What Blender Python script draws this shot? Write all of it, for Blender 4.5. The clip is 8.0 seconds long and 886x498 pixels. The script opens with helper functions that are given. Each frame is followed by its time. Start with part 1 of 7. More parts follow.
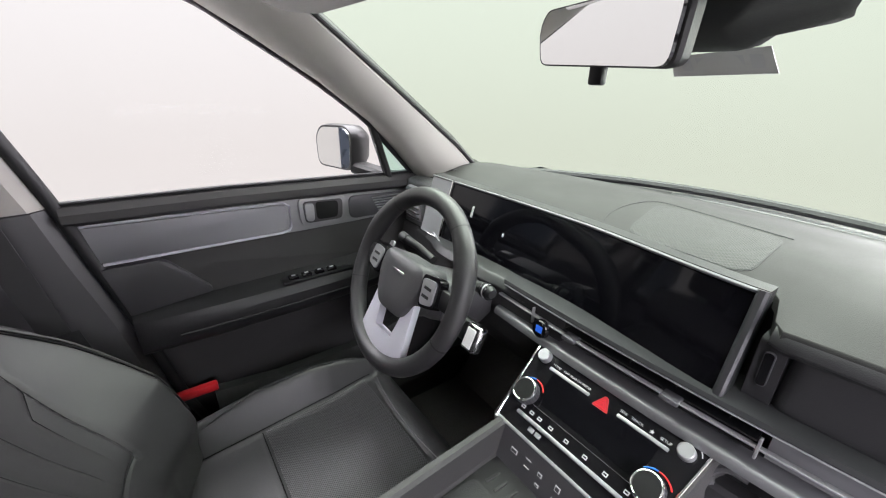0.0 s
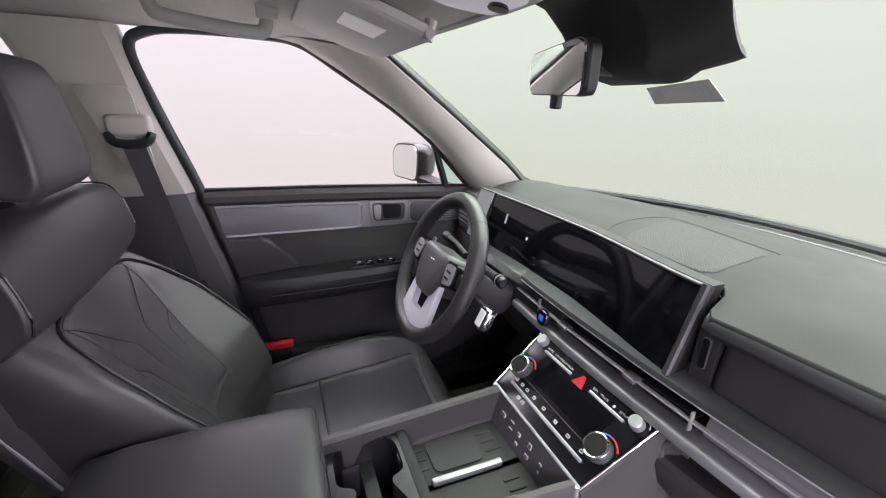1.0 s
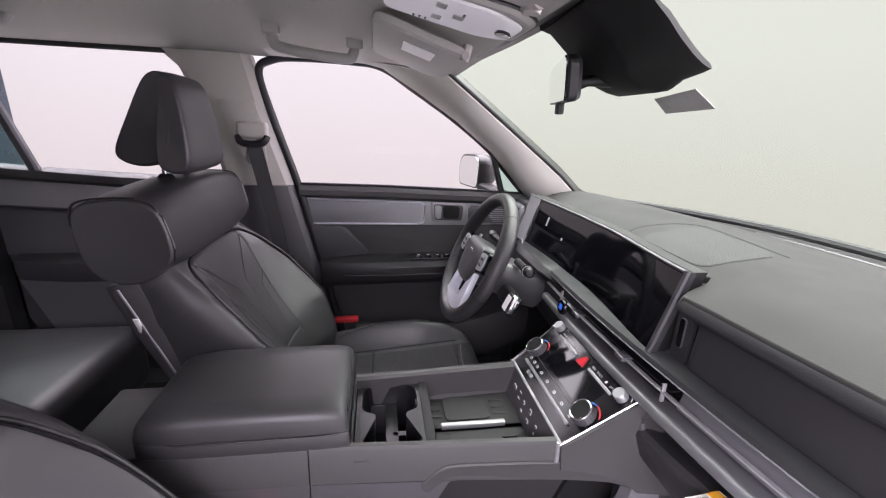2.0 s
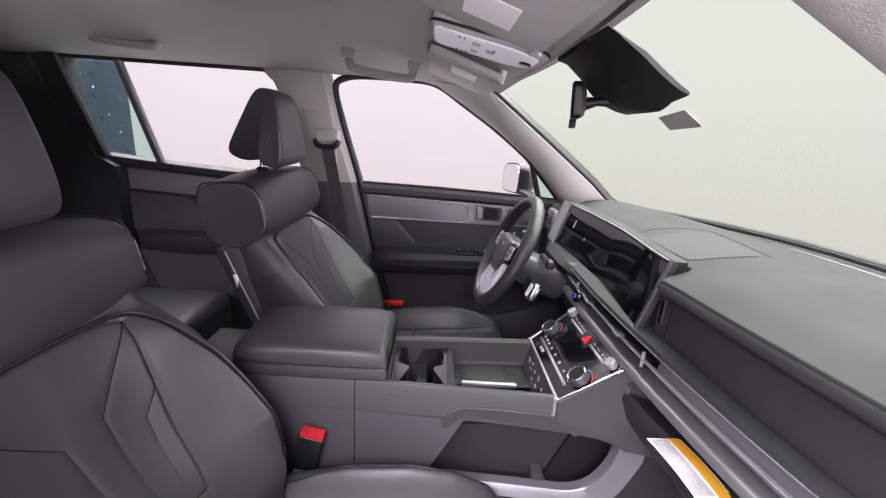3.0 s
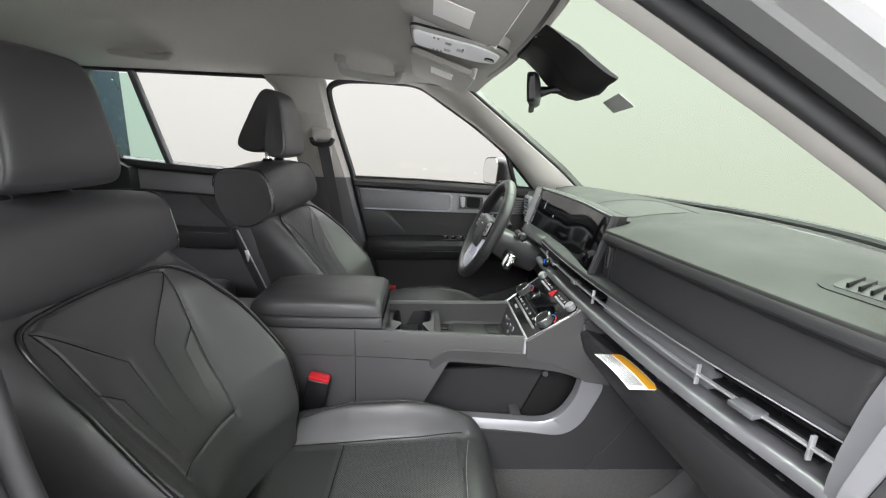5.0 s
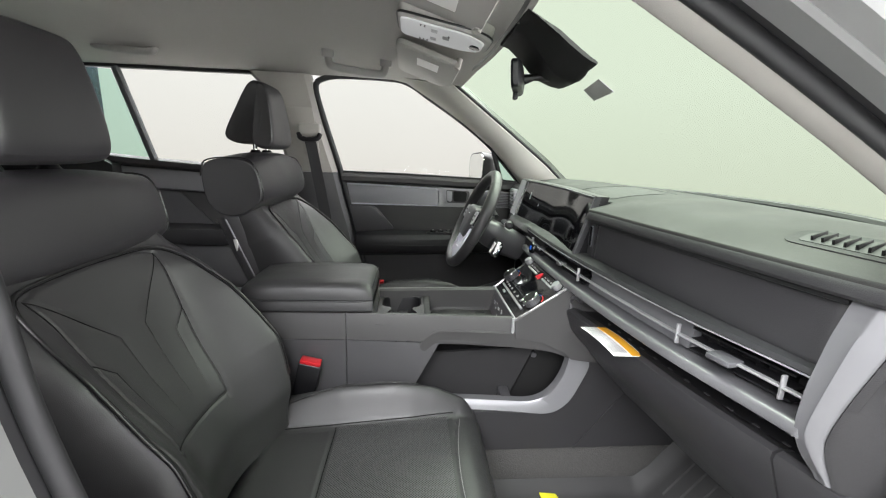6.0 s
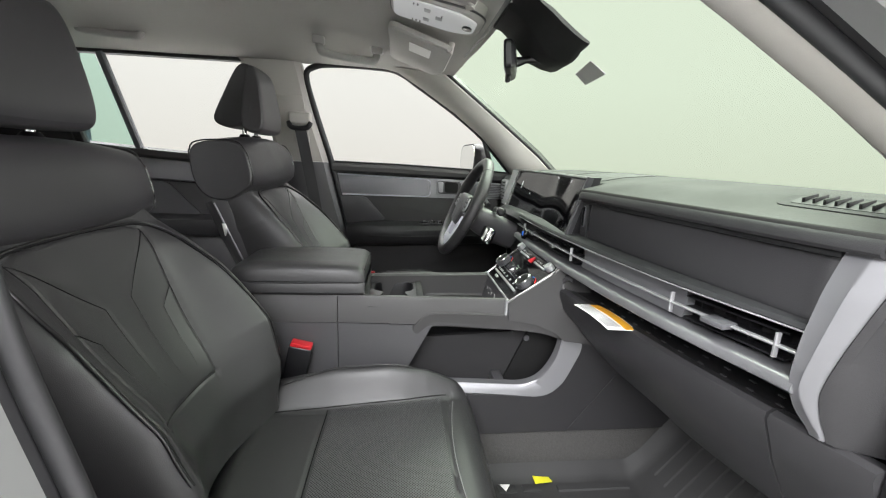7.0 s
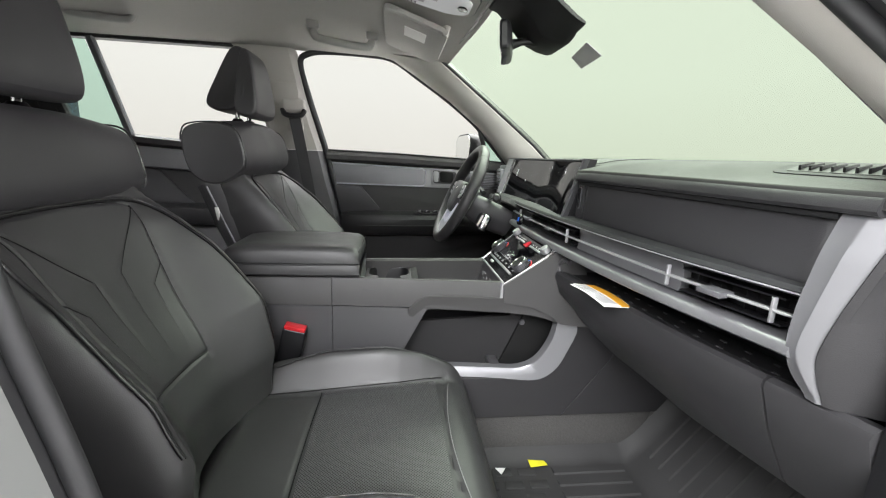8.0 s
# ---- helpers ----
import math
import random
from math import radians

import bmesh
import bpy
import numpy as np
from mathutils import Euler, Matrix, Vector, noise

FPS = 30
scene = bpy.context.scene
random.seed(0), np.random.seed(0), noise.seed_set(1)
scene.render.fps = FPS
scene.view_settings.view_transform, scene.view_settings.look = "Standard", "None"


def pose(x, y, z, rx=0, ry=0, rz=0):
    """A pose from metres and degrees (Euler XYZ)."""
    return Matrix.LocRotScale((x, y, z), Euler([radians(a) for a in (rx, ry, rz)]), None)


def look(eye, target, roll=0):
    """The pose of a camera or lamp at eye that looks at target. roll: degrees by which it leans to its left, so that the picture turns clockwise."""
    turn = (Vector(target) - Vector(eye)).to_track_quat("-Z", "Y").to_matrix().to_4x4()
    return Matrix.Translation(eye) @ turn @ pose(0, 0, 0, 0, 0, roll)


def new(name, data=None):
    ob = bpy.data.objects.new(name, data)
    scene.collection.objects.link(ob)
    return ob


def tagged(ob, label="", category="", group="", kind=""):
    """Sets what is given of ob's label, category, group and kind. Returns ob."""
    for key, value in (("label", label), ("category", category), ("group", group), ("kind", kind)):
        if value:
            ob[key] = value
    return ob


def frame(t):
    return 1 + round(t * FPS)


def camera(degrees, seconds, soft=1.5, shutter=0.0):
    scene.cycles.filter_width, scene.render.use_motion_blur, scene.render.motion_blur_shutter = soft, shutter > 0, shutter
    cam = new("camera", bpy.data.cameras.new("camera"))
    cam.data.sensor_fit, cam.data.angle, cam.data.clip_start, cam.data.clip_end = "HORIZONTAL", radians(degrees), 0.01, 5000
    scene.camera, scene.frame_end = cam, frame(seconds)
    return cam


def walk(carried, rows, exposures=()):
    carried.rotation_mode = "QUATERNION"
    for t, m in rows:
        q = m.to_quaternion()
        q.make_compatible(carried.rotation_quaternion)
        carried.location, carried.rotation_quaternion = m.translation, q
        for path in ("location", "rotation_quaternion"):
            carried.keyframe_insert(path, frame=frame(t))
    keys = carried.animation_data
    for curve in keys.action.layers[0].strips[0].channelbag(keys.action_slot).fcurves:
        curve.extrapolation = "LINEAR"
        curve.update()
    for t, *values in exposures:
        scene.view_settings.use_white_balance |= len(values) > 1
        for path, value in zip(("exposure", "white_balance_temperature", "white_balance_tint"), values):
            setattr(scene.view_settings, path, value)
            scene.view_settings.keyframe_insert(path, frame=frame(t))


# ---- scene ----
cam = camera(94.3, 8.0, soft=1.15)
PATH = [
    (0, (0.275, -0.535, 1.451), (-1.221, 0.542, 0.674), 1.1),
    (0.5, (0.395, -0.527, 1.459), (-1.234, 0.379, 0.735), 1.6),
    (1, (0.512, -0.501, 1.448), (-1.235, 0.207, 0.78), 1.5),
    (1.5, (0.605, -0.449, 1.432), (-1.232, 0.044, 0.815), 1.6),
    (2, (0.71, -0.426, 1.418), (-1.18, -0.121, 0.84), 2.3),
    (3.3, (0.958, -0.392, 1.414), (-0.971, -0.373, 0.886), 4.0),
    (3.5, (0.983, -0.392, 1.404), (-0.948, -0.378, 0.887), 4.1),
    (4, (1.031, -0.385, 1.385), (-0.902, -0.356, 0.87), 3.7),
    (4.5, (1.073, -0.374, 1.369), (-0.863, -0.32, 0.87), 2.9),
    (6, (1.142, -0.381, 1.29), (-0.801, -0.227, 0.843), 2.0),
    (6.5, (1.146, -0.386, 1.261), (-0.798, -0.204, 0.824), 2.2),
    (7, (1.148, -0.388, 1.233), (-0.794, -0.184, 0.802), 2.3),
    (7.5, (1.15, -0.385, 1.211), (-0.792, -0.166, 0.781), 2.3),
    (8, (1.151, -0.388, 1.189), (-0.788, -0.159, 0.754), 2.5),
]
walk(
    cam,
    [(t, look(eye, target, roll)) for t, eye, target, roll in PATH],
    [(0.0, 0.1, 6280, 17), (1.0, 0.03, 6280, 23), (1.5, 0.0, 6280, 28), (3.5, 0.0, 6280, 29), (4.0, 0.0, 6300, 22), (4.5, 0.0, 6330, 13), (6.0, 0.0, 6430, 8), (8.0, 0.0, 6450, 8)],
)

# ---- world and light ----
world = bpy.data.worlds.new("studio_light")
scene.world = world
world.use_nodes = True
wbg = world.node_tree.nodes["Background"]
wbg.inputs[0].default_value = (0.985, 0.985, 1.0, 1)
wbg.inputs[1].default_value = 12.5


def fill_lamp(name, eye, target, w, h, watts, col):
    """A large area lamp, added out of view to brighten the cabin."""
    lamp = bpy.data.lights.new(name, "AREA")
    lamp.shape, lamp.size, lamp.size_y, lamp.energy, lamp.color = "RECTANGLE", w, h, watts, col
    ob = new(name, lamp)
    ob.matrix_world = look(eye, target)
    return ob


# two unseen fill lamps, added to lift seats, console side and dash
fill_lamp("side_fill", (2.5, -1.15, 2.65), (0.1, -0.2, 0.85), 2.8, 1.4, 330, (0.99, 0.975, 1.0))
fill_lamp("front_fill", (1.2, 4.0, 2.0), (0.1, -1.0, 1.15), 3.4, 2.8, 370, (1.0, 0.945, 1.0))


# ---- materials ----
def mat(name, col, rough=0.5, metal=0.0, grain=0.0, gscale=400.0, vary=0.0, vscale=6.0, spec=0.5, coat=0.0, rvar=0.08):
    """Principled surface with fine grain relief and a broad colour and gloss variation."""
    m = bpy.data.materials.new(name)
    m.use_nodes = True
    nt = m.node_tree
    b = nt.nodes["Principled BSDF"]
    b.inputs["Base Color"].default_value = (*col, 1)
    b.inputs["Roughness"].default_value = rough
    b.inputs["Metallic"].default_value = metal
    b.inputs["Specular IOR Level"].default_value = spec
    b.inputs["Coat Weight"].default_value = coat
    tc = nt.nodes.new("ShaderNodeTexCoord")
    if vary or rvar:
        n = nt.nodes.new("ShaderNodeTexNoise")
        n.inputs["Scale"].default_value = vscale
        n.inputs["Detail"].default_value = 6
        nt.links.new(tc.outputs["Object"], n.inputs["Vector"])
        if vary:
            r = nt.nodes.new("ShaderNodeMix")
            r.data_type = "RGBA"
            r.inputs[6].default_value = (*[c * (1 - vary) for c in col], 1)
            r.inputs[7].default_value = (*[min(1, c * (1 + vary)) for c in col], 1)
            nt.links.new(n.outputs["Fac"], r.inputs[0])
            nt.links.new(r.outputs[2], b.inputs["Base Color"])
        if rvar:
            q = nt.nodes.new("ShaderNodeMapRange")
            q.inputs["From Min"].default_value, q.inputs["From Max"].default_value = 0.3, 0.7
            q.inputs["To Min"].default_value, q.inputs["To Max"].default_value = max(0, rough - rvar), min(1, rough + rvar)
            nt.links.new(n.outputs["Fac"], q.inputs["Value"])
            nt.links.new(q.outputs["Result"], b.inputs["Roughness"])
    if grain:
        v = nt.nodes.new("ShaderNodeTexVoronoi")
        v.inputs["Scale"].default_value = gscale
        nt.links.new(tc.outputs["Object"], v.inputs["Vector"])
        bu = nt.nodes.new("ShaderNodeBump")
        bu.inputs["Strength"].default_value = grain
        bu.inputs["Distance"].default_value = 0.0006
        nt.links.new(v.outputs["Distance"], bu.inputs["Height"])
        nt.links.new(bu.outputs["Normal"], b.inputs["Normal"])
    return m


def emit(name, col, power):
    m = bpy.data.materials.new(name)
    m.use_nodes = True
    b = m.node_tree.nodes["Principled BSDF"]
    b.inputs["Base Color"].default_value = (*[0.5 * c for c in col], 1)
    b.inputs["Specular IOR Level"].default_value = 0.0
    b.inputs["Emission Color"].default_value = (*col, 1)
    b.inputs["Emission Strength"].default_value = power
    return m


def pane_mat(name, tint, gloss=0.03, rim=0.3):
    """Thin clear glass: tinted see-through, with a Fresnel share of mirror gloss."""
    m = bpy.data.materials.new(name)
    m.use_nodes = True
    nt = m.node_tree
    nt.nodes.remove(nt.nodes["Principled BSDF"])
    out = nt.nodes["Material Output"]
    t = nt.nodes.new("ShaderNodeBsdfTransparent")
    t.inputs[0].default_value = (*tint, 1)
    g = nt.nodes.new("ShaderNodeBsdfGlossy")
    g.inputs["Roughness"].default_value = 0.02
    lw = nt.nodes.new("ShaderNodeLayerWeight")
    pw = nt.nodes.new("ShaderNodeMath")
    pw.operation = "POWER"
    nt.links.new(lw.outputs["Facing"], pw.inputs[0])
    pw.inputs[1].default_value = 5.0
    f = nt.nodes.new("ShaderNodeMapRange")
    f.inputs["To Min"].default_value, f.inputs["To Max"].default_value = gloss, rim
    nt.links.new(pw.outputs[0], f.inputs["Value"])
    mx = nt.nodes.new("ShaderNodeMixShader")
    nt.links.new(f.outputs[0], mx.inputs[0])
    nt.links.new(t.outputs[0], mx.inputs[1])
    nt.links.new(g.outputs[0], mx.inputs[2])
    nt.links.new(mx.outputs[0], out.inputs["Surface"])
    return m


def dotted(name, col, scale, rough=0.5, depth=0.5, dark=0.35, thresh=0.32):
    """Surface with a regular field of small punched holes, in the object's own x and y."""
    m = bpy.data.materials.new(name)
    m.use_nodes = True
    nt = m.node_tree
    b = nt.nodes["Principled BSDF"]
    b.inputs["Roughness"].default_value = rough
    tc = nt.nodes.new("ShaderNodeTexCoord")
    mp = nt.nodes.new("ShaderNodeMapping")
    mp.inputs["Rotation"].default_value = (0, 0, radians(45))
    mp.inputs["Scale"].default_value = (scale, scale, 0)
    nt.links.new(tc.outputs["UV"], mp.inputs["Vector"])
    v = nt.nodes.new("ShaderNodeTexVoronoi")
    v.inputs["Randomness"].default_value = 0.0
    v.inputs["Scale"].default_value = 1.0
    nt.links.new(mp.outputs["Vector"], v.inputs["Vector"])
    r = nt.nodes.new("ShaderNodeMapRange")
    r.inputs["From Min"].default_value, r.inputs["From Max"].default_value = thresh - 0.06, thresh + 0.06
    nt.links.new(v.outputs["Distance"], r.inputs["Value"])
    mx = nt.nodes.new("ShaderNodeMix")
    mx.data_type = "RGBA"
    mx.inputs[6].default_value = (*[c * dark for c in col], 1)
    mx.inputs[7].default_value = (*col, 1)
    nt.links.new(r.outputs["Result"], mx.inputs[0])
    nt.links.new(mx.outputs[2], b.inputs["Base Color"])
    bu = nt.nodes.new("ShaderNodeBump")
    bu.inputs["Strength"].default_value = depth
    bu.inputs["Distance"].default_value = 0.001
    nt.links.new(r.outputs["Result"], bu.inputs["Height"])
    nt.links.new(bu.outputs["Normal"], b.inputs["Normal"])
    return m


LEATHER = mat("black_leather", (0.027, 0.0265, 0.0275), 0.43, grain=0.22, gscale=900, vary=0.14, vscale=9, spec=0.5, rvar=0.05)
PERF = dotted("perforated_leather", (0.068, 0.067, 0.070), 240, 0.38, 1.0, 0.06, 0.38)
PADSKIN = mat("soft_pad_skin", (0.026, 0.0256, 0.0272), 0.46, grain=0.25, gscale=650, vary=0.08, spec=0.36)
LIDSKIN = mat("smooth_dark_lid", (0.027, 0.0265, 0.028), 0.44, grain=0.2, gscale=700, vary=0.10, spec=0.5)
DASH_SOFT = mat("soft_dash_skin", (0.050, 0.049, 0.049), 0.56, grain=0.3, gscale=600, vary=0.10, spec=0.4)
DASHTOP = mat("grained_dash_top", (0.025, 0.0245, 0.024), 0.62, grain=0.3, gscale=700, vary=0.10, spec=0.22)
RAIL = mat("brushed_rail", (0.23, 0.23, 0.24), 0.47, metal=0.7, vary=0.05, vscale=20)
MATTE = mat("matte_charcoal_plastic", (0.022, 0.0215, 0.0225), 0.72, grain=0.3, gscale=700, vary=0.08, spec=0.3)
PLASTIC = mat("charcoal_plastic", (0.056, 0.055, 0.058), 0.40, grain=0.3, gscale=700, vary=0.08, spec=0.7)
PLASTIC_D = mat("black_plastic", (0.007, 0.007, 0.008), 0.42, grain=0.2, gscale=700, vary=0.1)
RUBBER = mat("black_rubber", (0.012, 0.012, 0.013), 0.6, vary=0.15)
GLOSSBLACK = mat("piano_black", (0.006, 0.006, 0.007), 0.16, rvar=0.03, spec=0.4)
SCREEN = mat("dark_screen_glass", (0.003, 0.003, 0.004), 0.06, rvar=0.01, spec=0.3)
PODBLACK = mat("matte_black_plastic", (0.008, 0.008, 0.008), 0.65, grain=0.2, gscale=700, spec=0.25)
SCREENRIM = mat("dark_screen_frame", (0.075, 0.075, 0.08), 0.34, metal=0.55, rvar=0.04)
SATIN = mat("satin_silver", (0.40, 0.40, 0.41), 0.42, metal=0.65, vary=0.05, vscale=20)
CHROME = mat("bright_chrome", (0.75, 0.75, 0.75), 0.12, metal=1.0, rvar=0.03)
SILVERPAINT = mat("silver_grey_trim", (0.28, 0.28, 0.295), 0.42, metal=0.4, vary=0.06, vscale=14)
DARKSATIN = mat("dark_satin_trim", (0.12, 0.12, 0.128), 0.36, metal=0.4, vary=0.06, vscale=14)
BANDGREY = mat("satin_grey_band", (0.20, 0.20, 0.21), 0.40, metal=0.45, vary=0.05, vscale=20)
TRIMGREY = mat("satin_grey_trim", (0.115, 0.115, 0.121), 0.50, metal=0.2, vary=0.06, vscale=14)
LEDGE = mat("dark_satin_ledge", (0.026, 0.026, 0.028), 0.52, metal=0.15, vary=0.06, vscale=14, spec=0.25)
SPOKE = mat("pale_silver_spoke", (0.6, 0.6, 0.66), 0.4, metal=0.25, rvar=0.04)
LINER = mat("grey_headliner_cloth", (0.33, 0.32, 0.30), 0.9, grain=0.5, gscale=900, vary=0.05, vscale=3)
PILLAR = mat("light_grey_pillar_trim", (0.36, 0.348, 0.32), 0.85, spec=0.25, grain=0.4, gscale=800, vary=0.04)
VISOR = mat("light_grey_visor_vinyl", (0.34, 0.33, 0.31), 0.75, grain=0.4, gscale=700, vary=0.04)
CARPET = mat("charcoal_carpet", (0.044, 0.043, 0.041), 0.95, grain=1.0, gscale=260, vary=0.5, vscale=160)
MATRUB = mat("black_floor_mat_rubber", (0.030, 0.030, 0.030), 0.62, grain=0.4, gscale=500, vary=0.25, vscale=12, spec=0.35)
WEBBING = mat("seat_belt_webbing", (0.03, 0.03, 0.031), 0.7, grain=0.5, gscale=900)
PAINT = mat("silver_car_paint", (0.12, 0.124, 0.128), 0.45, metal=0.3, coat=0.15, rvar=0.03)
BODYPALE = mat("pale_silver_paint", (0.42, 0.42, 0.42), 0.40, metal=0.3, coat=0.2, rvar=0.03)
FLANGE = mat("satin_grey_flange_paint", (0.20, 0.20, 0.20), 0.5, metal=0.2, rvar=0.03)
BLACKTRIM = mat("black_exterior_trim", (0.012, 0.012, 0.012), 0.4)
WHITE = mat("white_card", (0.8, 0.79, 0.77), 0.6, vary=0.03)
PRINTGREY = mat("grey_print", (0.38, 0.38, 0.38), 0.6)
ORANGE = mat("amber_print", (0.75, 0.36, 0.02), 0.6)
YELLOW = mat("yellow_tape", (0.72, 0.68, 0.03), 0.55)
RED = mat("red_plastic", (0.42, 0.012, 0.018), 0.35)
REDGLOW = emit("lit_red_symbol", (0.9, 0.06, 0.09), 0.35)
BLUEGLOW = emit("lit_blue_symbol", (0.03, 0.13, 0.6), 0.5)
WHITEINK = emit("lit_white_symbol", (0.8, 0.8, 0.8), 0.15)
REDINK = mat("red_ink", (0.7, 0.03, 0.03), 0.4)
BLUEINK = mat("blue_ink", (0.03, 0.2, 0.7), 0.4)
# faint emission added so the overhead plate stays white
PLATEGLOW = emit("glowing_white_plate", (0.9, 0.9, 0.9), 0.25)
MIRROR = mat("mirror_silver", (0.85, 0.86, 0.86), 0.02, metal=1.0, rvar=0.0)
SHIELD = pane_mat("windscreen_glass", (0.865, 0.925, 0.835), 0.003, 0.03)
SIDEGLASS = pane_mat("side_window_glass", (0.95, 0.95, 0.93), 0.002, 0.04)
REARGLASS = pane_mat("quarter_window_glass", (0.74, 0.86, 0.79), 0.01, 0.05)
# wall brightness put in as emission, painted dimmer and warmer towards the floor
WALLGLOW = emit("glowing_white_wall", (1.0, 0.965, 0.94), 0.88)
WALLGLOW.node_tree.nodes["Principled BSDF"].inputs["Base Color"].default_value = (0.02, 0.02, 0.02, 1)
nt = WALLGLOW.node_tree
tc = nt.nodes.new("ShaderNodeTexCoord")
sx = nt.nodes.new("ShaderNodeSeparateXYZ")
nt.links.new(tc.outputs["Object"], sx.inputs[0])
mr = nt.nodes.new("ShaderNodeMapRange")
mr.inputs["From Min"].default_value, mr.inputs["From Max"].default_value = 0.6, 2.2
nt.links.new(sx.outputs["Z"], mr.inputs["Value"])
mc = nt.nodes.new("ShaderNodeMix")
mc.data_type = "RGBA"
mc.inputs[6].default_value, mc.inputs[7].default_value = (0.87, 0.825, 0.785, 1), (1.0, 0.978, 0.955, 1)
nt.links.new(mr.outputs["Result"], mc.inputs[0])
nt.links.new(mc.outputs[2], nt.nodes["Principled BSDF"].inputs["Emission Color"])
# grey for the unseen wall and slab that hold light off the door side
BLOCKER = mat("grey_blocker_paint", (0.35, 0.35, 0.34), 0.8, vary=0.06, vscale=2)
STUDIOFLOOR = mat("pale_studio_floor", (0.6, 0.6, 0.58), 0.5, vary=0.05)
NIGHT = mat("dark_blue_panel", (0.012, 0.018, 0.03), 0.3)
SPARK = emit("small_white_lamp", (1.0, 1.0, 1.0), 3.0)
PIPING = mat("black_piping", (0.012, 0.012, 0.012), 0.35)
SEAM = mat("dark_seam_thread", (0.004, 0.004, 0.004), 0.8, spec=0.2)
STITCH = mat("grey_stitching", (0.16, 0.16, 0.16), 0.7)


# ---- mesh helpers ----
def finish(bm, angle=38):
    bmesh.ops.recalc_face_normals(bm, faces=bm.faces)
    for f in bm.faces:
        f.smooth = True
    lim = radians(angle)
    for e in bm.edges:
        if len(e.link_faces) != 2 or e.calc_face_angle(0) > lim:
            e.smooth = False


def part(name, bm, material, parent=None, label="", uv=False, angle=38):
    """Links a bmesh as one mesh object, under a thing or a part when a parent is given."""
    finish(bm, angle)
    me = bpy.data.meshes.new(name)
    if uv:
        lay = bm.loops.layers.uv.new("UVMap")
        for f in bm.faces:
            n = f.normal
            for lp in f.loops:
                c = lp.vert.co
                lp[lay].uv = (c.x, c.y) if abs(n.z) > 0.6 else (c.x, c.z)
    bm.to_mesh(me)
    bm.free()
    me.materials.append(material)
    ob = new(name, me)
    if parent is not None:
        ob.parent = parent
    if label:
        tagged(ob, label)
    return ob


def thing(name, label, category, group="", kind="", at=(0, 0, 0)):
    ob = new(name)
    ob.empty_display_size = 0.05
    ob.location = at
    return tagged(ob, label, category, group, kind)


def box(bm, x0, x1, y0, y1, z0, z1, bevel=0.0, seg=2, m=None):
    r = bmesh.ops.create_cube(bm, size=1)
    vs = r["verts"]
    for v in vs:
        v.co = Vector(((x0 + x1) / 2 + v.co.x * (x1 - x0), (y0 + y1) / 2 + v.co.y * (y1 - y0), (z0 + z1) / 2 + v.co.z * (z1 - z0)))
    if bevel:
        es = list({e for v in vs for e in v.link_edges})
        r = bmesh.ops.bevel(bm, geom=es, offset=bevel, segments=seg, profile=0.5, affect="EDGES", clamp_overlap=True)
        vs = list({v for f in r["faces"] for v in f.verts} | {v for v in vs if v.is_valid})
    if m is not None:
        for v in vs:
            v.co = m @ v.co
    return vs


def boxed(x0, x1, y0, y1, z0, z1, bevel=0.0, seg=2, m=None):
    bm = bmesh.new()
    box(bm, x0, x1, y0, y1, z0, z1, bevel, seg, m)
    return bm


def cyl(bm, r0, r1, h, m, n=28, bevel=0.0):
    """Capped cone or cylinder from z 0 to h, placed by m."""
    rings = []
    prof = [(r0, 0), (r1, h)] if not bevel else [(r0 - bevel, 0), (r0, bevel), (r1, h - bevel), (r1 - bevel, h)]
    for r, z in prof:
        rings.append([m @ Vector((r * math.cos(2 * math.pi * i / n), r * math.sin(2 * math.pi * i / n), z)) for i in range(n)])
    loft(bm, rings)


def loft(bm, rings, closed=True, cap=True):
    rows = [[bm.verts.new(p) for p in r] for r in rings]
    n = len(rows[0])
    for a, b in zip(rows, rows[1:]):
        for i in range(n if closed else n - 1):
            j = (i + 1) % n
            bm.faces.new((a[i], a[j], b[j], b[i]))
    if cap and closed:
        bm.faces.new(rows[0])
        bm.faces.new(rows[-1])
    return rows


def grid(bm, nu, nv, f):
    """An open sheet; f takes u and v from 0 to 1."""
    rows = [[bm.verts.new(f(i / nu, j / nv)) for i in range(nu + 1)] for j in range(nv + 1)]
    for a, b in zip(rows, rows[1:]):
        for i in range(nu):
            bm.faces.new((a[i], a[i + 1], b[i + 1], b[i]))
    return rows


def slab(bm, nu, nv, f, shift):
    """A sheet with thickness: the face f and a back moved by shift, joined round the rim."""
    sh = Vector(shift)
    a = grid(bm, nu, nv, f)
    b = grid(bm, nu, nv, lambda u, v: Vector(f(u, v)) + sh)
    rim = lambda g: g[0] + [r[-1] for r in g[1:]] + g[-1][-2::-1] + [r[0] for r in g[-2:0:-1]]
    ra, rb = rim(a), rim(b)
    for i in range(len(ra)):
        j = (i + 1) % len(ra)
        bm.faces.new((ra[i], ra[j], rb[j], rb[i]))


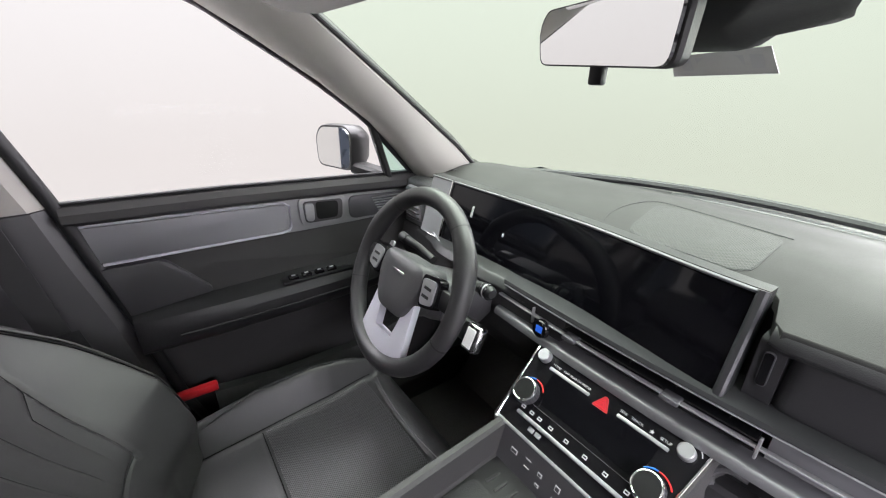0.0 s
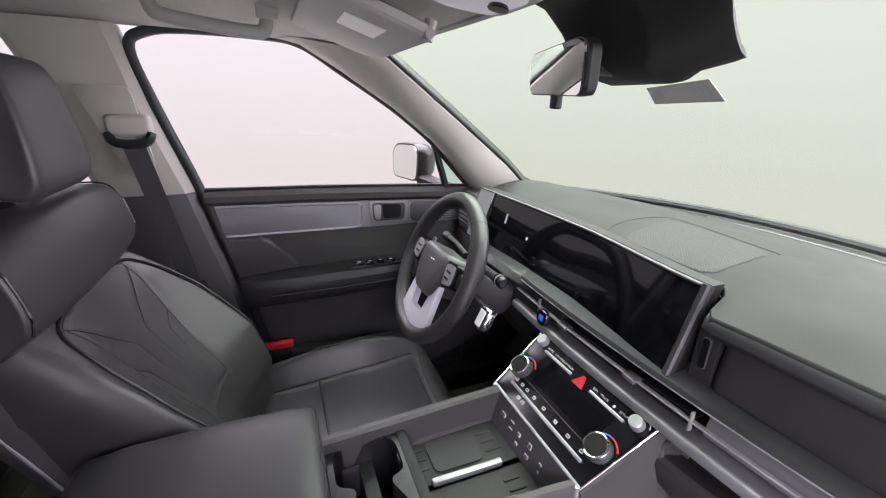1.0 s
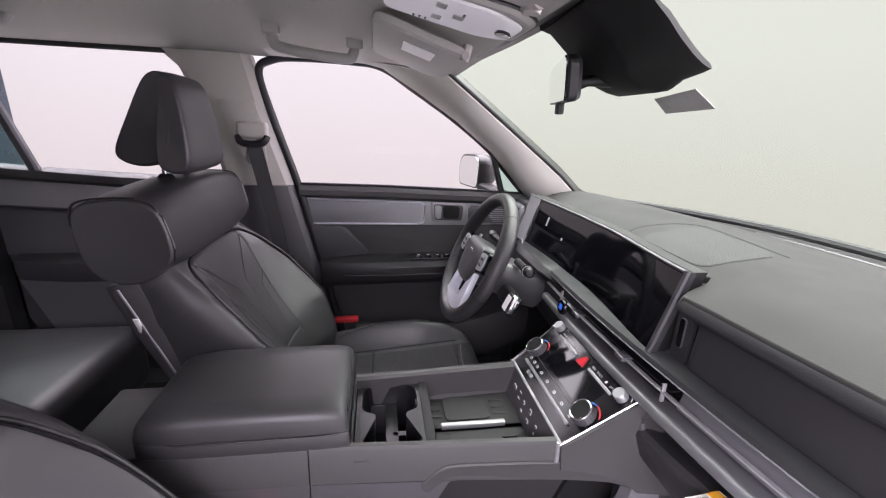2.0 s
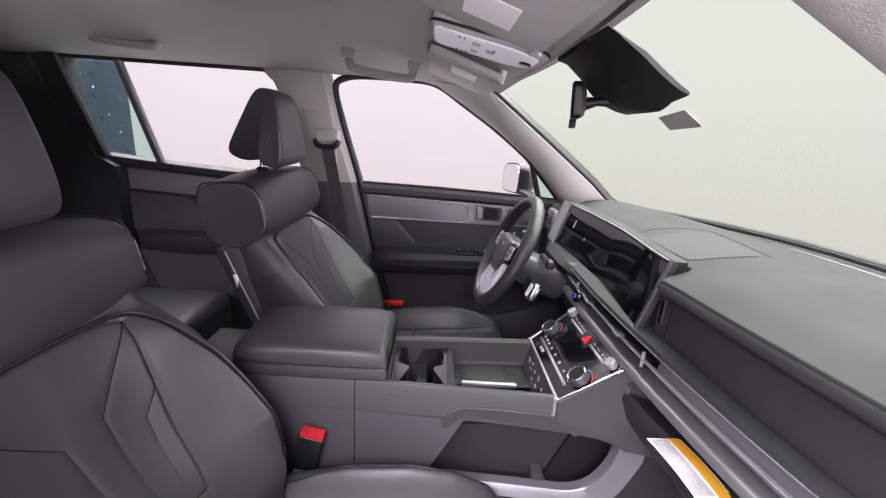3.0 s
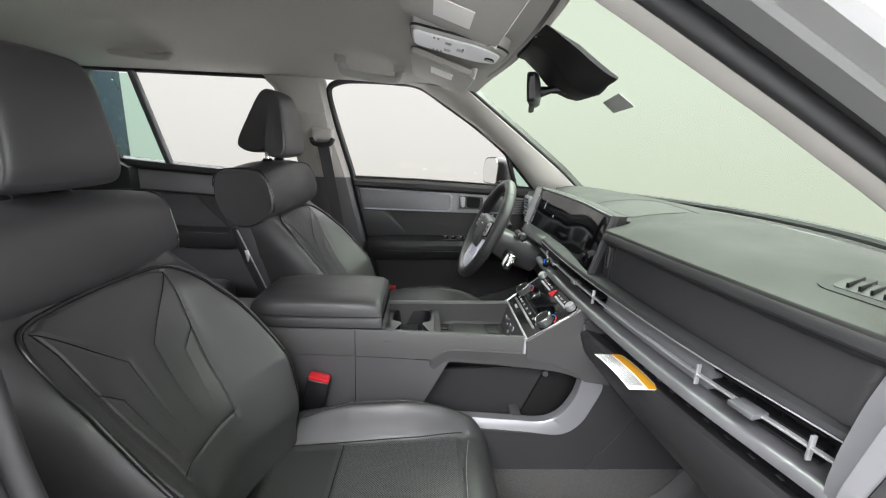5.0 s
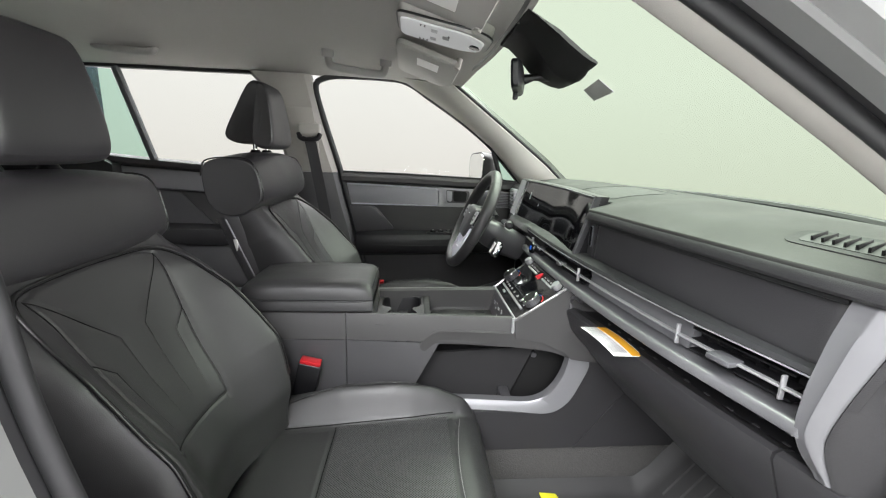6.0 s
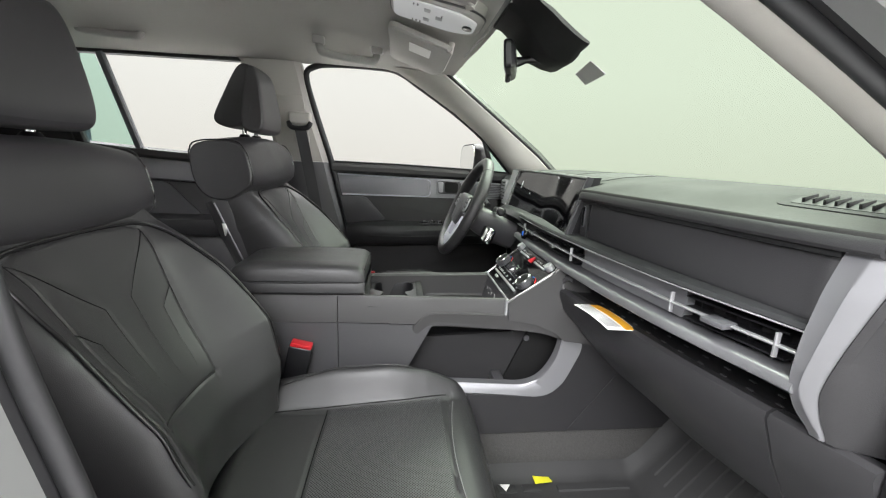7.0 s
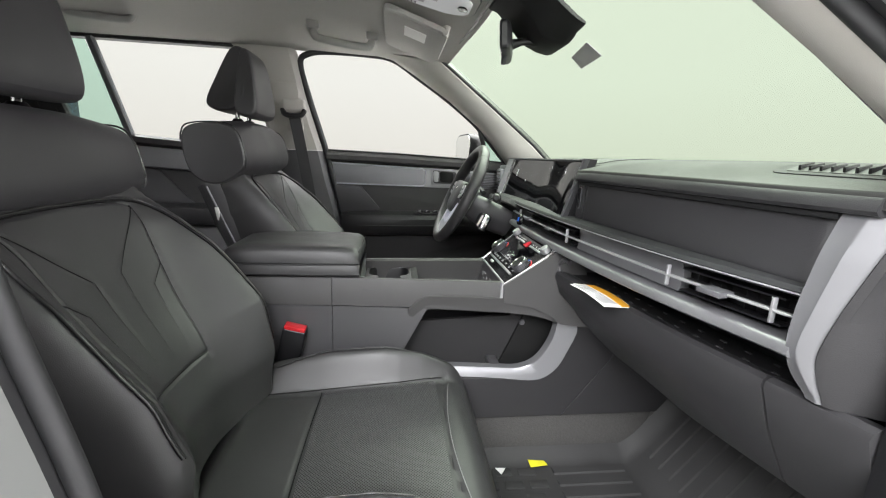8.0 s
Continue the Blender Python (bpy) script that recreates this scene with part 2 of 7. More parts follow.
def tube(bm, pts, r, n=10, flat=1.0, up=(0, 0, 1), closed=False):
    """A round or flattened bar along a line of points."""
    pts = [Vector(p) for p in pts]
    rings = []
    k = len(pts)
    for i, p in enumerate(pts):
        a = pts[(i - 1) % k] if closed or i > 0 else pts[0]
        b = pts[(i + 1) % k] if closed or i < k - 1 else pts[-1]
        t = (b - a).normalized()
        s = t.cross(Vector(up))
        s = s.normalized() if s.length > 1e-6 else Vector((1, 0, 0))
        q = s.cross(t).normalized()
        rr = r[i] if isinstance(r, (list, tuple)) else r
        rings.append([p + s * (rr * math.cos(2 * math.pi * j / n)) + q * (rr * flat * math.sin(2 * math.pi * j / n)) for j in range(n)])
    if closed:
        rings.append(rings[0])
        rows = [[bm.verts.new(p) for p in g] for g in rings[:-1]]
        for i in range(k):
            a, b = rows[i], rows[(i + 1) % k]
            for j in range(n):
                bm.faces.new((a[j], a[(j + 1) % n], b[(j + 1) % n], b[j]))
    else:
        loft(bm, rings)


def bar(bm, pts, w, h, up=(0, 0, 1)):
    """A bar of rectangular section, w across and h along up, with small chamfers."""
    pts = [Vector(p) for p in pts]
    c = 0.25 * min(w, h)
    sec = [(-w / 2, -h / 2 + c), (-w / 2 + c, -h / 2), (w / 2 - c, -h / 2), (w / 2, -h / 2 + c), (w / 2, h / 2 - c), (w / 2 - c, h / 2), (-w / 2 + c, h / 2), (-w / 2, h / 2 - c)]
    rings = []
    for i, p in enumerate(pts):
        t = (pts[min(i + 1, len(pts) - 1)] - pts[max(i - 1, 0)]).normalized()
        s = t.cross(Vector(up)).normalized()
        q = s.cross(t).normalized()
        rings.append([p + s * a + q * b for a, b in sec])
    loft(bm, rings)


def spline(pts, n=8):
    """Catmull-Rom through the points."""
    pts = [Vector(p) for p in pts]
    out = []
    for i in range(len(pts) - 1):
        p0, p1, p2, p3 = pts[max(i - 1, 0)], pts[i], pts[i + 1], pts[min(i + 2, len(pts) - 1)]
        for j in range(n):
            t = j / n
            out.append(0.5 * ((2 * p1) + (p2 - p0) * t + (2 * p0 - 5 * p1 + 4 * p2 - p3) * t * t + (3 * p1 - p0 - 3 * p2 + p3) * t ** 3))
    out.append(pts[-1])
    return out


def interp(x, xs, ys):
    return float(np.interp(x, xs, ys))


def smooth(a, b, x):
    t = min(1, max(0, (x - a) / (b - a)))
    return t * t * (3 - 2 * t)


def prism(bm, poly, x0, x1, f=None, n=1):
    """A closed outline in (y, z) drawn out along x; f bends each point."""
    rings = []
    for i in range(n + 1):
        x = x0 + (x1 - x0) * i / n
        rings.append([Vector(f(x, y, z)) if f else Vector((x, y, z)) for y, z in poly])
    loft(bm, rings)


def mirror_x(bm):
    for v in bm.verts:
        v.co.x = -v.co.x


# ---- studio round the car ----
bm = bmesh.new()
N = 96
R = 5.2
prof = [(R - 0.8, 0.02), (R - 0.35, 0.12), (R - 0.08, 0.42), (R, 0.9), (R, 2.4), (R, 4.2)]


def arc(a0, a1, n, r, z):
    return [(r * math.cos(radians(a0 + (a1 - a0) * i / n)), r * math.sin(radians(a0 + (a1 - a0) * i / n)) - 0.6, z) for i in range(n + 1)]


loft(bm, [arc(62, 300, N, r, z - 0.05) for r, z in prof], closed=False)
tagged(part("backdrop", bm, WALLGLOW), "plain white photo booth wall, its brightness put in as glow", "backdrop", kind="structure")
# unseen, non-glowing wall, added to keep the door side dim
bm = bmesh.new()
loft(bm, [arc(-60, 62, 40, r, z) for r, z in ((R, -0.01), (R, 4.2), (R + 0.1, 4.2), (R + 0.1, -0.01))], closed=False)
tagged(part("wall_blocker", bm, BLOCKER), "plain grey unseen wall, added to dim the open side", "wall", kind="structure")
bm = bmesh.new()
bmesh.ops.create_circle(bm, cap_ends=True, radius=R - 0.6, segments=N, matrix=Matrix.Translation((0, -0.6, 0)))
tagged(part("ground", bm, STUDIOFLOOR), "pale smooth studio floor under the car", "floor", kind="structure")


# unseen slab, added to block overhead light from the open door
bm = bmesh.new()
block_rim = [(x, y) for x, y, z in arc(-78, 78, 40, R + 0.1, 0)]
loft(bm, [[(x, y, z) for x, y in block_rim] for z in (4.21, 4.31)])
tagged(part("ceiling_blocker", bm, BLOCKER), "plain grey unseen slab, added to block top light", "ceiling", kind="structure")


def plate(poly, x0, x1, bev=0.004, seg=2):
    """A flat panel: an outline in (y, z) between two x, with rounded rims."""
    bm = bmesh.new()
    prism(bm, poly, x0, x1)
    if bev:
        bmesh.ops.bevel(bm, geom=list(bm.edges), offset=bev, segments=seg, profile=0.5, affect="EDGES", clamp_overlap=True)
    return bm


def rounded(pts, r, n=5):
    """An outline with its corners rounded off by r (one number, or one for each corner)."""
    out = []
    k = len(pts)
    for i in range(k):
        p, a, b = Vector(pts[i]), Vector(pts[i - 1]), Vector(pts[(i + 1) % k])
        rr = r[i] if isinstance(r, (list, tuple)) else r
        if rr <= 0:
            out.append(tuple(p))
            continue
        da, db = (a - p), (b - p)
        rr = min(rr, da.length * 0.48, db.length * 0.48)
        s, e = p + da.normalized() * rr, p + db.normalized() * rr
        for j in range(n + 1):
            t = j / n
            out.append(tuple(s * (1 - t) ** 2 + p * 2 * t * (1 - t) + e * t * t))
    return out


# ---- body shell: floor, roof, pillars, glass ----
def liner_z(x, y):
    zc = interp(-y, [0.12, 0.19, 0.42, 0.7, 1.0, 1.5, 2.3], [1.584, 1.596, 1.638, 1.682, 1.705, 1.725, 1.70])
    edge = interp(-y, [0.15, 0.22, 0.42, 0.8, 2.3], [1.560, 1.572, 1.598, 1.606, 1.606])
    return zc - (zc - edge) * smooth(0.38, 0.79, abs(x)) ** 1.1


bm = bmesh.new()
slab(bm, 44, 60, lambda u, v: (-0.79 + 1.58 * u, -0.135 - 2.14 * v - 0.07 * (2 * u - 1) ** 2 * (1 - v), liner_z(-0.79 + 1.58 * u, -0.135 - 2.14 * v)), (0, 0, 0.02))
tagged(part("ceiling", bm, LINER), "grey cloth headliner of the car roof", "headliner", kind="structure")

bm = bmesh.new()
slab(bm, 30, 40, lambda u, v: (-0.86 + 1.72 * u, -0.14 - 2.23 * v - 0.06 * (2 * u - 1) ** 2 * (1 - v), liner_z(0.8 * (-0.86 + 1.72 * u), -0.17 - 2.2 * v) + 0.055 - 0.04 * smooth(0.7, 0.87, abs(-0.86 + 1.72 * u))), (0, 0, 0.012))
tagged(part("roof", bm, PAINT), "pale silver painted outer roof panel", "car roof", kind="structure")

bm = bmesh.new()
FLOORPROF = [(-2.35, 0.40), (-1.25, 0.40), (-1.2, 0.36), (0.28, 0.36), (0.44, 0.56), (0.66, 0.95), (0.72, 1.12), (0.75, 1.12), (0.75, 0.30), (-2.35, 0.30)]
prism(bm, FLOORPROF, -0.84, 0.84, n=1)
tagged(part("floor", bm, CARPET), "charcoal carpet of the car floor", "floor", kind="structure")


def ws_y(x, z):
    """The windscreen: how far ahead it stands at x and height z."""
    yc = interp(z, [1.12, 1.17, 1.30, 1.40, 1.45, 1.515, 1.568, 1.605], [0.755, 0.69, 0.445, 0.250, 0.150, 0.055, -0.06, -0.19])
    bow = interp(z, [1.12, 1.45, 1.605], [0.34, 0.20, 0.05])
    return yc - bow * abs(x / 0.70) ** 2.2


bm = bmesh.new()
slab(bm, 36, 24, lambda u, v: ((-0.78 + 0.06 * v) * (1 - 2 * u), ws_y((-0.78 + 0.06 * v) * (1 - 2 * u), 1.13 + 0.475 * v), 1.13 + 0.475 * v), (0, 0.003, 0.004))
shield = part("window_1", bm, SHIELD)
tagged(shield, "raked windscreen of faintly green clear glass", "windscreen", kind="structure")
shield.visible_shadow = False

# black ceramic band and seal round the screen
bm = bmesh.new()
xs = [-0.71 + 1.42 * i / 36 for i in range(37)]
slab(bm, 36, 3, lambda u, v: (-0.665 + 1.33 * u, ws_y(-0.665 + 1.33 * u, 1.600 - 0.009 * v) - 0.006, 1.600 - 0.009 * v), (0, -0.003, -0.003))
part("frit_band", bm, BLACKTRIM, shield)
bm = bmesh.new()
tube(bm, [(x, ws_y(x, 1.183) - 0.014, 1.182) for x in xs], 0.011, 8)
part("lower_seal", bm, RUBBER, shield)

# cowl and bonnet ahead of the screen
bm = bmesh.new()
slab(bm, 20, 12, lambda u, v: (-0.86 + 1.72 * u, ws_y(-0.70 + 1.40 * u, 1.14) + 0.03 + 0.95 * v, 0.985 - 0.10 * v ** 1.5 - 0.05 * (2 * u - 1) ** 4), (0, 0, -0.015))
tagged(part("bonnet", bm, PAINT), "pale silver painted car bonnet", "car bonnet", kind="structure")

WLINE = [(0.830, 0.165, 1.150), (0.812, 0.125, 1.172), (0.805, 0.05, 1.255), (0.798, -0.027, 1.334), (0.790, -0.16, 1.434), (0.782, -0.302, 1.523), (0.777, -0.414, 1.588), (0.777, -0.47, 1.600)]
GLINE = [(0.735, 0.36, 1.150), (0.725, 0.31, 1.172), (0.712, 0.22, 1.250), (0.700, 0.115, 1.328), (0.685, 0.005, 1.408), (0.668, -0.11, 1.490), (0.655, -0.205, 1.557), (0.650, -0.24, 1.582)]

# the open door's side: the opening runs on further forward and down
OLINE = [(0.785, 0.30, 1.148), (0.783, 0.24, 1.187), (0.780, 0.14, 1.251), (0.777, 0.04, 1.312), (0.774, -0.07, 1.375), (0.771, -0.20, 1.445), (0.771, -0.32, 1.507), (0.774, -0.44, 1.580)]


def pillar_a(s):
    """Front roof pillar: inner trim, between the side window's edge and the screen's edge."""
    bm = bmesh.new()
    rings = []
    edge = OLINE if s > 0 else WLINE
    lift = 0.010 if s > 0 else 0.0
    for a, b in zip(edge, GLINE):
        a, b = Vector(a), Vector(b)
        ring = [a, a + Vector((-0.030, 0.004, -0.004)), a + Vector((-0.062, 0.018, -0.005 + lift)), a + Vector((-0.080, 0.042, -0.004 + lift)), a.lerp(b, 0.75) + Vector((-0.022, -0.008, -0.008)), b, b + Vector((0.045, 0.02, 0.016)), a + Vector((0.030, 0.02, 0.012))]
        rings.append([Vector((p.x * s, p.y, p.z)) for p in ring])
    loft(bm, rings)
    ob = part("pillar_trim", bm, PILLAR)
    tagged(ob, "light grey trim of the sloping front roof pillar", "pillar", "front pillars", "structure")
    bm = bmesh.new()
    rings = []
    for a, b in zip(edge, GLINE):
        a, b = Vector(a), Vector(b)
        ring = [a + Vector((0.028, 0.022, 0.014)), a + Vector((0.060, 0.040, 0.018)), a.lerp(b, 0.4) + Vector((0.085, 0.05, 0.035)), a.lerp(b, 0.75) + Vector((0.075, 0.045, 0.032)), a.lerp(b, 0.6) + Vector((0.04, 0.022, 0.018))]
        rings.append([Vector((p.x * s, p.y, p.z)) for p in ring])
    loft(bm, rings)
    part("painted_pillar", bm, PAINT, ob, "pale silver painted outer pillar")
    bm = bmesh.new()
    tube(bm, spline([(s * (x + 0.008), y + 0.010, z + 0.008) for x, y, z in GLINE], 4), 0.006, 8)
    part("screen_seal", bm, RUBBER, ob, "black screen seal")
    bm = bmesh.new()
    loft(bm, [[Vector((s * (x + a), y + b, z + c)) for a, b, c in ((0.008, 0.004, 0.004), (0.07, 0.027, 0.022), (0.07, 0.037, 0.028), (0.008, 0.014, 0.010))] for x, y, z in GLINE])
    part("screen_frame", bm, BLACKTRIM, ob, "black band along the screen edge")
    return ob


pillar_a(-1)
pillar_a(1)

# aperture seals
APERTURE = [(0.818, 0.135, 1.168), (0.806, 0.05, 1.258), (0.800, -0.027, 1.338), (0.792, -0.16, 1.438), (0.784, -0.302, 1.527), (0.780, -0.414, 1.592), (0.780, -0.52, 1.605), (0.780, -0.68, 1.606), (0.781, -0.765, 1.594), (0.784, -0.805, 1.555), (0.796, -0.775, 1.42), (0.812, -0.715, 1.215), (0.826, -0.685, 1.08), (0.832, -0.645, 0.92), (0.836, -0.605, 0.72), (0.836, -0.56, 0.56), (0.826, -0.49, 0.46), (0.82, -0.38, 0.445), (0.82, 0.10, 0.445)]

OPENING = [(0.80, 0.40, 1.085)] + [(x + 0.0125, y - 0.002, z + 0.005) for x, y, z in OLINE] + [(0.792, -0.54, 1.603)] + APERTURE[7:16]


def seal(s):
    bm = bmesh.new()
    line = APERTURE if s < 0 else OPENING
    tube(bm, spline([(x * s, y, z) for x, y, z in line], 5), 0.013 if s < 0 else 0.0095, 10, up=(1, 0, 0))
    return tagged(part("trim", bm, RUBBER), "black rubber seal round the front door opening", "door seal", "door seals", "structure")


seal(-1)
seal(1)
pts = spline(OPENING, 5)
# outward steps of the open door's body flange: black groove, then two painted faces round the whole opening
mid = Vector((0.80, -0.25, 1.10))


def flange(steps):
    bm = bmesh.new()
    rings = []
    for i, q in enumerate(pts):
        d = pts[min(i + 1, len(pts) - 1)] - pts[max(i - 1, 0)]
        out = Vector((0, d.z, -d.y)).normalized()
        out = -out if out.dot(q - mid) < 0 else out
        rings.append([q + Vector((a, 0, 0)) + out * b for a, b in steps])
    loft(bm, rings)
    return bm


fr = part("door_frame", flange(((0.019, 0.004), (0.055, -0.002), (0.060, 0.002), (0.060, 0.060), (0.019, 0.060))), FLANGE)
part("groove", flange(((-0.002, 0.006), (0.020, 0.008), (0.020, 0.040), (-0.002, 0.040))), RUBBER, fr)
part("outer_step", flange(((0.060, 0.001), (0.098, -0.010), (0.106, -0.006), (0.106, 0.080), (0.060, 0.080))), BODYPALE, fr, "pale silver outer step")
tagged(fr, "silver painted frame of the open door", "door frame", kind="structure")


def pillar_b(s):
    """Middle pillar: light grey upper trim, dark lower trim."""
    FR = [(-0.826, 1.606, 0.774), (-0.815, 1.56, 0.775), (-0.787, 1.42, 0.788), (-0.722, 1.196, 0.806)]
    BK = [(-1.085, 1.606, 0.774), (-1.035, 1.575, 0.775), (-0.985, 1.42, 0.788), (-0.945, 1.196, 0.806)]
    bm = bmesh.new()
    rings = []
    for (yf, z, x), (yb, zb, xb) in zip(FR, BK):
        rings.append([(s * x, yf, z), (s * (x - 0.022), yf - 0.022, z), (s * (x - 0.030), (yf + yb) / 2, z), (s * (x - 0.024), yb + 0.022, z), (s * x, yb, z), (s * (x + 0.05), yb, z), (s * (x + 0.05), yf, z)])
    loft(bm, rings)
    ob = tagged(part("middle_pillar_trim", bm, PILLAR), "light grey upper trim of the middle roof pillar", "pillar", "middle pillars", "structure")
    lower = [(-0.722, 1.194, 0.808), (-0.70, 1.08, 0.822), (-0.66, 0.92, 0.83), (-0.62, 0.72, 0.832), (-0.58, 0.40, 0.832)]
    rear = [(-0.945, 1.194), (-0.945, 1.08), (-0.94, 0.92), (-0.95, 0.72), (-1.0, 0.40)]
    bm = bmesh.new()
    rings = []
    for (yf, z, x), (yb, zb) in zip(lower, rear):
        d = 0.034 if z > 0.7 else 0.05
        rings.append([(s * x, yf, z), (s * (x - d * 0.7), yf - 0.02, z), (s * (x - d), (yf * 0.7 + yb * 0.3), z), (s * (x - d), yb + 0.03, z), (s * x, yb, z), (s * (x + 0.04), yb, z), (s * (x + 0.04), yf, z)])
    loft(bm, rings)
    part("lower_pillar_trim", bm, PLASTIC, ob, "charcoal plastic lower pillar cover")
    bm = plate(rounded([(-0.815, 1.47), (-0.79, 1.27), (-0.855, 1.27), (-0.93, 1.47)], 0.02), s * 0.748, s * 0.758, 0.003)
    part("height_adjuster_cover", bm, PILLAR, ob)
    return ob


pillar_b(-1)
pillar_b(1)

# side wall behind, rear end, and sills that close the cabin
for s in (-1, 1):
    bm = bmesh.new()
    poly = [(-1.60, 1.606), (-1.84, 1.606), (-1.78, 1.24), (-1.70, 1.2), (-1.70, 0.4), (-2.35, 0.4), (-2.35, 1.62), (-1.84, 1.64), (-0.9, 1.64), (-0.9, 1.606)]
    prism(bm, poly, s * 0.80, s * 0.86)
    tagged(part("wall_side", bm, BLACKTRIM), "black rear side wall lining round the quarter window", "side wall", kind="structure")
    bm = boxed(s * 0.74 if s > 0 else -0.90, 0.90 if s > 0 else -0.74, -0.62, 0.40, 0.30, 0.44, 0.02)
    tagged(part("door_sill", bm, PLASTIC_D), "black plastic door sill cover", "sill", "door sills", "structure")
bm = boxed(-0.84, 0.84, -2.37, -2.33, 0.4, 1.66)
tagged(part("wall_rear", bm, PLASTIC_D), "dark lining of the closed tailgate", "tailgate", kind="structure")
for s in (-1, 1):
    bm = bmesh.new()
    prism(bm, [(-2.37, 0.28), (-2.37, 1.20), (-0.70, 1.17), (-0.62, 0.75), (-0.56, 0.44), (0.40, 0.44), (0.40, 0.28)] if s > 0 else [(-2.37, 0.28), (-2.37, 1.20), (0.40, 1.14), (0.40, 0.28)], s * 0.90, s * 0.94)
    tagged(part("body_side", bm, PAINT), "pale silver painted lower body side", "car body", kind="structure")
    bm = bmesh.new()
    prism(bm, [(0.14, 0.36), (0.14, 1.12), (0.75, 1.12), (0.75, 0.36)], s * 0.815, s * 0.85)
    tagged(part("wall_kick", bm, PLASTIC_D), "black footwell side lining", "side wall", kind="structure")
    bm = boxed(0.52 if s > 0 else -0.94, 0.94 if s > 0 else -0.52, 0.46, 1.45, 0.5, 0.96, 0.05, 4)
    tagged(part("wing", bm, PAINT), "pale silver painted front wing", "car body", kind="structure")
bm = boxed(0.80, 0.88, -2.35, -0.95, 0.40, 1.19, 0.01)
tagged(part("door_3", bm, PLASTIC), "charcoal inner panel of the closed rear door", "car door", kind="structure")
bm = bmesh.new()
prism(bm, [(-1.60, 1.19), (-0.97, 1.19), (-1.03, 1.60), (-1.60, 1.60)], 0.80, 0.806)
pn = tagged(part("window_3", bm, SIDEGLASS), "clear rear side window glass", "window", kind="structure")
pn.visible_shadow = False


# ---- doors on the driver's side ----
def front_door():
    d = thing("door_1", "charcoal front door panel with silver band, closed", "car door", kind="structure", at=(-0.83, -0.3, 0.45))
    off = Matrix.Translation((0.83, 0.3, -0.45))

    def p(name, bm, m, label="", parent=None):
        bmesh.ops.transform(bm, matrix=off, verts=bm.verts)
        return part(name, bm, m, parent or d, label)

    bk = plate([(-0.70, 1.185), (0.17, 1.165), (0.20, 0.9), (0.22, 0.44), (-0.56, 0.44), (-0.63, 0.75), (-0.67, 1.0)], -0.90, -0.845, 0.006)
    p("door_shell", bk, MATTE)
    # belt rail
    bm = bmesh.new()
    prof = [(-0.85, 1.150), (-0.815, 1.150), (-0.796, 1.162), (-0.794, 1.180), (-0.803, 1.194), (-0.82, 1.199), (-0.85, 1.197)]
    loft(bm, [[(x, y, z + dz) for x, z in prof] for y, dz in [(-0.705, 0.0), (-0.40, -0.004), (-0.10, -0.014), (0.10, -0.022), (0.155, -0.026)]])
    p("belt_rail", bm, DASH_SOFT, "charcoal soft padded window rail")
    bm = bmesh.new()
    bar(bm, [(-0.812, -0.70, 1.201), (-0.812, -0.4, 1.197), (-0.813, -0.1, 1.187), (-0.815, 0.12, 1.177)], 0.012, 0.006)
    p("window_wiper_seal", bm, RUBBER)
    # silver band frame
    bm = plate(rounded([(-0.695, 1.148), (-0.10, 1.134), (0.19, 1.118), (0.19, 1.05), (-0.08, 1.046), (-0.24, 1.046), (-0.675, 1.050)], [0, 0, 0, 0, 0.01, 0.01, 0]), -0.85, -0.828, 0.004)
    p("silver_band", bm, SATIN, "satin silver band along the door")
    bm = plate(rounded([(-0.692, 1.141), (-0.262, 1.127), (-0.262, 1.062), (-0.282, 1.056), (-0.675, 1.058)], [0, 0.012, 0.012, 0.01, 0]), -0.84, -0.822, 0.005)
    p("band_insert", bm, SILVERPAINT, "grey satin insert")
    bm = bmesh.new()
    tube(bm, [(-0.8255, -0.675, 1.0515), (-0.8255, -0.28, 1.050), (-0.8255, -0.260, 1.055), (-0.8255, -0.2545, 1.066), (-0.8255, -0.2545, 1.122), (-0.8255, -0.27, 1.1335), (-0.8255, -0.685, 1.1445)], 0.0034, 6)
    p("bright_line", bm, SPOKE)
    # inner handle
    bez = plate(rounded([(-0.232, 1.138), (-0.096, 1.132), (-0.100, 1.056), (-0.226, 1.058)], 0.016), -0.84, -0.820, 0.003)
    hd = p("handle_bezel", bez, SATIN, "satin silver door handle surround")
    bm = plate(rounded([(-0.221, 1.129), (-0.106, 1.124), (-0.110, 1.065), (-0.216, 1.067)], 0.013), -0.83, -0.8185, 0.001)
    p("handle_well", bm, PLASTIC, "", hd)
    bm = plate(rounded([(-0.186, 1.124), (-0.120, 1.120), (-0.123, 1.072), (-0.184, 1.073)], 0.012), -0.83, -0.8175, 0.001)
    p("handle_pocket", bm, PODBLACK, "", hd)
    bm = plate(rounded([(-0.218, 1.124), (-0.192, 1.123), (-0.193, 1.073), (-0.214, 1.074)], 0.008), -0.83, -0.810, 0.004)
    p("pull_lever", bm, SATIN, "", hd)
    # tweeter grille of fine ribs
    bm = plate(rounded([(-0.085, 1.125), (0.16, 1.115), (0.16, 1.056), (-0.085, 1.056)], 0.02), -0.84, -0.822, 0.004)
    g = p("speaker_panel", bm, DARKSATIN, "dark satin speaker panel with fine ribs")
    for k in range(7):
        bm = bmesh.new()
        bar(bm, [(-0.820, 0.01 - 0.004 * k, 1.062 + 0.008 * k), (-0.820, 0.14, 1.060 + 0.008 * k)], 0.006, 0.0035)
        p("rib", bm, SILVERPAINT, "", g)
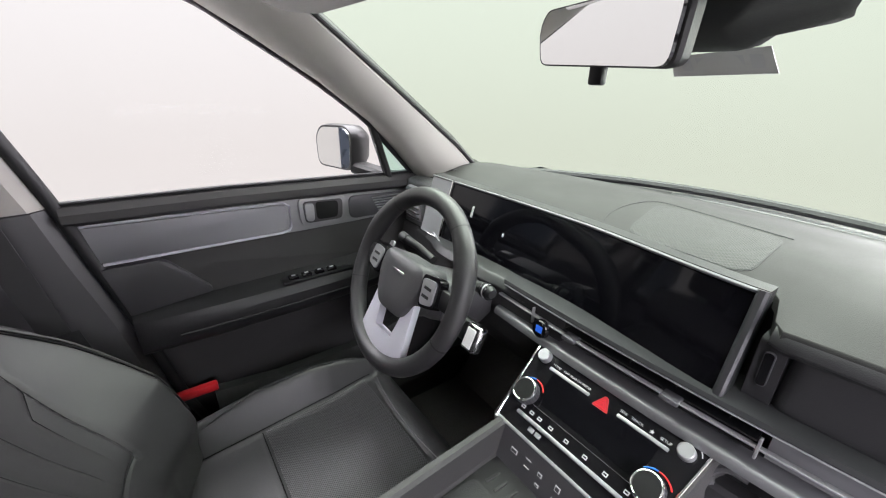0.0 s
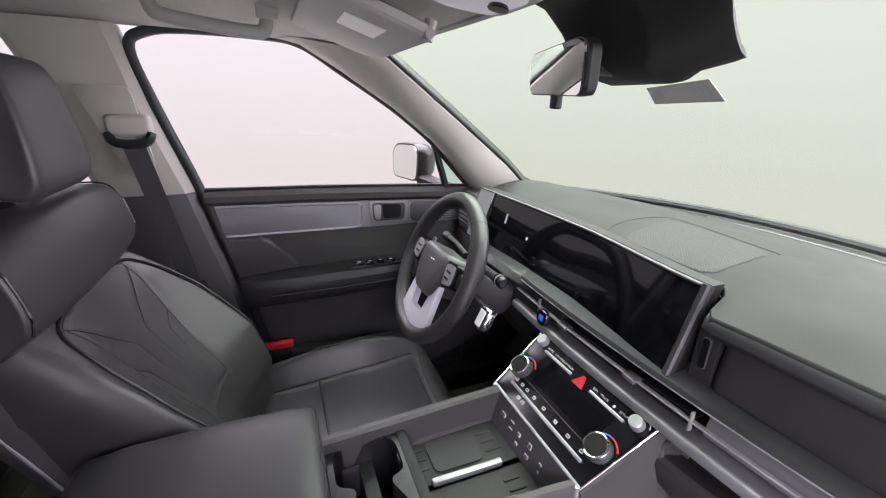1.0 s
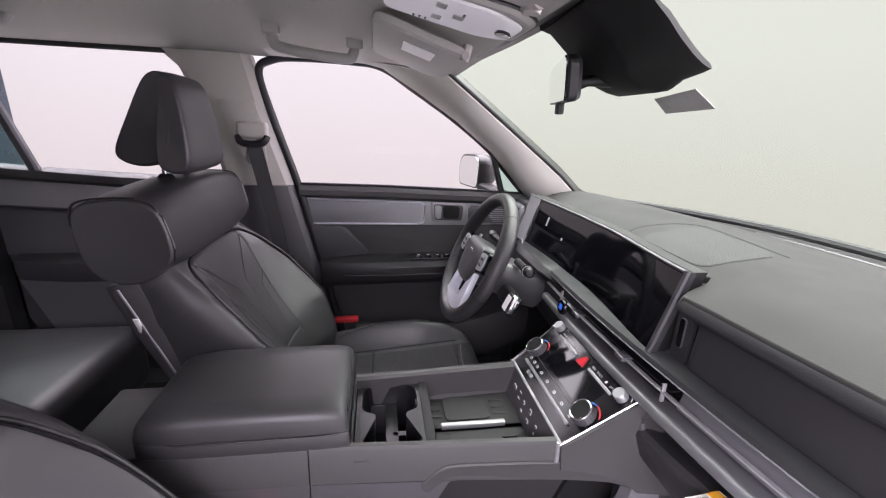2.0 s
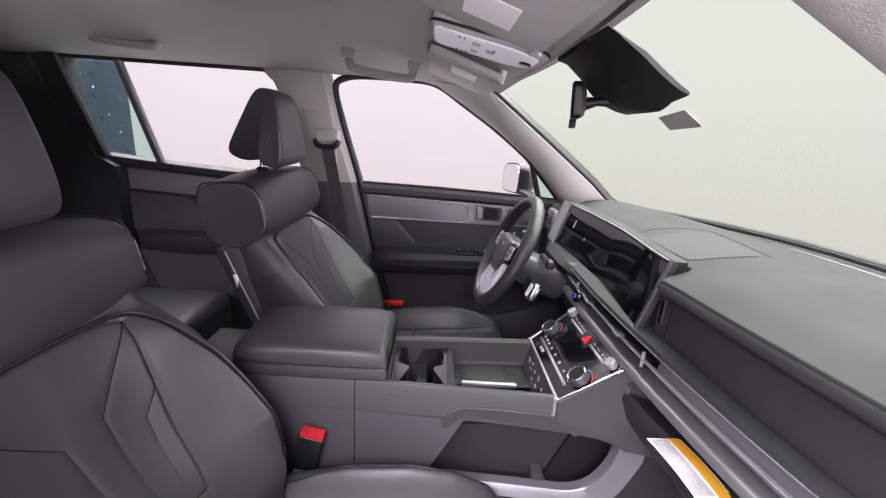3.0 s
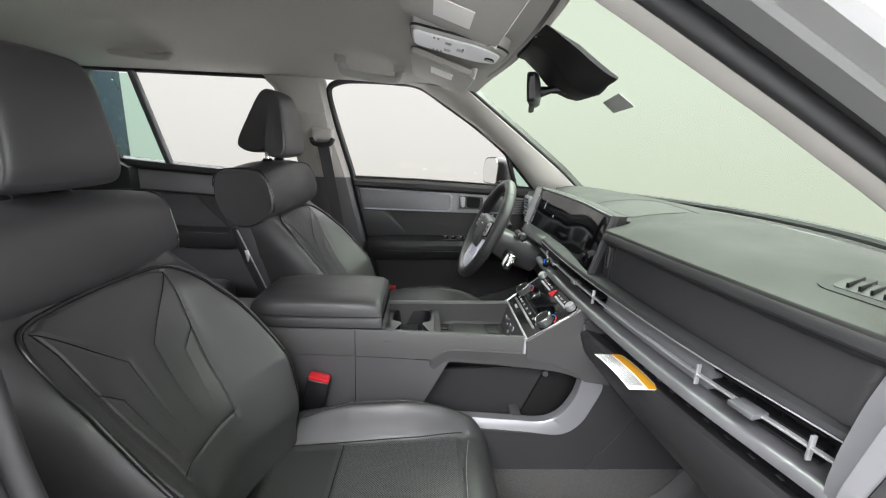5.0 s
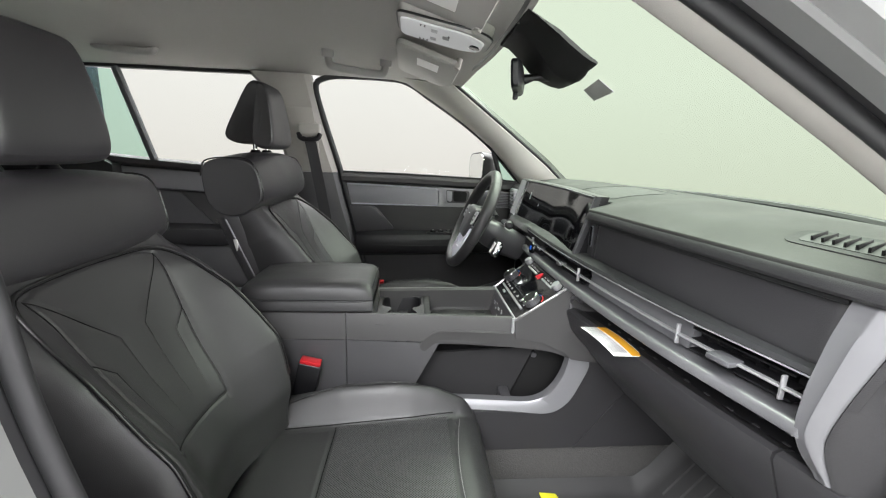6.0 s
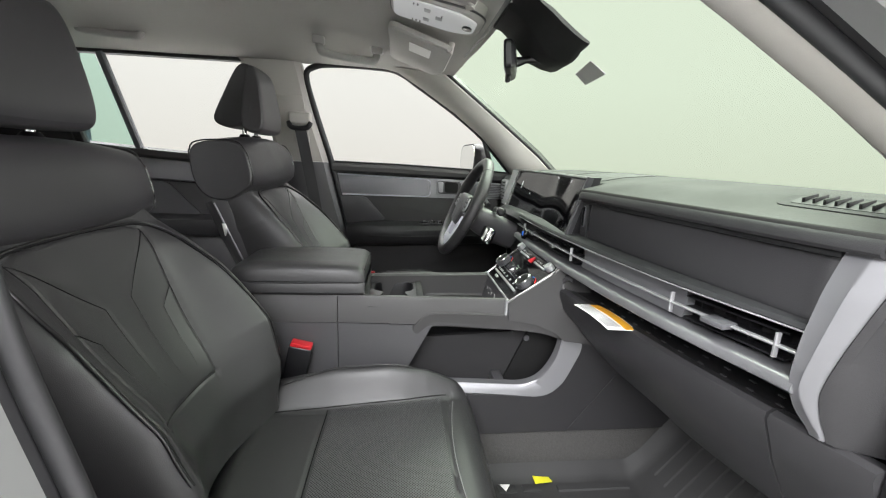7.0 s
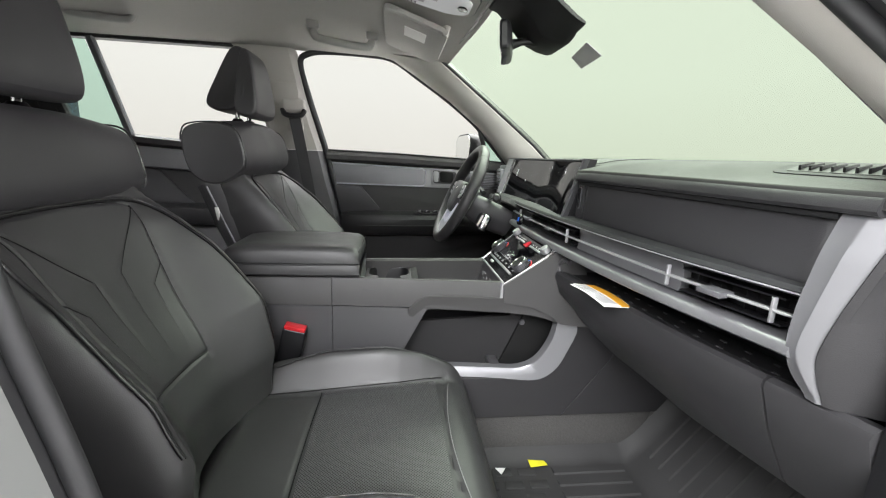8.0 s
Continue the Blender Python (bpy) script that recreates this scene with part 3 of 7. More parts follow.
    # middle panel with a recess
    bm = plate(rounded([(-0.676, 1.046), (0.20, 1.046), (0.21, 0.90), (-0.64, 0.90)], 0.01), -0.85, -0.832, 0.005)
    p("middle_panel", bm, DASH_SOFT)
    bm = plate(rounded([(-0.674, 1.044), (-0.555, 1.042), (-0.462, 0.935), (-0.645, 0.918)], [0, 0.02, 0.02, 0]), -0.845, -0.815, 0.008)
    p("speaker_cover", bm, PLASTIC, "raised charcoal speaker cover")
    # armrest
    bm = bmesh.new()
    prof = [(-0.845, 0.930), (-0.80, 0.928), (-0.765, 0.916), (-0.752, 0.895), (-0.757, 0.862), (-0.775, 0.828), (-0.81, 0.812), (-0.845, 0.808)]
    sec = []
    for y, w, dz in [(-0.645, 0.55, -0.012), (-0.60, 0.8, -0.006), (-0.45, 0.95, -0.002), (-0.2, 1.0, 0.006), (-0.02, 1.0, 0.014), (0.10, 0.75, 0.018), (0.18, 0.4, 0.018)]:
        sec.append([(-0.845 + (x + 0.845) * w, y, z + dz) for x, z in prof])
    loft(bm, sec)
    arm = p("armrest", bm, PADSKIN, "padded charcoal door armrest")
    bm = bmesh.new()
    tube(bm, [(-0.758, -0.56, 0.866), (-0.754, -0.35, 0.868), (-0.753, -0.1, 0.876), (-0.765, 0.05, 0.884)], 0.0022, 6)
    p("armrest_seam", bm, RUBBER, "", arm)
    sw = boxed(-0.795, -0.762, -0.31, -0.11, 0.920, 0.930, 0.003, m=Matrix.Translation((0, 0, 0.002)))
    swp = p("switch_plate", sw, PLASTIC_D, "black window switch panel")
    for k in range(4):
        bm = boxed(-0.789, -0.769, -0.292 + 0.036 * k, -0.266 + 0.036 * k, 0.930, 0.940, 0.003)
        p("switch", bm, GLOSSBLACK, "", swp)
        bm = boxed(-0.782, -0.776, -0.284 + 0.036 * k, -0.274 + 0.036 * k, 0.9405, 0.9415)
        p("switch_mark", bm, WHITEINK, "", swp)
    # lower panel with bottle pocket
    bm = plate(rounded([(-0.63, 0.80), (0.20, 0.83), (0.21, 0.45), (-0.555, 0.45), (-0.60, 0.62)], 0.02), -0.85, -0.835, 0.005)
    p("lower_panel", bm, MATTE)
    bm = bmesh.new()
    out = [(-0.835, 0.62), (-0.775, 0.640), (-0.765, 0.62), (-0.775, 0.47), (-0.835, 0.45)]
    loft(bm, [[(x, y, z + dz) for x, z in out] for y, dz in [(-0.52, 0.02), (-0.35, 0.0), (-0.1, 0.005), (0.05, 0.05), (0.18, 0.10)]])
    p("map_pocket", bm, MATTE, "moulded lower map pocket")
    bm = boxed(-0.79, -0.768, -0.61, -0.51, 0.668, 0.690, 0.004)
    p("warning_reflector", bm, RED, "bright red reflector on the door edge")
    # glass and its frame
    bm = bmesh.new()
    prism(bm, [(-0.705, 1.19), (0.028, 1.17), (-0.027, 1.334), (-0.16, 1.436), (-0.302, 1.525), (-0.414, 1.590), (-0.52, 1.603), (-0.75, 1.603), (-0.806, 1.555)], -0.004, 0.004, f=lambda x, y, z: (-0.812 + 0.085 * (z - 1.194) + x, y, z))
    gl = p("window_pane", bm, SIDEGLASS, "clear front window glass")
    gl.visible_shadow = False
    bm = bmesh.new()
    prism(bm, [(0.045, 1.178), (0.118, 1.168), (0.03, 1.262), (-0.005, 1.30)], -0.003, 0.003, f=lambda x, y, z: (-0.812 + 0.085 * (z - 1.194) + x, y, z))
    gl = p("quarter_pane", bm, REARGLASS, "small fixed triangular window")
    gl.visible_shadow = False
    bm = bmesh.new()
    bar(bm, [(-0.812, 0.042, 1.165), (-0.803, -0.012, 1.325)], 0.020, 0.024, up=(1, 0, 0))
    p("window_post", bm, BLACKTRIM, "black upright post of the quarter window")
    return d


front_door()


def rear_door():
    d = thing("door_2", "charcoal rear door panel with silver band, closed", "car door", kind="structure", at=(-0.85, -1.3, 0.45))
    off = Matrix.Translation((0.85, 1.3, -0.45))

    def p(name, bm, m, label="", parent=None):
        bmesh.ops.transform(bm, matrix=off, verts=bm.verts)
        return part(name, bm, m, parent or d, label)

    p("door_shell", plate([(-0.94, 1.19), (-1.86, 1.24), (-1.80, 0.9), (-1.6, 0.44), (-0.95, 0.44)], -0.94, -0.875, 0.006), MATTE)
    bm = bmesh.new()
    prof = [(-0.88, 1.160), (-0.85, 1.162), (-0.833, 1.175), (-0.836, 1.198), (-0.85, 1.207), (-0.88, 1.207)]
    loft(bm, [[(x, y, z + dz) for x, z in prof] for y, dz in [(-0.945, -0.006), (-1.3, 0.008), (-1.6, 0.028), (-1.86, 0.05)]])
    p("belt_rail", bm, DASH_SOFT, "charcoal soft padded window rail")
    p("silver_band", plate([(-0.945, 1.152), (-1.82, 1.198), (-1.80, 1.105), (-0.945, 1.062)], -0.88, -0.86, 0.004), SATIN, "satin silver band along the door")
    bm = bmesh.new()
    tube(bm, [(-0.862, -0.945, 1.066), (-0.862, -1.80, 1.108)], 0.003, 6)
    p("bright_line", bm, DARKSATIN)
    p("middle_panel", plate([(-0.945, 1.056), (-1.80, 1.10), (-1.74, 0.90), (-0.945, 0.86)], -0.88, -0.868, 0.004), DASH_SOFT)
    p("speaker_cover", plate(rounded([(-1.45, 1.078), (-1.78, 1.094), (-1.72, 0.93), (-1.30, 0.92)], 0.02), -0.875, -0.855, 0.006), PLASTIC, "raised charcoal cover")
    bm = bmesh.new()
    prof = [(-0.87, 0.935), (-0.82, 0.932), (-0.785, 0.918), (-0.778, 0.885), (-0.80, 0.845), (-0.87, 0.83)]
    loft(bm, [[(-0.87 + (x + 0.87) * w, y, z) for x, z in prof] for y, w in [(-0.96, 0.8), (-1.1, 1), (-1.5, 1), (-1.66, 0.6)]])
    p("armrest", bm, PADSKIN, "padded charcoal door armrest")
    p("lower_panel", plate(rounded([(-0.96, 0.82), (-1.7, 0.84), (-1.55, 0.45), (-0.96, 0.45)], 0.02), -0.88, -0.866, 0.005), PLASTIC)
    bm = boxed(-0.815, -0.79, -1.17, -1.13, 0.934, 0.944, 0.003)
    p("switch", bm, GLOSSBLACK)
    f = lambda x, y, z: (-0.848 + 0.19 * (z - 1.2) + x, y, z)
    bm = bmesh.new()
    prism(bm, [(-0.95, 1.195), (-1.53, 1.23), (-1.602, 1.585), (-1.60, 1.60), (-1.05, 1.605), (-0.99, 1.575)], -0.003, 0.003, f=f)
    gl = p("window_pane", bm, SIDEGLASS, "clear rear window glass")
    gl.visible_shadow = False
    bm = bmesh.new()
    prism(bm, [(-1.56, 1.235), (-1.765, 1.25), (-1.83, 1.59), (-1.635, 1.59)], -0.003, 0.003, f=f)
    gl = p("quarter_pane", bm, REARGLASS, "green-tinted fixed quarter window")
    gl.visible_shadow = False
    bm = bmesh.new()
    bar(bm, [f(0.006, -1.54, 1.225), f(0.006, -1.61, 1.60)], 0.030, 0.024, up=(1, 0, 0))
    p("window_post", bm, DARKSATIN, "dark upright post between the panes")
    bm = bmesh.new()
    bar(bm, [f(0.01, -1.79, 1.23), f(0.01, -1.875, 1.61)], 0.10, 0.03, up=(1, 0, 0))
    p("rear_frame", bm, BLACKTRIM, "wide black window frame")
    bm = bmesh.new()
    bar(bm, [f(0.004, -1.0, 1.604), f(0.004, -1.86, 1.606)], 0.02, 0.016, up=(1, 0, 0))
    p("top_frame", bm, BLACKTRIM)
    return d


rear_door()


def door_mirror():
    """Outside mirror on the driver's door: shell, glass, foot."""
    d = thing("side_mirror", "outside door mirror with black shell", "side mirror", at=(-0.93, 0.03, 1.19))
    off = Matrix.Translation((0.93, -0.03, -1.19))

    def p(name, bm, m, label=""):
        bmesh.ops.transform(bm, matrix=off, verts=bm.verts)
        return part(name, bm, m, d, label)

    c = Vector((-0.985, -0.052, 1.237))
    out = rounded([(-0.085, -0.062), (0.078, -0.062), (0.088, 0.05), (0.06, 0.072), (-0.06, 0.066), (-0.09, 0.03)], 0.028, 5)
    tilt = pose(0, 0, 0, 0, 0, 16)
    bm = bmesh.new()
    loft(bm, [[tuple(c + (tilt @ Vector((x * k, yy, z * k)))) for x, z in out] for yy, k in [(-0.004, 1.0), (0.02, 1.04), (0.06, 0.95), (0.09, 0.7), (0.10, 0.3)]])
    p("shell", bm, BLACKTRIM)
    bm = bmesh.new()
    loft(bm, [[tuple(c + (tilt @ Vector((x * k, yy, z * k)))) for x, z in out] for yy, k in [(-0.004, 0.93), (-0.0065, 0.92)]])
    p("mirror_glass", bm, MIRROR, "clear mirror glass")
    bm = bmesh.new()
    bar(bm, [(-0.93, -0.01, 1.185), (-0.84, 0.06, 1.160)], 0.06, 0.035)
    p("foot", bm, BLACKTRIM)


door_mirror()


# ---- dashboard ----
def bow(x):
    return 0.115 * x * x + 0.010 * smooth(0.5, 0.75, x)


def rise(x):
    return 0.006 * (x - 0.15)


DASH = thing("dashboard", "charcoal dashboard with silver rail and padded passenger side", "dashboard", at=(0, 0.2, 1.0))


def dp(name, bm, m, label="", parent=None, uv=False):
    bmesh.ops.transform(bm, matrix=Matrix.Translation((0, -0.2, -1.0)), verts=bm.verts)
    return part(name, bm, m, parent or DASH, label, uv)


def dash_top_z(x, y):
    q = y - bow(x) + 0.041 * smooth(0.05, 0.25, x)
    return 1.172 + 0.018 * smooth(0.06, 0.20, q) + 0.018 * smooth(0.06, 0.32, q) - 0.046 * smooth(0.36, 0.68, y + 0.10 * abs(x / 0.7) ** 2.2)


def dash_front(x):
    """The near edge of the dash top."""
    k = smooth(0.150, 0.170, x)
    return k * (0.047 + 0.12 * x * x) + (1 - k) * (0.13 + 0.02 * smooth(-0.3, -0.75, x) - 0.047 * smooth(0.143, 0.152, x))


bm = bmesh.new()


def topf(u, v):
    x = -0.80 + 1.60 * u
    y0, y1 = dash_front(x), ws_y(min(0.71, max(-0.71, x)), 1.17) + 0.01
    y = y0 + (y1 - y0) * max(0, v - 0.12) / 0.88
    z = dash_top_z(x, y)
    if v < 0.12:
        a = (0.12 - v) / 0.12
        z -= 0.010 * (1 - math.sqrt(max(0, 1 - a * a)))
        y -= 0.004 * a
    return (x, y, z - 0.02 * (smooth(0.72, 0.80, -x) + smooth(0.785, 0.80, x)))


slab(bm, 120, 50, topf, (0, 0.0, -0.009))
top = dp("dash_top", bm, DASHTOP, "grained soft charcoal dash top")
# stitched seam along the near edge
bm = bmesh.new()
tube(bm, [(x, dash_front(x) + 0.018, dash_top_z(x, dash_front(x)) + 0.0005) for x in [0.172 + 0.608 * i / 30 for i in range(31)]], 0.0016, 6)
dp("seam", bm, RUBBER, "", top)
bm = bmesh.new()
loft(bm, [[(x, dash_front(x) + a, dash_top_z(x, dash_front(x)) + c) for a, c in ((0.015, 0.0012), (0.006, 0.0006), (-0.001, -0.003), (-0.006, -0.009), (-0.009, -0.016), (-0.0095, -0.021), (-0.006, -0.0255), (0.0, -0.0265), (0.018, -0.0265))] for x in [0.164 + 0.612 * i / 40 for i in range(41)]])
dp("rolled_lip", bm, PADSKIN, "rolled dark edge of the dash top", top)
bm = bmesh.new()
tube(bm, [(x, dash_front(x) + 0.008, dash_top_z(x, dash_front(x)) - 0.0290) for x in [0.165 + 0.570 * i / 30 for i in range(31)]], 0.0065, 8)
dp("lip_piping", bm, RUBBER, "black piping under the dash lip", top)
# centre loudspeaker
SPK = [(-0.108, 0.152), (0.098, 0.144), (0.090, 0.308), (-0.142, 0.330)]


def spk(u, v, m, dz):
    """A point on the loudspeaker's field, drawn in by m at its rim."""
    a, b = 2 * u - 1, 2 * v - 1
    a, b = (a * (1 - 0.10 * b ** 8 * a ** 4), b * (1 - 0.10 * a ** 8 * b ** 4))
    u, v = m + (1 - 2 * m) * (a + 1) / 2, m + (1 - 2 * m) * (b + 1) / 2
    a, b, c, e = SPK
    x = (a[0] * (1 - u) + b[0] * u) * (1 - v) + (e[0] * (1 - u) + c[0] * u) * v
    y = (a[1] * (1 - u) + b[1] * u) * (1 - v) + (e[1] * (1 - u) + c[1] * u) * v
    return (x, y, dash_top_z(x, y) + dz)


bm = bmesh.new()
slab(bm, 44, 36, lambda u, v: spk(u, v, 0, 0.0010), (0, 0, -0.004))
sp = dp("speaker_rim", bm, RUBBER, "dark dash speaker rim", top)
bm = bmesh.new()
slab(bm, 44, 36, lambda u, v: spk(u, v, 0.010, 0.0016), (0, 0, -0.003))
dp("speaker_mesh", bm, dotted("speaker_mesh", (0.018, 0.0175, 0.017), 230, 0.6, 0.5, 0.15, 0.40), "perforated speaker mesh", sp, uv=True)
bm = bmesh.new()
tube(bm, [(x, y, dash_top_z(x, y) + 0.0004) for x, y in [tuple(q)[:2] for q in spline([(-0.125, 0.112, 0), (-0.165, 0.17, 0), (-0.180, 0.25, 0), (-0.160, 0.335, 0), (-0.10, 0.345, 0), (0.095, 0.318, 0)], 6)]], 0.0012, 5)
dp("panel_line", bm, RUBBER, "", top)
# lower edge body behind the pads
bm = bmesh.new()
prism(bm, [(0.115, 1.175), (0.50, 1.15), (0.66, 1.10), (0.66, 0.80), (0.25, 0.80), (0.14, 0.93), (0.115, 1.0)], -0.80, 0.80, f=lambda x, y, z: (x, y + bow(x) * 0.6, z), n=10)
dp("carrier", bm, PLASTIC_D, "black inner dash structure")
# windscreen-side trim strip
bm = bmesh.new()
bar(bm, [(x, ws_y(x, 1.175) - 0.045, 1.1645) for x in [-0.25 + 0.75 * i / 20 for i in range(21)]], 0.035, 0.008)
dp("defroster_strip", bm, PLASTIC, "long demister strip", top)
# side demister at the passenger's corner
bm = bmesh.new()
out = rounded([(0.585, 0.20), (0.60, 0.145), (0.79, 0.17), (0.80, 0.27)], 0.02)
loft(bm, [[(x, y, dash_top_z(x, y) + dz) for x, y in out] for dz in (-0.004, 0.0014)])
dv = dp("side_demister", bm, MATTE, "side demister outlet with slats", top)
# black patch on the dash stands in for the outlet's shaded depth
bm = bmesh.new()
out = rounded([(0.605, 0.19), (0.615, 0.157), (0.745, 0.175), (0.745, 0.215)], 0.008)
loft(bm, [[(x, y, dash_top_z(x, y) + dz) for x, y in out] for dz in (0.0, 0.0022)])
dp("outlet_shade", bm, RUBBER, "", dv)
for k in range(9):
    x = 0.622 + 0.0135 * k
    bm = boxed(-0.0015, 0.0015, -0.019, 0.019, -0.003, 0.0042, 0.0006, 1, Matrix.Translation((x, 0.176 + 0.11 * (x - 0.62) + 0.006, dash_top_z(x, 0.182 + 0.11 * (x - 0.62)) + 0.0026)) @ pose(0, 0, 0, 9, 0, 0) @ pose(0, 0, 0, 0, 0, 20))
    dp("slat", bm, PODBLACK, "", dv)

# padded face on the passenger's side
def padf(u, v):
    x = 0.186 + 0.548 * u
    z = 1.048 + 0.102 * v
    e = min(u, 1 - u) * 0.548
    f = min(v, 1 - v) * 0.10
    rnd = 0.012 * (1 - smooth(0, 0.016, e)) ** 2 + 0.010 * (1 - smooth(0, 0.014, f)) ** 2
    return (x + 0.006 * (v - 0.5), 0.060 + 0.090 * x * x + (0.002 + 0.03 * x * x) * v + rnd - 0.006 * math.sin(math.pi * v) * math.sin(math.pi * min(1, max(0, u))), z)


bm = bmesh.new()
slab(bm, 70, 26, padf, (0, 0.06, 0))
dp("padded_face", bm, PADSKIN, "soft padded charcoal face over the glove box")
# upright end cap at the pad's inner end, with a slot in a thin bright ring
bm = bmesh.new()
prism(bm, rounded([(0.067, 1.146), (0.065, 1.05), (0.14, 1.045), (0.14, 1.150)], 0.012), 0.152, 0.1845)
cap = dp("pad_end", bm, PADSKIN, "vertical end cap with a slot")
for name, w, h, y, m in (("slot_ring", 0.0065, 0.026, 0.0645, DARKSATIN), ("slot", 0.0052, 0.0247, 0.0638, GLOSSBLACK)):
    bm = plate(rounded([(-w, 1.105 + h), (w, 1.105 + h), (w, 1.105 - h), (-w, 1.105 - h)], 0.9 * w), -0.002, 0.002, 0)
    bmesh.ops.transform(bm, matrix=Matrix.Translation((0.168, y + 0.0008, 0)) @ pose(0, 0, 0, 0, 0, 90), verts=bm.verts)
    dp(name, bm, m, "", cap)

# upper ledge above the vents
xs = [-0.30 + 1.036 * i / 40 for i in range(41)]


def ledge_y(x):
    return 0.028 + bow(x)


bm = bmesh.new()
prof = [(0.0, -0.002), (-0.004, 0.004), (0.0, 0.010), (0.02, 0.014), (0.075, 0.016), (0.075, -0.008), (0.02, -0.008)]
loft(bm, [[(x, ledge_y(x) + a, 1.0415 + rise(x) + b) for a, b in prof] for x in xs])
dp("upper_ledge", bm, LEDGE, "dark satin ledge above the air vents")
bm = bmesh.new()
tube(bm, [(x, ledge_y(x) - 0.0035, 1.0425 + rise(x)) for x in xs], 0.0013, 6)
dp("ledge_line", bm, SATIN, "thin bright edge under the ledge")
# lower silver rail
bm = bmesh.new()
prof = [(0.002, -0.0065), (-0.004, -0.006), (-0.0078, -0.003), (-0.0075, 0.002), (-0.0050, 0.0080), (-0.0030, 0.0108), (0.000, 0.0120), (0.006, 0.0120), (0.03, 0.010), (0.07, 0.006), (0.07, -0.012), (0.02, -0.012)]
xr = [-0.30 + 1.040 * i / 40 for i in range(41)]
loft(bm, [[(x, 0.020 + bow(x) + a, 0.9715 + rise(x) + b) for a, b in prof] for x in xr])
dp("silver_rail", bm, RAIL, "long satin silver rail across the dash")
# vent cavity back and thin middle blade
bm = bmesh.new()
loft(bm, [[(x, 0.078 + bow(x) + a, z + rise(x)) for a, z in ((0, 0.97), (0, 1.045), (0.02, 1.045), (0.02, 0.97))] for x in xr])
dp("vent_back", bm, PLASTIC_D, "dark air vent cavity")
bm = bmesh.new()
bar(bm, [(x, 0.027 + bow(x), 1.0135 + rise(x)) for x in xr], 0.009, 0.0036)
dp("middle_blade", bm, SATIN, "thin silver blade through the air vents")
for x in (-0.195, 0.197, 0.5415, 0.705):
    bm = boxed(-0.0018, 0.0018, -0.005, 0.002, -0.0170, 0.0170, 0.0008, 2, Matrix.Translation((x, 0.027 + bow(x), 1.0135 + rise(x))))
    dp("vent_divider", bm, SATIN, "upright silver vent divider")
for x0, x1 in ((0.202, 0.537), (0.710, 0.738)):
    bm = bmesh.new()
    n = [x0 + (x1 - x0) * i / 10 for i in range(11)]
    loft(bm, [[(x, 0.052 + bow(x) + a, z + rise(x)) for a, z in ((0, 0.984), (0.006, 1.008), (0.006, 1.018), (0, 1.038), (0.02, 1.038), (0.02, 0.984))] for x in n])
    dp("vent_blank", bm, BANDGREY if x0 < 0.5 else SILVERPAINT, "closed panel between the vents")
for a, b in ((-0.19, 0.19), (0.546, 0.700)):
    for k in range(3):
        bm = bmesh.new()
        bar(bm, [(x, 0.056 + bow(x), 0.990 + 0.018 * k + rise(x)) for x in [a + (b - a) * i / 8 for i in range(9)]], 0.022, 0.003)
        dp("vent_slat", bm, PLASTIC_D)
    n = 5 if b < 0.5 else 4
    for k in range(n):
        x = a + (b - a) * (k + 0.5) / n
        bm = boxed(-0.001, 0.001, 0.0, 0.02, -0.02, 0.02, 0, 1, Matrix.Translation((x, 0.058 + bow(x), 1.008 + rise(x))))
        dp("vent_vane", bm, PLASTIC_D)
for x in (-0.10, 0.085, 0.628):
    w = 0.019 if x > 0.5 else 0.014
    bm = boxed(-w, w, -0.018 if x > 0.5 else -0.010, 0.012, -0.0045, 0.0045, 0.0025, 2, Matrix.Translation((x, 0.026 + bow(x), 1.0130 + rise(x))) @ pose(0, 0, 0, 0, 0, 11 if x > 0.5 else 0))
    dp("vent_tab", bm, DARKSATIN, "sliding vent tab")
# right end trim: flat face, crease and bright outer bevel that meet in a point
zk = [0.918, 0.945, 0.975, 1.00, 1.04, 1.10, 1.148, 1.166]
trim = lambda z: [interp(z, zk, k) for k in (
    [0.748, 0.735, 0.734, 0.735, 0.736, 0.737, 0.738, 0.738], [0.119, 0.101, 0.087, 0.0835, 0.086, 0.098, 0.114, 0.128],
    [0.7605, 0.752, 0.746, 0.750, 0.756, 0.761, 0.765, 0.768], [0.120, 0.103, 0.089, 0.086, 0.089, 0.101, 0.117, 0.130],
    [0.7635, 0.759, 0.758, 0.763, 0.771, 0.783, 0.792, 0.796], [0.1215, 0.110, 0.101, 0.099, 0.103, 0.115, 0.131, 0.145])]
rings, skin = [], []
for i in range(49):
    z = 0.918 + 0.248 * i / 48
    xl, yl, xm, ym, xp, yp = [sum(trim(min(1.166, max(0.918, z + dz)))[k] for dz in (-0.010, -0.005, 0, 0.005, 0.010)) / 5 for k in range(6)]
    rings.append([(xl, yl + 0.035, z), (xl, yl + 0.003, z), (xl + 0.0015, yl + 0.0006, z), (xm - 0.0022, ym + 0.0004, z), (xm, ym, z), (xm + 0.0018, ym + 0.0010, z), (xp - 0.002, yp - 0.001, z), (xp, yp + 0.002, z), (xp, yp + 0.035, z)])
    skin.append([(xp - 0.001, yp + 0.004, z), (xp + 0.002, yp + 0.0015, z), (xp + 0.010, yp + 0.006, z), (0.5 * xp + 0.402, yp + 0.025, z), (0.806, yp + 0.062, z), (0.812, yp + 0.12, z), (0.812, 0.42, z), (xp - 0.001, 0.42, z)])
bm = bmesh.new()
loft(bm, rings)
dp("end_trim", bm, TRIMGREY, "upright satin silver end trim")
bm = bmesh.new()
loft(bm, skin)
dp("end_panel", bm, MATTE, "charcoal dash end panel")
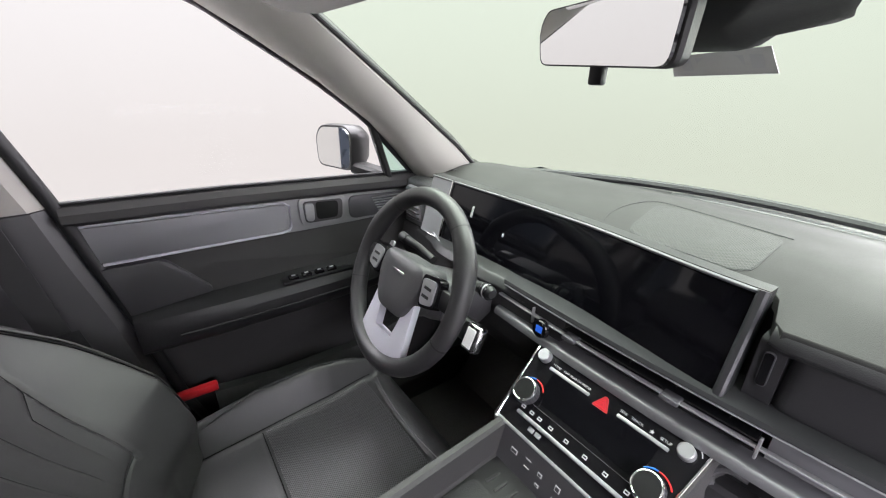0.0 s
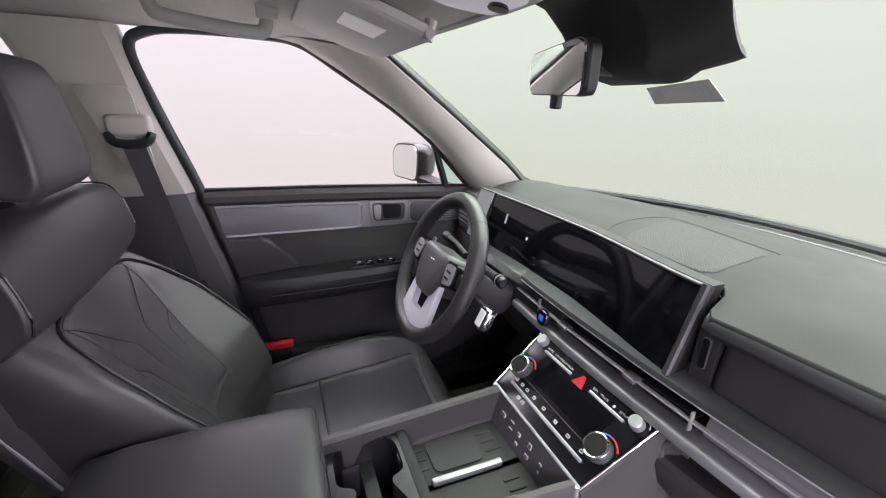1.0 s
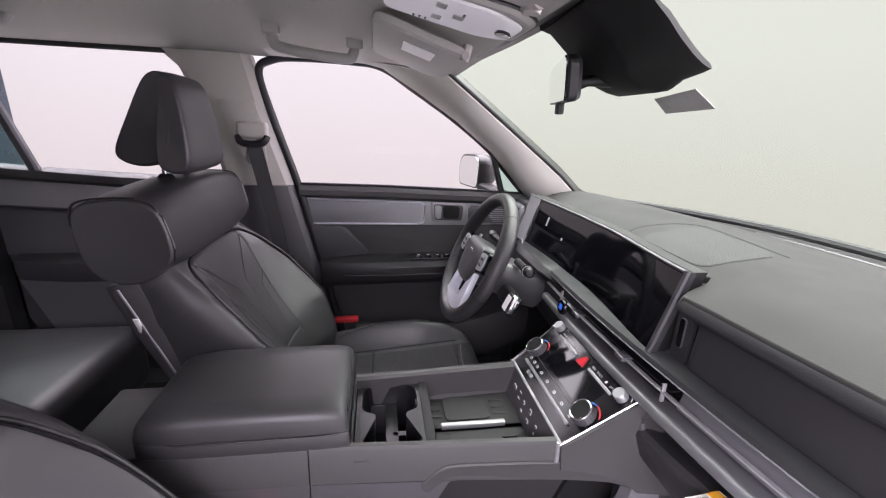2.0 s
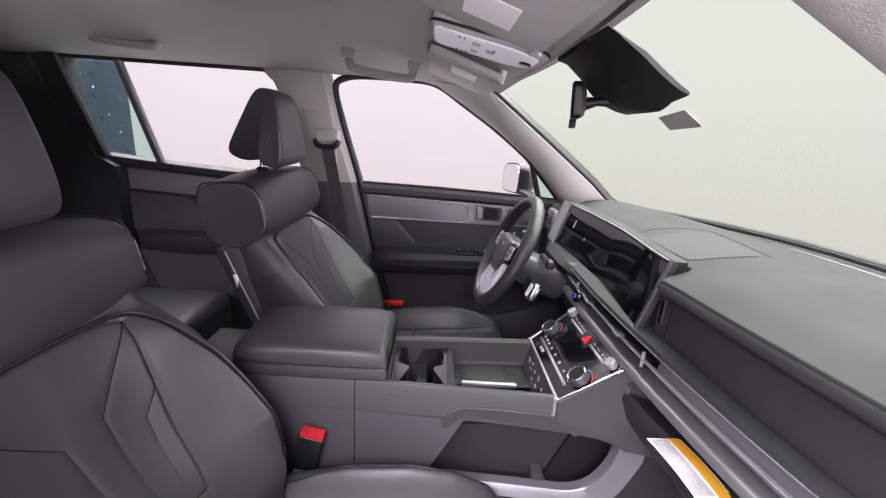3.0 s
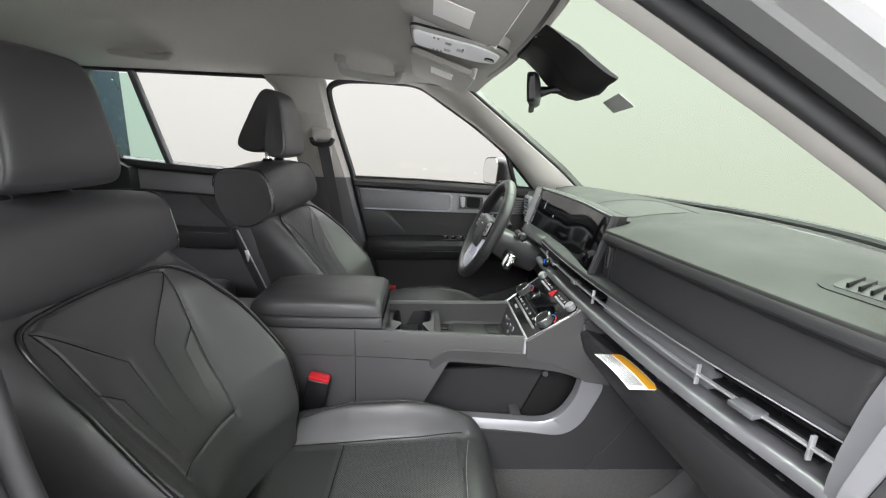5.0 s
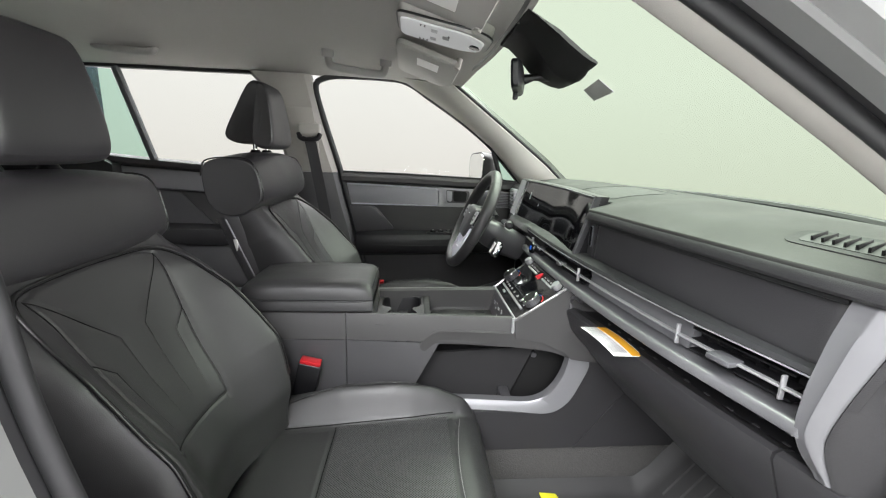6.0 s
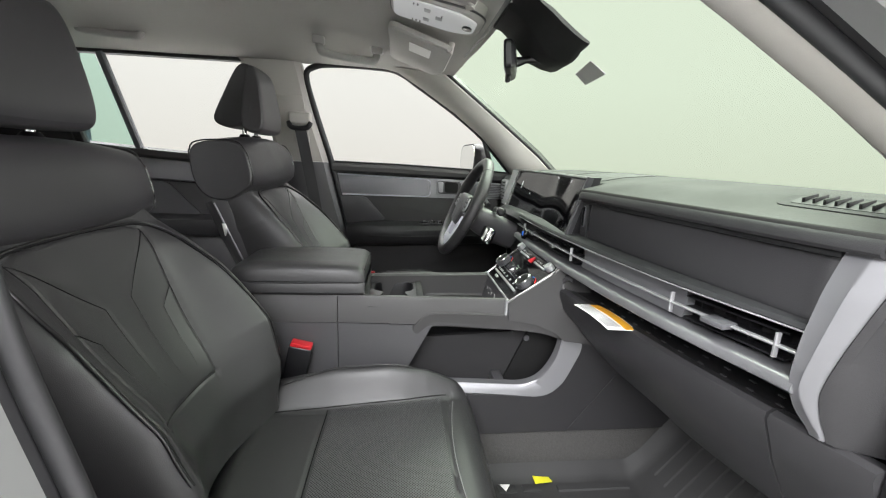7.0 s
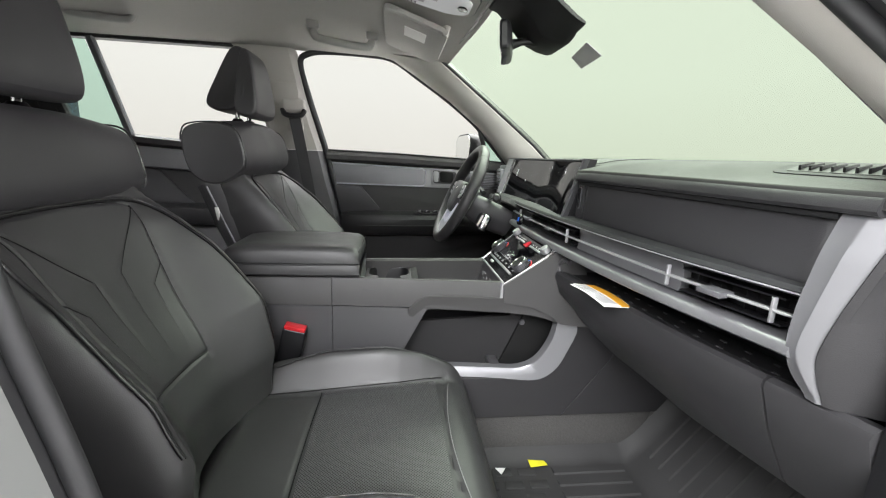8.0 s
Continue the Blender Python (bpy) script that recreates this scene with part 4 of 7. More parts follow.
# open shelf above the glove box
bm = bmesh.new()
loft(bm, [[(x, a + bow(x), z + rise(x)) for a, z in ((0.055, 0.900), (0.055, 0.906), (0.20, 0.910), (0.20, 0.900))] for x in [0.15 + 0.61 * i / 20 for i in range(21)]])
sh = dp("shelf", bm, RUBBER, "black rubber-lined open shelf")
for k in range(2):
    for j in range(12):
        x = 0.26 + 0.042 * j + 0.02 * k
        bm = boxed(-0.005, 0.005, -0.002, 0.002, 0, 0.002, 0, 1, Matrix.Translation((x, 0.085 + 0.03 * k + bow(x), 0.9078 + rise(x))))
        dp("shelf_rib", bm, PLASTIC, "", sh)
bm = bmesh.new()
loft(bm, [[(x, a + bow(x), z + rise(x)) for a, z in ((0.19, 0.89), (0.19, 0.97), (0.21, 0.97), (0.21, 0.89))] for x in [0.14 + 0.62 * i / 10 for i in range(11)]])
dp("shelf_back", bm, PLASTIC_D, "", sh)
bm = boxed(0.132, 0.150, 0.04, 0.20, 0.895, 0.965, 0.006)
dp("shelf_end", bm, PLASTIC, "", sh)
bm = bmesh.new()
tube(bm, spline([(0.165, 0.035, 0.905), (0.16, 0.034, 0.93), (0.175, 0.04, 0.946), (0.20, 0.045, 0.945)], 5), 0.006, 8)
dp("shelf_lip", bm, PLASTIC, "", sh)
# glove box lid and its neighbours
def lid(x0, x1, name, label, n=16):
    bm = bmesh.new()
    rings = []
    for i in range(n + 1):
        x = x0 + (x1 - x0) * i / n
        b, r = bow(x) - 0.024 * smooth(0.45, 0.15, x), rise(x)
        zb = interp(x, [0.14, 0.20, 0.28, 0.50, 0.72, 0.8], [0.82, 0.775, 0.742, 0.728, 0.745, 0.75])
        k = (0.895 - zb) / 0.24
        rings.append([(x, 0.045 + b, 0.900 + r), (x, 0.047 + b, 0.910 + r), (x, 0.056 + b, 0.915 + r), (x, 0.075 + b, 0.912 + r), (x, 0.20 + b * 0.5, 0.86), (x, 0.21, zb), (x, 0.045 + 0.155 * k + b * (1 - 0.5 * k), zb), (x, 0.045 + 0.140 * k + b * (1 - 0.5 * k), zb + 0.012), (x, 0.045 + 0.040 * k + b, 0.895 - 0.10 * k + r)])
    loft(bm, rings)
    return dp(name, bm, LIDSKIN, label)


lid(0.152, 0.695, "glove_box_lid", "smooth charcoal glove box lid")
lid(0.699, 0.812, "lower_end_panel", "charcoal lower dash end", 4)
# driver's side lower dash and knee panel
bm = bmesh.new()
prism(bm, rounded([(0.05, 1.03), (0.035, 0.97), (0.05, 0.90), (0.12, 0.80), (0.22, 0.72), (0.26, 0.72), (0.26, 1.05)], 0.012), -0.80, -0.13, f=lambda x, y, z: (x, y + 0.9 * bow(x + 0.2), z), n=12)
dp("knee_panel", bm, MATTE, "charcoal knee panel below the wheel")
# cluster shroud and driver's side vent
bm = bmesh.new()
prism(bm, rounded([(0.02, 1.045), (0.0, 1.055), (0.02, 1.072), (0.12, 1.078), (0.16, 1.06), (0.14, 1.03)], 0.006), -0.62, -0.235, n=12, f=lambda x, y, z: (x, y + 0.045 - 0.035 * smooth(-0.62, -0.50, x) * smooth(-0.22, -0.32, x), z - 0.020 - 0.02 * smooth(-0.3, -0.235, x)))
dp("cluster_shroud", bm, PLASTIC_D, "black shroud under the instrument display")
bm = bmesh.new()
tube(bm, spline([(-0.62, 0.066, 1.058), (-0.50, 0.034, 1.046), (-0.36, 0.030, 1.040), (-0.27, 0.045, 1.026), (-0.240, 0.058, 1.005), (-0.236, 0.06, 0.95), (-0.245, 0.06, 0.90)], 6), 0.0022, 6)
dp("shroud_line", bm, SATIN, "thin bright edge line")
bm = plate(rounded([(0.095, 1.165), (0.15, 1.17), (0.16, 1.04), (0.085, 1.03)], 0.012), -0.79, -0.665, 0.008)
sv = dp("side_vent", bm, PLASTIC, "rectangular side air vent")
bm = boxed(-0.775, -0.685, 0.075, 0.10, 1.05, 1.15, 0.01)
dp("vent_frame", bm, SILVERPAINT, "", sv)
for k in range(6):
    bm = boxed(-0.765, -0.695, 0.070, 0.08, 1.060 + 0.015 * k, 1.064 + 0.015 * k, 0.001, 1)
    dp("vent_slat", bm, PLASTIC_D, "", sv)
# small demister by the driver's pillar
for k in range(6):
    bm = boxed(-0.715 + 0.012 * k, -0.708 + 0.012 * k, 0.20 + 0.006 * k, 0.225 + 0.006 * k, dash_top_z(-0.7, 0.2), dash_top_z(-0.7, 0.2) + 0.004, 0.001, 1)
    dp("demister_slat", bm, RUBBER, "", top)


# ---- curved twin display ----
def display():
    d = thing("display_screen", "wide curved black display with a silver rim, switched off", "display", at=(-0.2, 0.1, 1.05))
    off = Matrix.Translation((0.2, -0.1, -1.05))

    def p(name, bm, m, label="", parent=None):
        bmesh.ops.transform(bm, matrix=off, verts=bm.verts)
        return part(name, bm, m, parent or d, label)

    def fy(x, z):
        bend = 0.030 * smooth(0.15, -0.20, x) - 0.012 * smooth(-0.30, -0.66, x)
        return 0.040 + bend + (z - 1.056) * 0.30

    def sheet(x0, x1, z0, z1, dy, th, n=30):
        bm = bmesh.new()
        slab(bm, n, 4, lambda u, v: (x0 + (x1 - x0) * u, fy(x0 + (x1 - x0) * u, z0 + (z1 - z0) * v) + dy, z0 + (z1 - z0) * v), (0, th, 0))
        return bm

    p("housing", sheet(-0.660, 0.141, 1.046, 1.200, 0.004, 0.026), PLASTIC_D, "slim grey display housing")
    p("screen", sheet(-0.560, 0.127, 1.052, 1.192, 0.0005, 0.004), SCREEN, "glossy black screen glass")
    p("left_cap", sheet(-0.655, -0.572, 1.050, 1.198, -0.001, 0.006, 6), SILVERPAINT, "plain grey panel beside the screen")
    bm = bmesh.new()
    bar(bm, [(x, fy(x, 1.197) + 0.001, 1.197) for x in [-0.66 + 0.800 * i / 30 for i in range(31)]], 0.008, 0.004)
    p("top_rim", bm, TRIMGREY, "satin silver top rim")
    bm = bmesh.new()
    bar(bm, [(0.1345, fy(0.1345, 1.046) + 0.004, 1.046), (0.1345, fy(0.1345, 1.199) + 0.004, 1.199)], 0.014, 0.018, up=(0, 1, 0))
    p("end_rim", bm, SCREENRIM, "grey end rim")
    bm = bmesh.new()
    bar(bm, [(-0.566, fy(-0.566, 1.05) - 0.002, 1.05), (-0.566, fy(-0.566, 1.2) - 0.002, 1.2)], 0.006, 0.006, up=(0, 1, 0))
    p("joint", bm, CHROME)
    bm = bmesh.new()
    bar(bm, [(x, fy(x, 1.049) - 0.001, 1.049) for x in [-0.655 + 0.790 * i / 30 for i in range(31)]], 0.006, 0.003)
    p("bottom_rim", bm, CHROME, "thin bright lower rim")
    bm = boxed(-0.475, -0.468, -0.0012, 0, -0.014, 0.014, 0, 1, Matrix.Translation((0, fy(-0.47, 1.143), 1.143)) @ pose(0, 0, 0, -16))
    p("lit_mark", bm, PRINTGREY, "small lit car symbol")
    bm = boxed(-0.360, -0.354, -0.0012, 0, -0.004, 0.004, 0.001, 1, Matrix.Translation((0, fy(-0.357, 1.118), 1.118)) @ pose(0, 0, 0, -16))
    p("lit_dot", bm, WHITEINK)


display()


# ---- steering wheel and column ----
def steering_wheel():
    d = thing("steering_wheel", "black leather steering wheel with pale silver lower spoke", "steering wheel", at=(-0.397, -0.15, 1.057))
    m = pose(0, 0, 0, 90 - 25, 0, 0)  # local z points back at the driver

    def p(name, bm, mt, label="", parent=None):
        bmesh.ops.transform(bm, matrix=m, verts=bm.verts)
        return part(name, bm, mt, parent or d, label)

    # rim: local x right, y up, z towards the driver
    n = 72
    pts = [(0.178 * math.cos(2 * math.pi * i / n), 0.180 * math.sin(2 * math.pi * i / n), 0) for i in range(n)]
    rad = []
    for i in range(n):
        a = 2 * math.pi * i / n
        rad.append(0.0195 + 0.0025 * math.exp(-((math.sin(a) - 0.45) ** 2) / 0.06))
    bm = bmesh.new()
    tube(bm, pts, rad, 14, up=(0, 0, 1), closed=True)
    rim = p("rim", bm, LEATHER, "thick black leather rim")
    for a in (52, 128, 200, 340):
        a = radians(a)
        bm = bmesh.new()
        c, t = Vector((0.178 * math.cos(a), 0.180 * math.sin(a), 0)), Vector((-math.sin(a), math.cos(a), 0))
        tube(bm, [c - t * 0.0012, c + t * 0.0012], 0.0202, 14)
        p("rim_seam", bm, RUBBER, "", rim)
    # hub
    out = rounded([(-0.074, 0.048), (0.074, 0.048), (0.078, 0.0), (0.048, -0.072), (-0.048, -0.072), (-0.078, 0.0)], [0.03, 0.03, 0.03, 0.03, 0.03, 0.03], 6)
    bm = bmesh.new()
    loft(bm, [[(x * k, y * k, z) for x, y in out] for z, k in ((-0.05, 0.95), (0.006, 1.04), (0.016, 0.98), (0.021, 0.85), (0.022, 0.5))])
    hub = p("hub", bm, PLASTIC, "smooth charcoal airbag hub")
    bm = boxed(-0.022, 0.022, 0.012, 0.017, 0.0215, 0.0232, 0.0008, 1)
    p("badge_bar", bm, CHROME, "", hub)
    # side spokes with switch pads
    for s in (-1, 1):
        bm = boxed(0.06, 0.168, -0.008, 0.030, -0.014, 0.006, 0.006)
        if s < 0:
            mirror_x(bm)
        sp = p("spoke", bm, PLASTIC_D, "side spoke")
        bm = bmesh.new()
        o = rounded([(0.072, 0.040), (0.126, 0.046), (0.134, -0.012), (0.086, -0.024)], 0.012)
        loft(bm, [[(s * x, y, z) for x, y in o] for z in (-0.008, 0.014)])
        p("switch_frame", bm, GLOSSBLACK, "", sp)
        o = rounded([(0.080, 0.034), (0.120, 0.038), (0.126, -0.008), (0.091, -0.016)], 0.009)
        bm = bmesh.new()
        loft(bm, [[(s * x, y, z) for x, y in o] for z in (0.012, 0.018)])
        p("switch_pad", bm, SATIN, "satin silver switch pad", sp)
        for k in range(2):
            bm = boxed(0.092, 0.114, 0.0, 0.006, 0.018, 0.0195, 0.0005, 1, Matrix.Translation((0, 0.016 * k, 0)))
            if s < 0:
                mirror_x(bm)
            p("switch_mark", bm, PLASTIC_D, "", sp)
    # open lower spoke
    bm = bmesh.new()
    o = [(-0.070, -0.030), (-0.042, -0.050), (-0.034, -0.122), (0.034, -0.122), (0.042, -0.050), (0.070, -0.030), (0.086, -0.150), (0.055, -0.174), (-0.055, -0.174), (-0.086, -0.150)]
    loft(bm, [[(x, y, z) for x, y in o] for z in (-0.012, 0.006)])
    bmesh.ops.bevel(bm, geom=list(bm.edges), offset=0.003, segments=2, profile=0.5, affect="EDGES", clamp_overlap=True)
    p("lower_spoke", bm, SPOKE, "pale silver open lower spoke")
    # column shroud, stalks and gear selector
    bm = bmesh.new()
    loft(bm, [[(x * k, y * k * 0.9 - 0.01, z) for x, y in out] for z, k in ((-0.04, 0.8), (-0.08, 0.95), (-0.16, 1.0), (-0.22, 0.9))])
    col = p("column_cover", bm, PLASTIC, "charcoal steering column cover")
    bm = bmesh.new()
    tube(bm, [(-0.04, 0.045, -0.09), (-0.10, 0.055, -0.085), (-0.145, 0.058, -0.078)], [0.009, 0.009, 0.011], 12)
    tube(bm, [(-0.146, 0.058, -0.078), (-0.168, 0.060, -0.074)], 0.013, 12)
    p("left_stalk", bm, PLASTIC_D, "black indicator stalk", col)
    bm = bmesh.new()
    tube(bm, [(0.05, 0.045, -0.10), (0.11, 0.046, -0.098), (0.13, 0.047, -0.096)], [0.011, 0.011, 0.013], 12)
    tube(bm, [(0.130, 0.047, -0.096), (0.152, 0.048, -0.094), (0.160, 0.048, -0.093)], [0.015, 0.014, 0.009], 14)
    p("right_stalk", bm, PLASTIC_D, "black wiper stalk with ribbed end", col)
    for k in range(3):
        bm = bmesh.new()
        tube(bm, [(0.134 + 0.007 * k, 0.0472, -0.0957), (0.137 + 0.007 * k, 0.0474, -0.0954)], 0.0158, 14)
        p("stalk_ring", bm, SATIN if k == 1 else GLOSSBLACK, "", col)
    bm = boxed(0.05, 0.145, -0.068, -0.022, -0.118, -0.088, 0.010, 3)
    sel = p("selector_base", bm, PLASTIC_D, "black gear selector stalk", col)
    bm = boxed(0.138, 0.180, -0.076, -0.018, -0.108, -0.078, 0.010, 3)
    sel = p("gear_selector", bm, CHROME, "bright chrome gear selector knob")
    bm = boxed(0.147, 0.171, -0.067, -0.027, -0.079, -0.0765, 0.001, 1)
    p("selector_face", bm, WHITE, "", sel)
    for s in (-1, 1):
        bm = bmesh.new()
        o = rounded([(0.118, 0.05), (0.132, 0.05), (0.134, -0.03), (0.120, -0.035)], 0.005)
        loft(bm, [[(s * x, y, z) for x, y in o] for z in (-0.030, -0.024)])
        p("paddle", bm, SATIN, "silver shift paddle")
    return d


steering_wheel()


# ---- climate panel ----
def climate_panel():
    """Sloping gloss panel; local x right, y up the slope, z out of the face."""
    d = thing("climate_panel", "gloss black climate panel with silver knobs and red hazard key", "control panel", at=(0, 0, 0.95))
    d.rotation_euler = (radians(37.6), 0, 0)

    def p(name, bm, m, label="", parent=None):
        return part(name, bm, m, parent or d, label)

    w = lambda y: 0.139 + (y + 0.128) * 0.115
    out = [(-w(-0.128), -0.128), (w(-0.128), -0.128), (w(0.040), 0.040), (-w(0.040), 0.040)]
    bm = bmesh.new()
    loft(bm, [[(x, y, z) for x, y in out] for z in (-0.012, 0.0)])
    p("panel", bm, GLOSSBLACK, "gloss black panel")
    bm = bmesh.new()
    rim = [(-w(-0.128) - 0.002, -0.130, 0), (w(-0.128) + 0.002, -0.130, 0)]
    bar(bm, rim, 0.006, 0.008)
    p("front_rim", bm, SATIN, "satin silver front rim")
    for s in (-1, 1):
        bm = bmesh.new()
        bar(bm, [(s * (w(-0.128) + 0.002), -0.130, 0), (s * (w(0.04) + 0.002), 0.042, 0)], 0.004, 0.006)
        p("side_rim", bm, CHROME, "thin bright side rim")
    bm = boxed(-w(-0.07) + 0.002, w(-0.07) - 0.002, -0.0755, -0.0745, 0, 0.0008)
    p("joint_line", bm, PLASTIC, "")
    bm = boxed(-0.100, 0.100, -0.066, -0.008, 0, 0.0008, 0.0003, 1)
    p("glass_touchpad", bm, SCREEN, "dark touch display")
    for s in (-1, 1):
        k = bmesh.new()
        cyl(k, 0.0235, 0.0225, 0.020, Matrix.Translation((s * 0.118, -0.064, 0)), 36, 0.002)
        kb = p("temperature_knob", k, DARKSATIN, "dark knob with a bright ring")
        k = bmesh.new()
        tube(k, [(s * 0.118 + 0.0205 * math.cos(2 * math.pi * i / 40), -0.064 + 0.0205 * math.sin(2 * math.pi * i / 40), 0.0198) for i in range(40)], 0.0018, 8, closed=True)
        p("knob_ring", k, CHROME, "", kb)
        k = bmesh.new()
        cyl(k, 0.0185, 0.0185, 0.0204, Matrix.Translation((s * 0.118, -0.064, 0)), 32)
        p("knob_face", k, PODBLACK, "", kb)
        for j in range(24):
            a = 2 * math.pi * j / 24
            p("knob_rib", boxed(-0.0004, 0.0004, -0.0006, 0.0006, 0.002, 0.017, 0, 1, Matrix.Translation((s * 0.118 + 0.0234 * math.cos(a), -0.064 + 0.0234 * math.sin(a), 0)) @ pose(0, 0, 0, 0, 0, math.degrees(a))), PLASTIC_D, "", kb)
        k = bmesh.new()
        cyl(k, 0.0125, 0.0118, 0.017, Matrix.Translation((s * 0.132, 0.010, 0)), 28, 0.0015)
        p("volume_knob", k, SATIN, "small satin silver knob")
        for a0, a1, mt in ((95, 135, BLUEINK), (35, 92, REDINK)):
            bm = bmesh.new()
            tube(bm, [(s * 0.118 + 0.029 * math.cos(radians(a0 + (a1 - a0) * i / 10)), -0.064 + 0.029 * math.sin(radians(a0 + (a1 - a0) * i / 10)), 0.0006) for i in range(11)], 0.0013, 6)
            p("arc_mark", bm, mt)
    bm = bmesh.new()
    tube(bm, [(0.132 + 0.019 * math.cos(radians(20 + 7 * i)), 0.010 + 0.019 * math.sin(radians(20 + 7 * i)), 0.0006) for i in range(11)], 0.0008, 6)
    p("arc_mark", bm, WHITEINK)
    # hazard key
    bm = bmesh.new()
    tri = rounded([(-0.015, -0.012), (0.015, -0.012), (0.003, 0.012), (-0.003, 0.012)], 0.003, 3)
    loft(bm, [[(x, y, z) for x, y in tri] for z in (0, 0.003)])
    hz = p("hazard_key", bm, RED, "red triangular hazard key")
    for k in (0.52, 0.26):
        bm = bmesh.new()
        t = [Vector((-0.018 * k, -0.004 - 0.008 * k, 0.0033)), Vector((0.018 * k, -0.004 - 0.008 * k, 0.0033)), Vector((0, -0.004 + 0.020 * k, 0.0033))]
        tube(bm, t, 0.0008, 5, closed=True)
        p("hazard_mark", bm, REDGLOW, "", hz)
    # key bars
    for x0, x1 in ((-0.112, -0.026), (0.028, 0.112)):
        bm = boxed(x0, x1, -0.0055, 0.0005, 0, 0.004, 0.001, 2)
        p("key_bar", bm, SATIN, "satin silver key bar")
    bm = boxed(-0.112, 0.112, -0.104, -0.097, 0, 0.006, 0.002, 2)
    p("key_bar", bm, SATIN, "long satin silver key bar")
    words = [("HOME", -0.103), ("MAP", -0.081), ("SEARCH", -0.061), ("MEDIA", -0.038), ("SEEK", 0.034), ("TRACK", 0.057), ("SETUP", 0.103)]
    for word, x in words:
        c = bpy.data.curves.new("key_word", "FONT")
        c.body, c.size, c.align_x = word, 0.0062, "CENTER"
        ob = new("key_word", c)
        ob.parent = d
        ob.location = (x, 0.005, 0.0008)
        c.materials.append(WHITEINK)
    star = bmesh.new()
    loft(star, [[(0.081 + r * math.cos(math.pi / 2 + math.pi * i / 5), 0.007 + r * math.sin(math.pi / 2 + math.pi * i / 5), z) for i, r in enumerate([0.0038, 0.0016] * 5)] for z in (0, 0.0006)])
    p("star_mark", star, WHITEINK)
    for i, x in enumerate((-0.108, -0.088, -0.07, -0.045, -0.012, 0.025, 0.062, 0.098)):
        bm = boxed(x - 0.004, x + 0.004, -0.091, -0.085, 0, 0.0008, 0, 1)
        p("key_symbol", bm, WHITEINK)
        bm = boxed(x - 0.0025, x + 0.0025, -0.0893, -0.0867, 0.0002, 0.0011, 0, 1)
        p("key_symbol", bm, GLOSSBLACK)
    for x in (-0.07, -0.055):
        bm = boxed(x - 0.006, x + 0.006, -0.116, -0.108, 0, 0.003, 0.001, 1)
        p("toggle", bm, SATIN, "small silver toggle")
    # start key beside the vents
    s = thing("start_button", "round black start button with a blue lit symbol", "button", at=(-0.164, 0.026, 0.998))
    s.rotation_euler = (radians(80), 0, 0)
    k = bmesh.new()
    cyl(k, 0.019, 0.018, 0.012, Matrix(), 32, 0.002)
    part("button_ring", k, GLOSSBLACK, s)
    k = boxed(-0.008, 0.008, -0.007, 0.007, 0.011, 0.0128, 0.001, 1)
    part("button_symbol", k, BLUEGLOW, s, "blue lit symbol")


climate_panel()


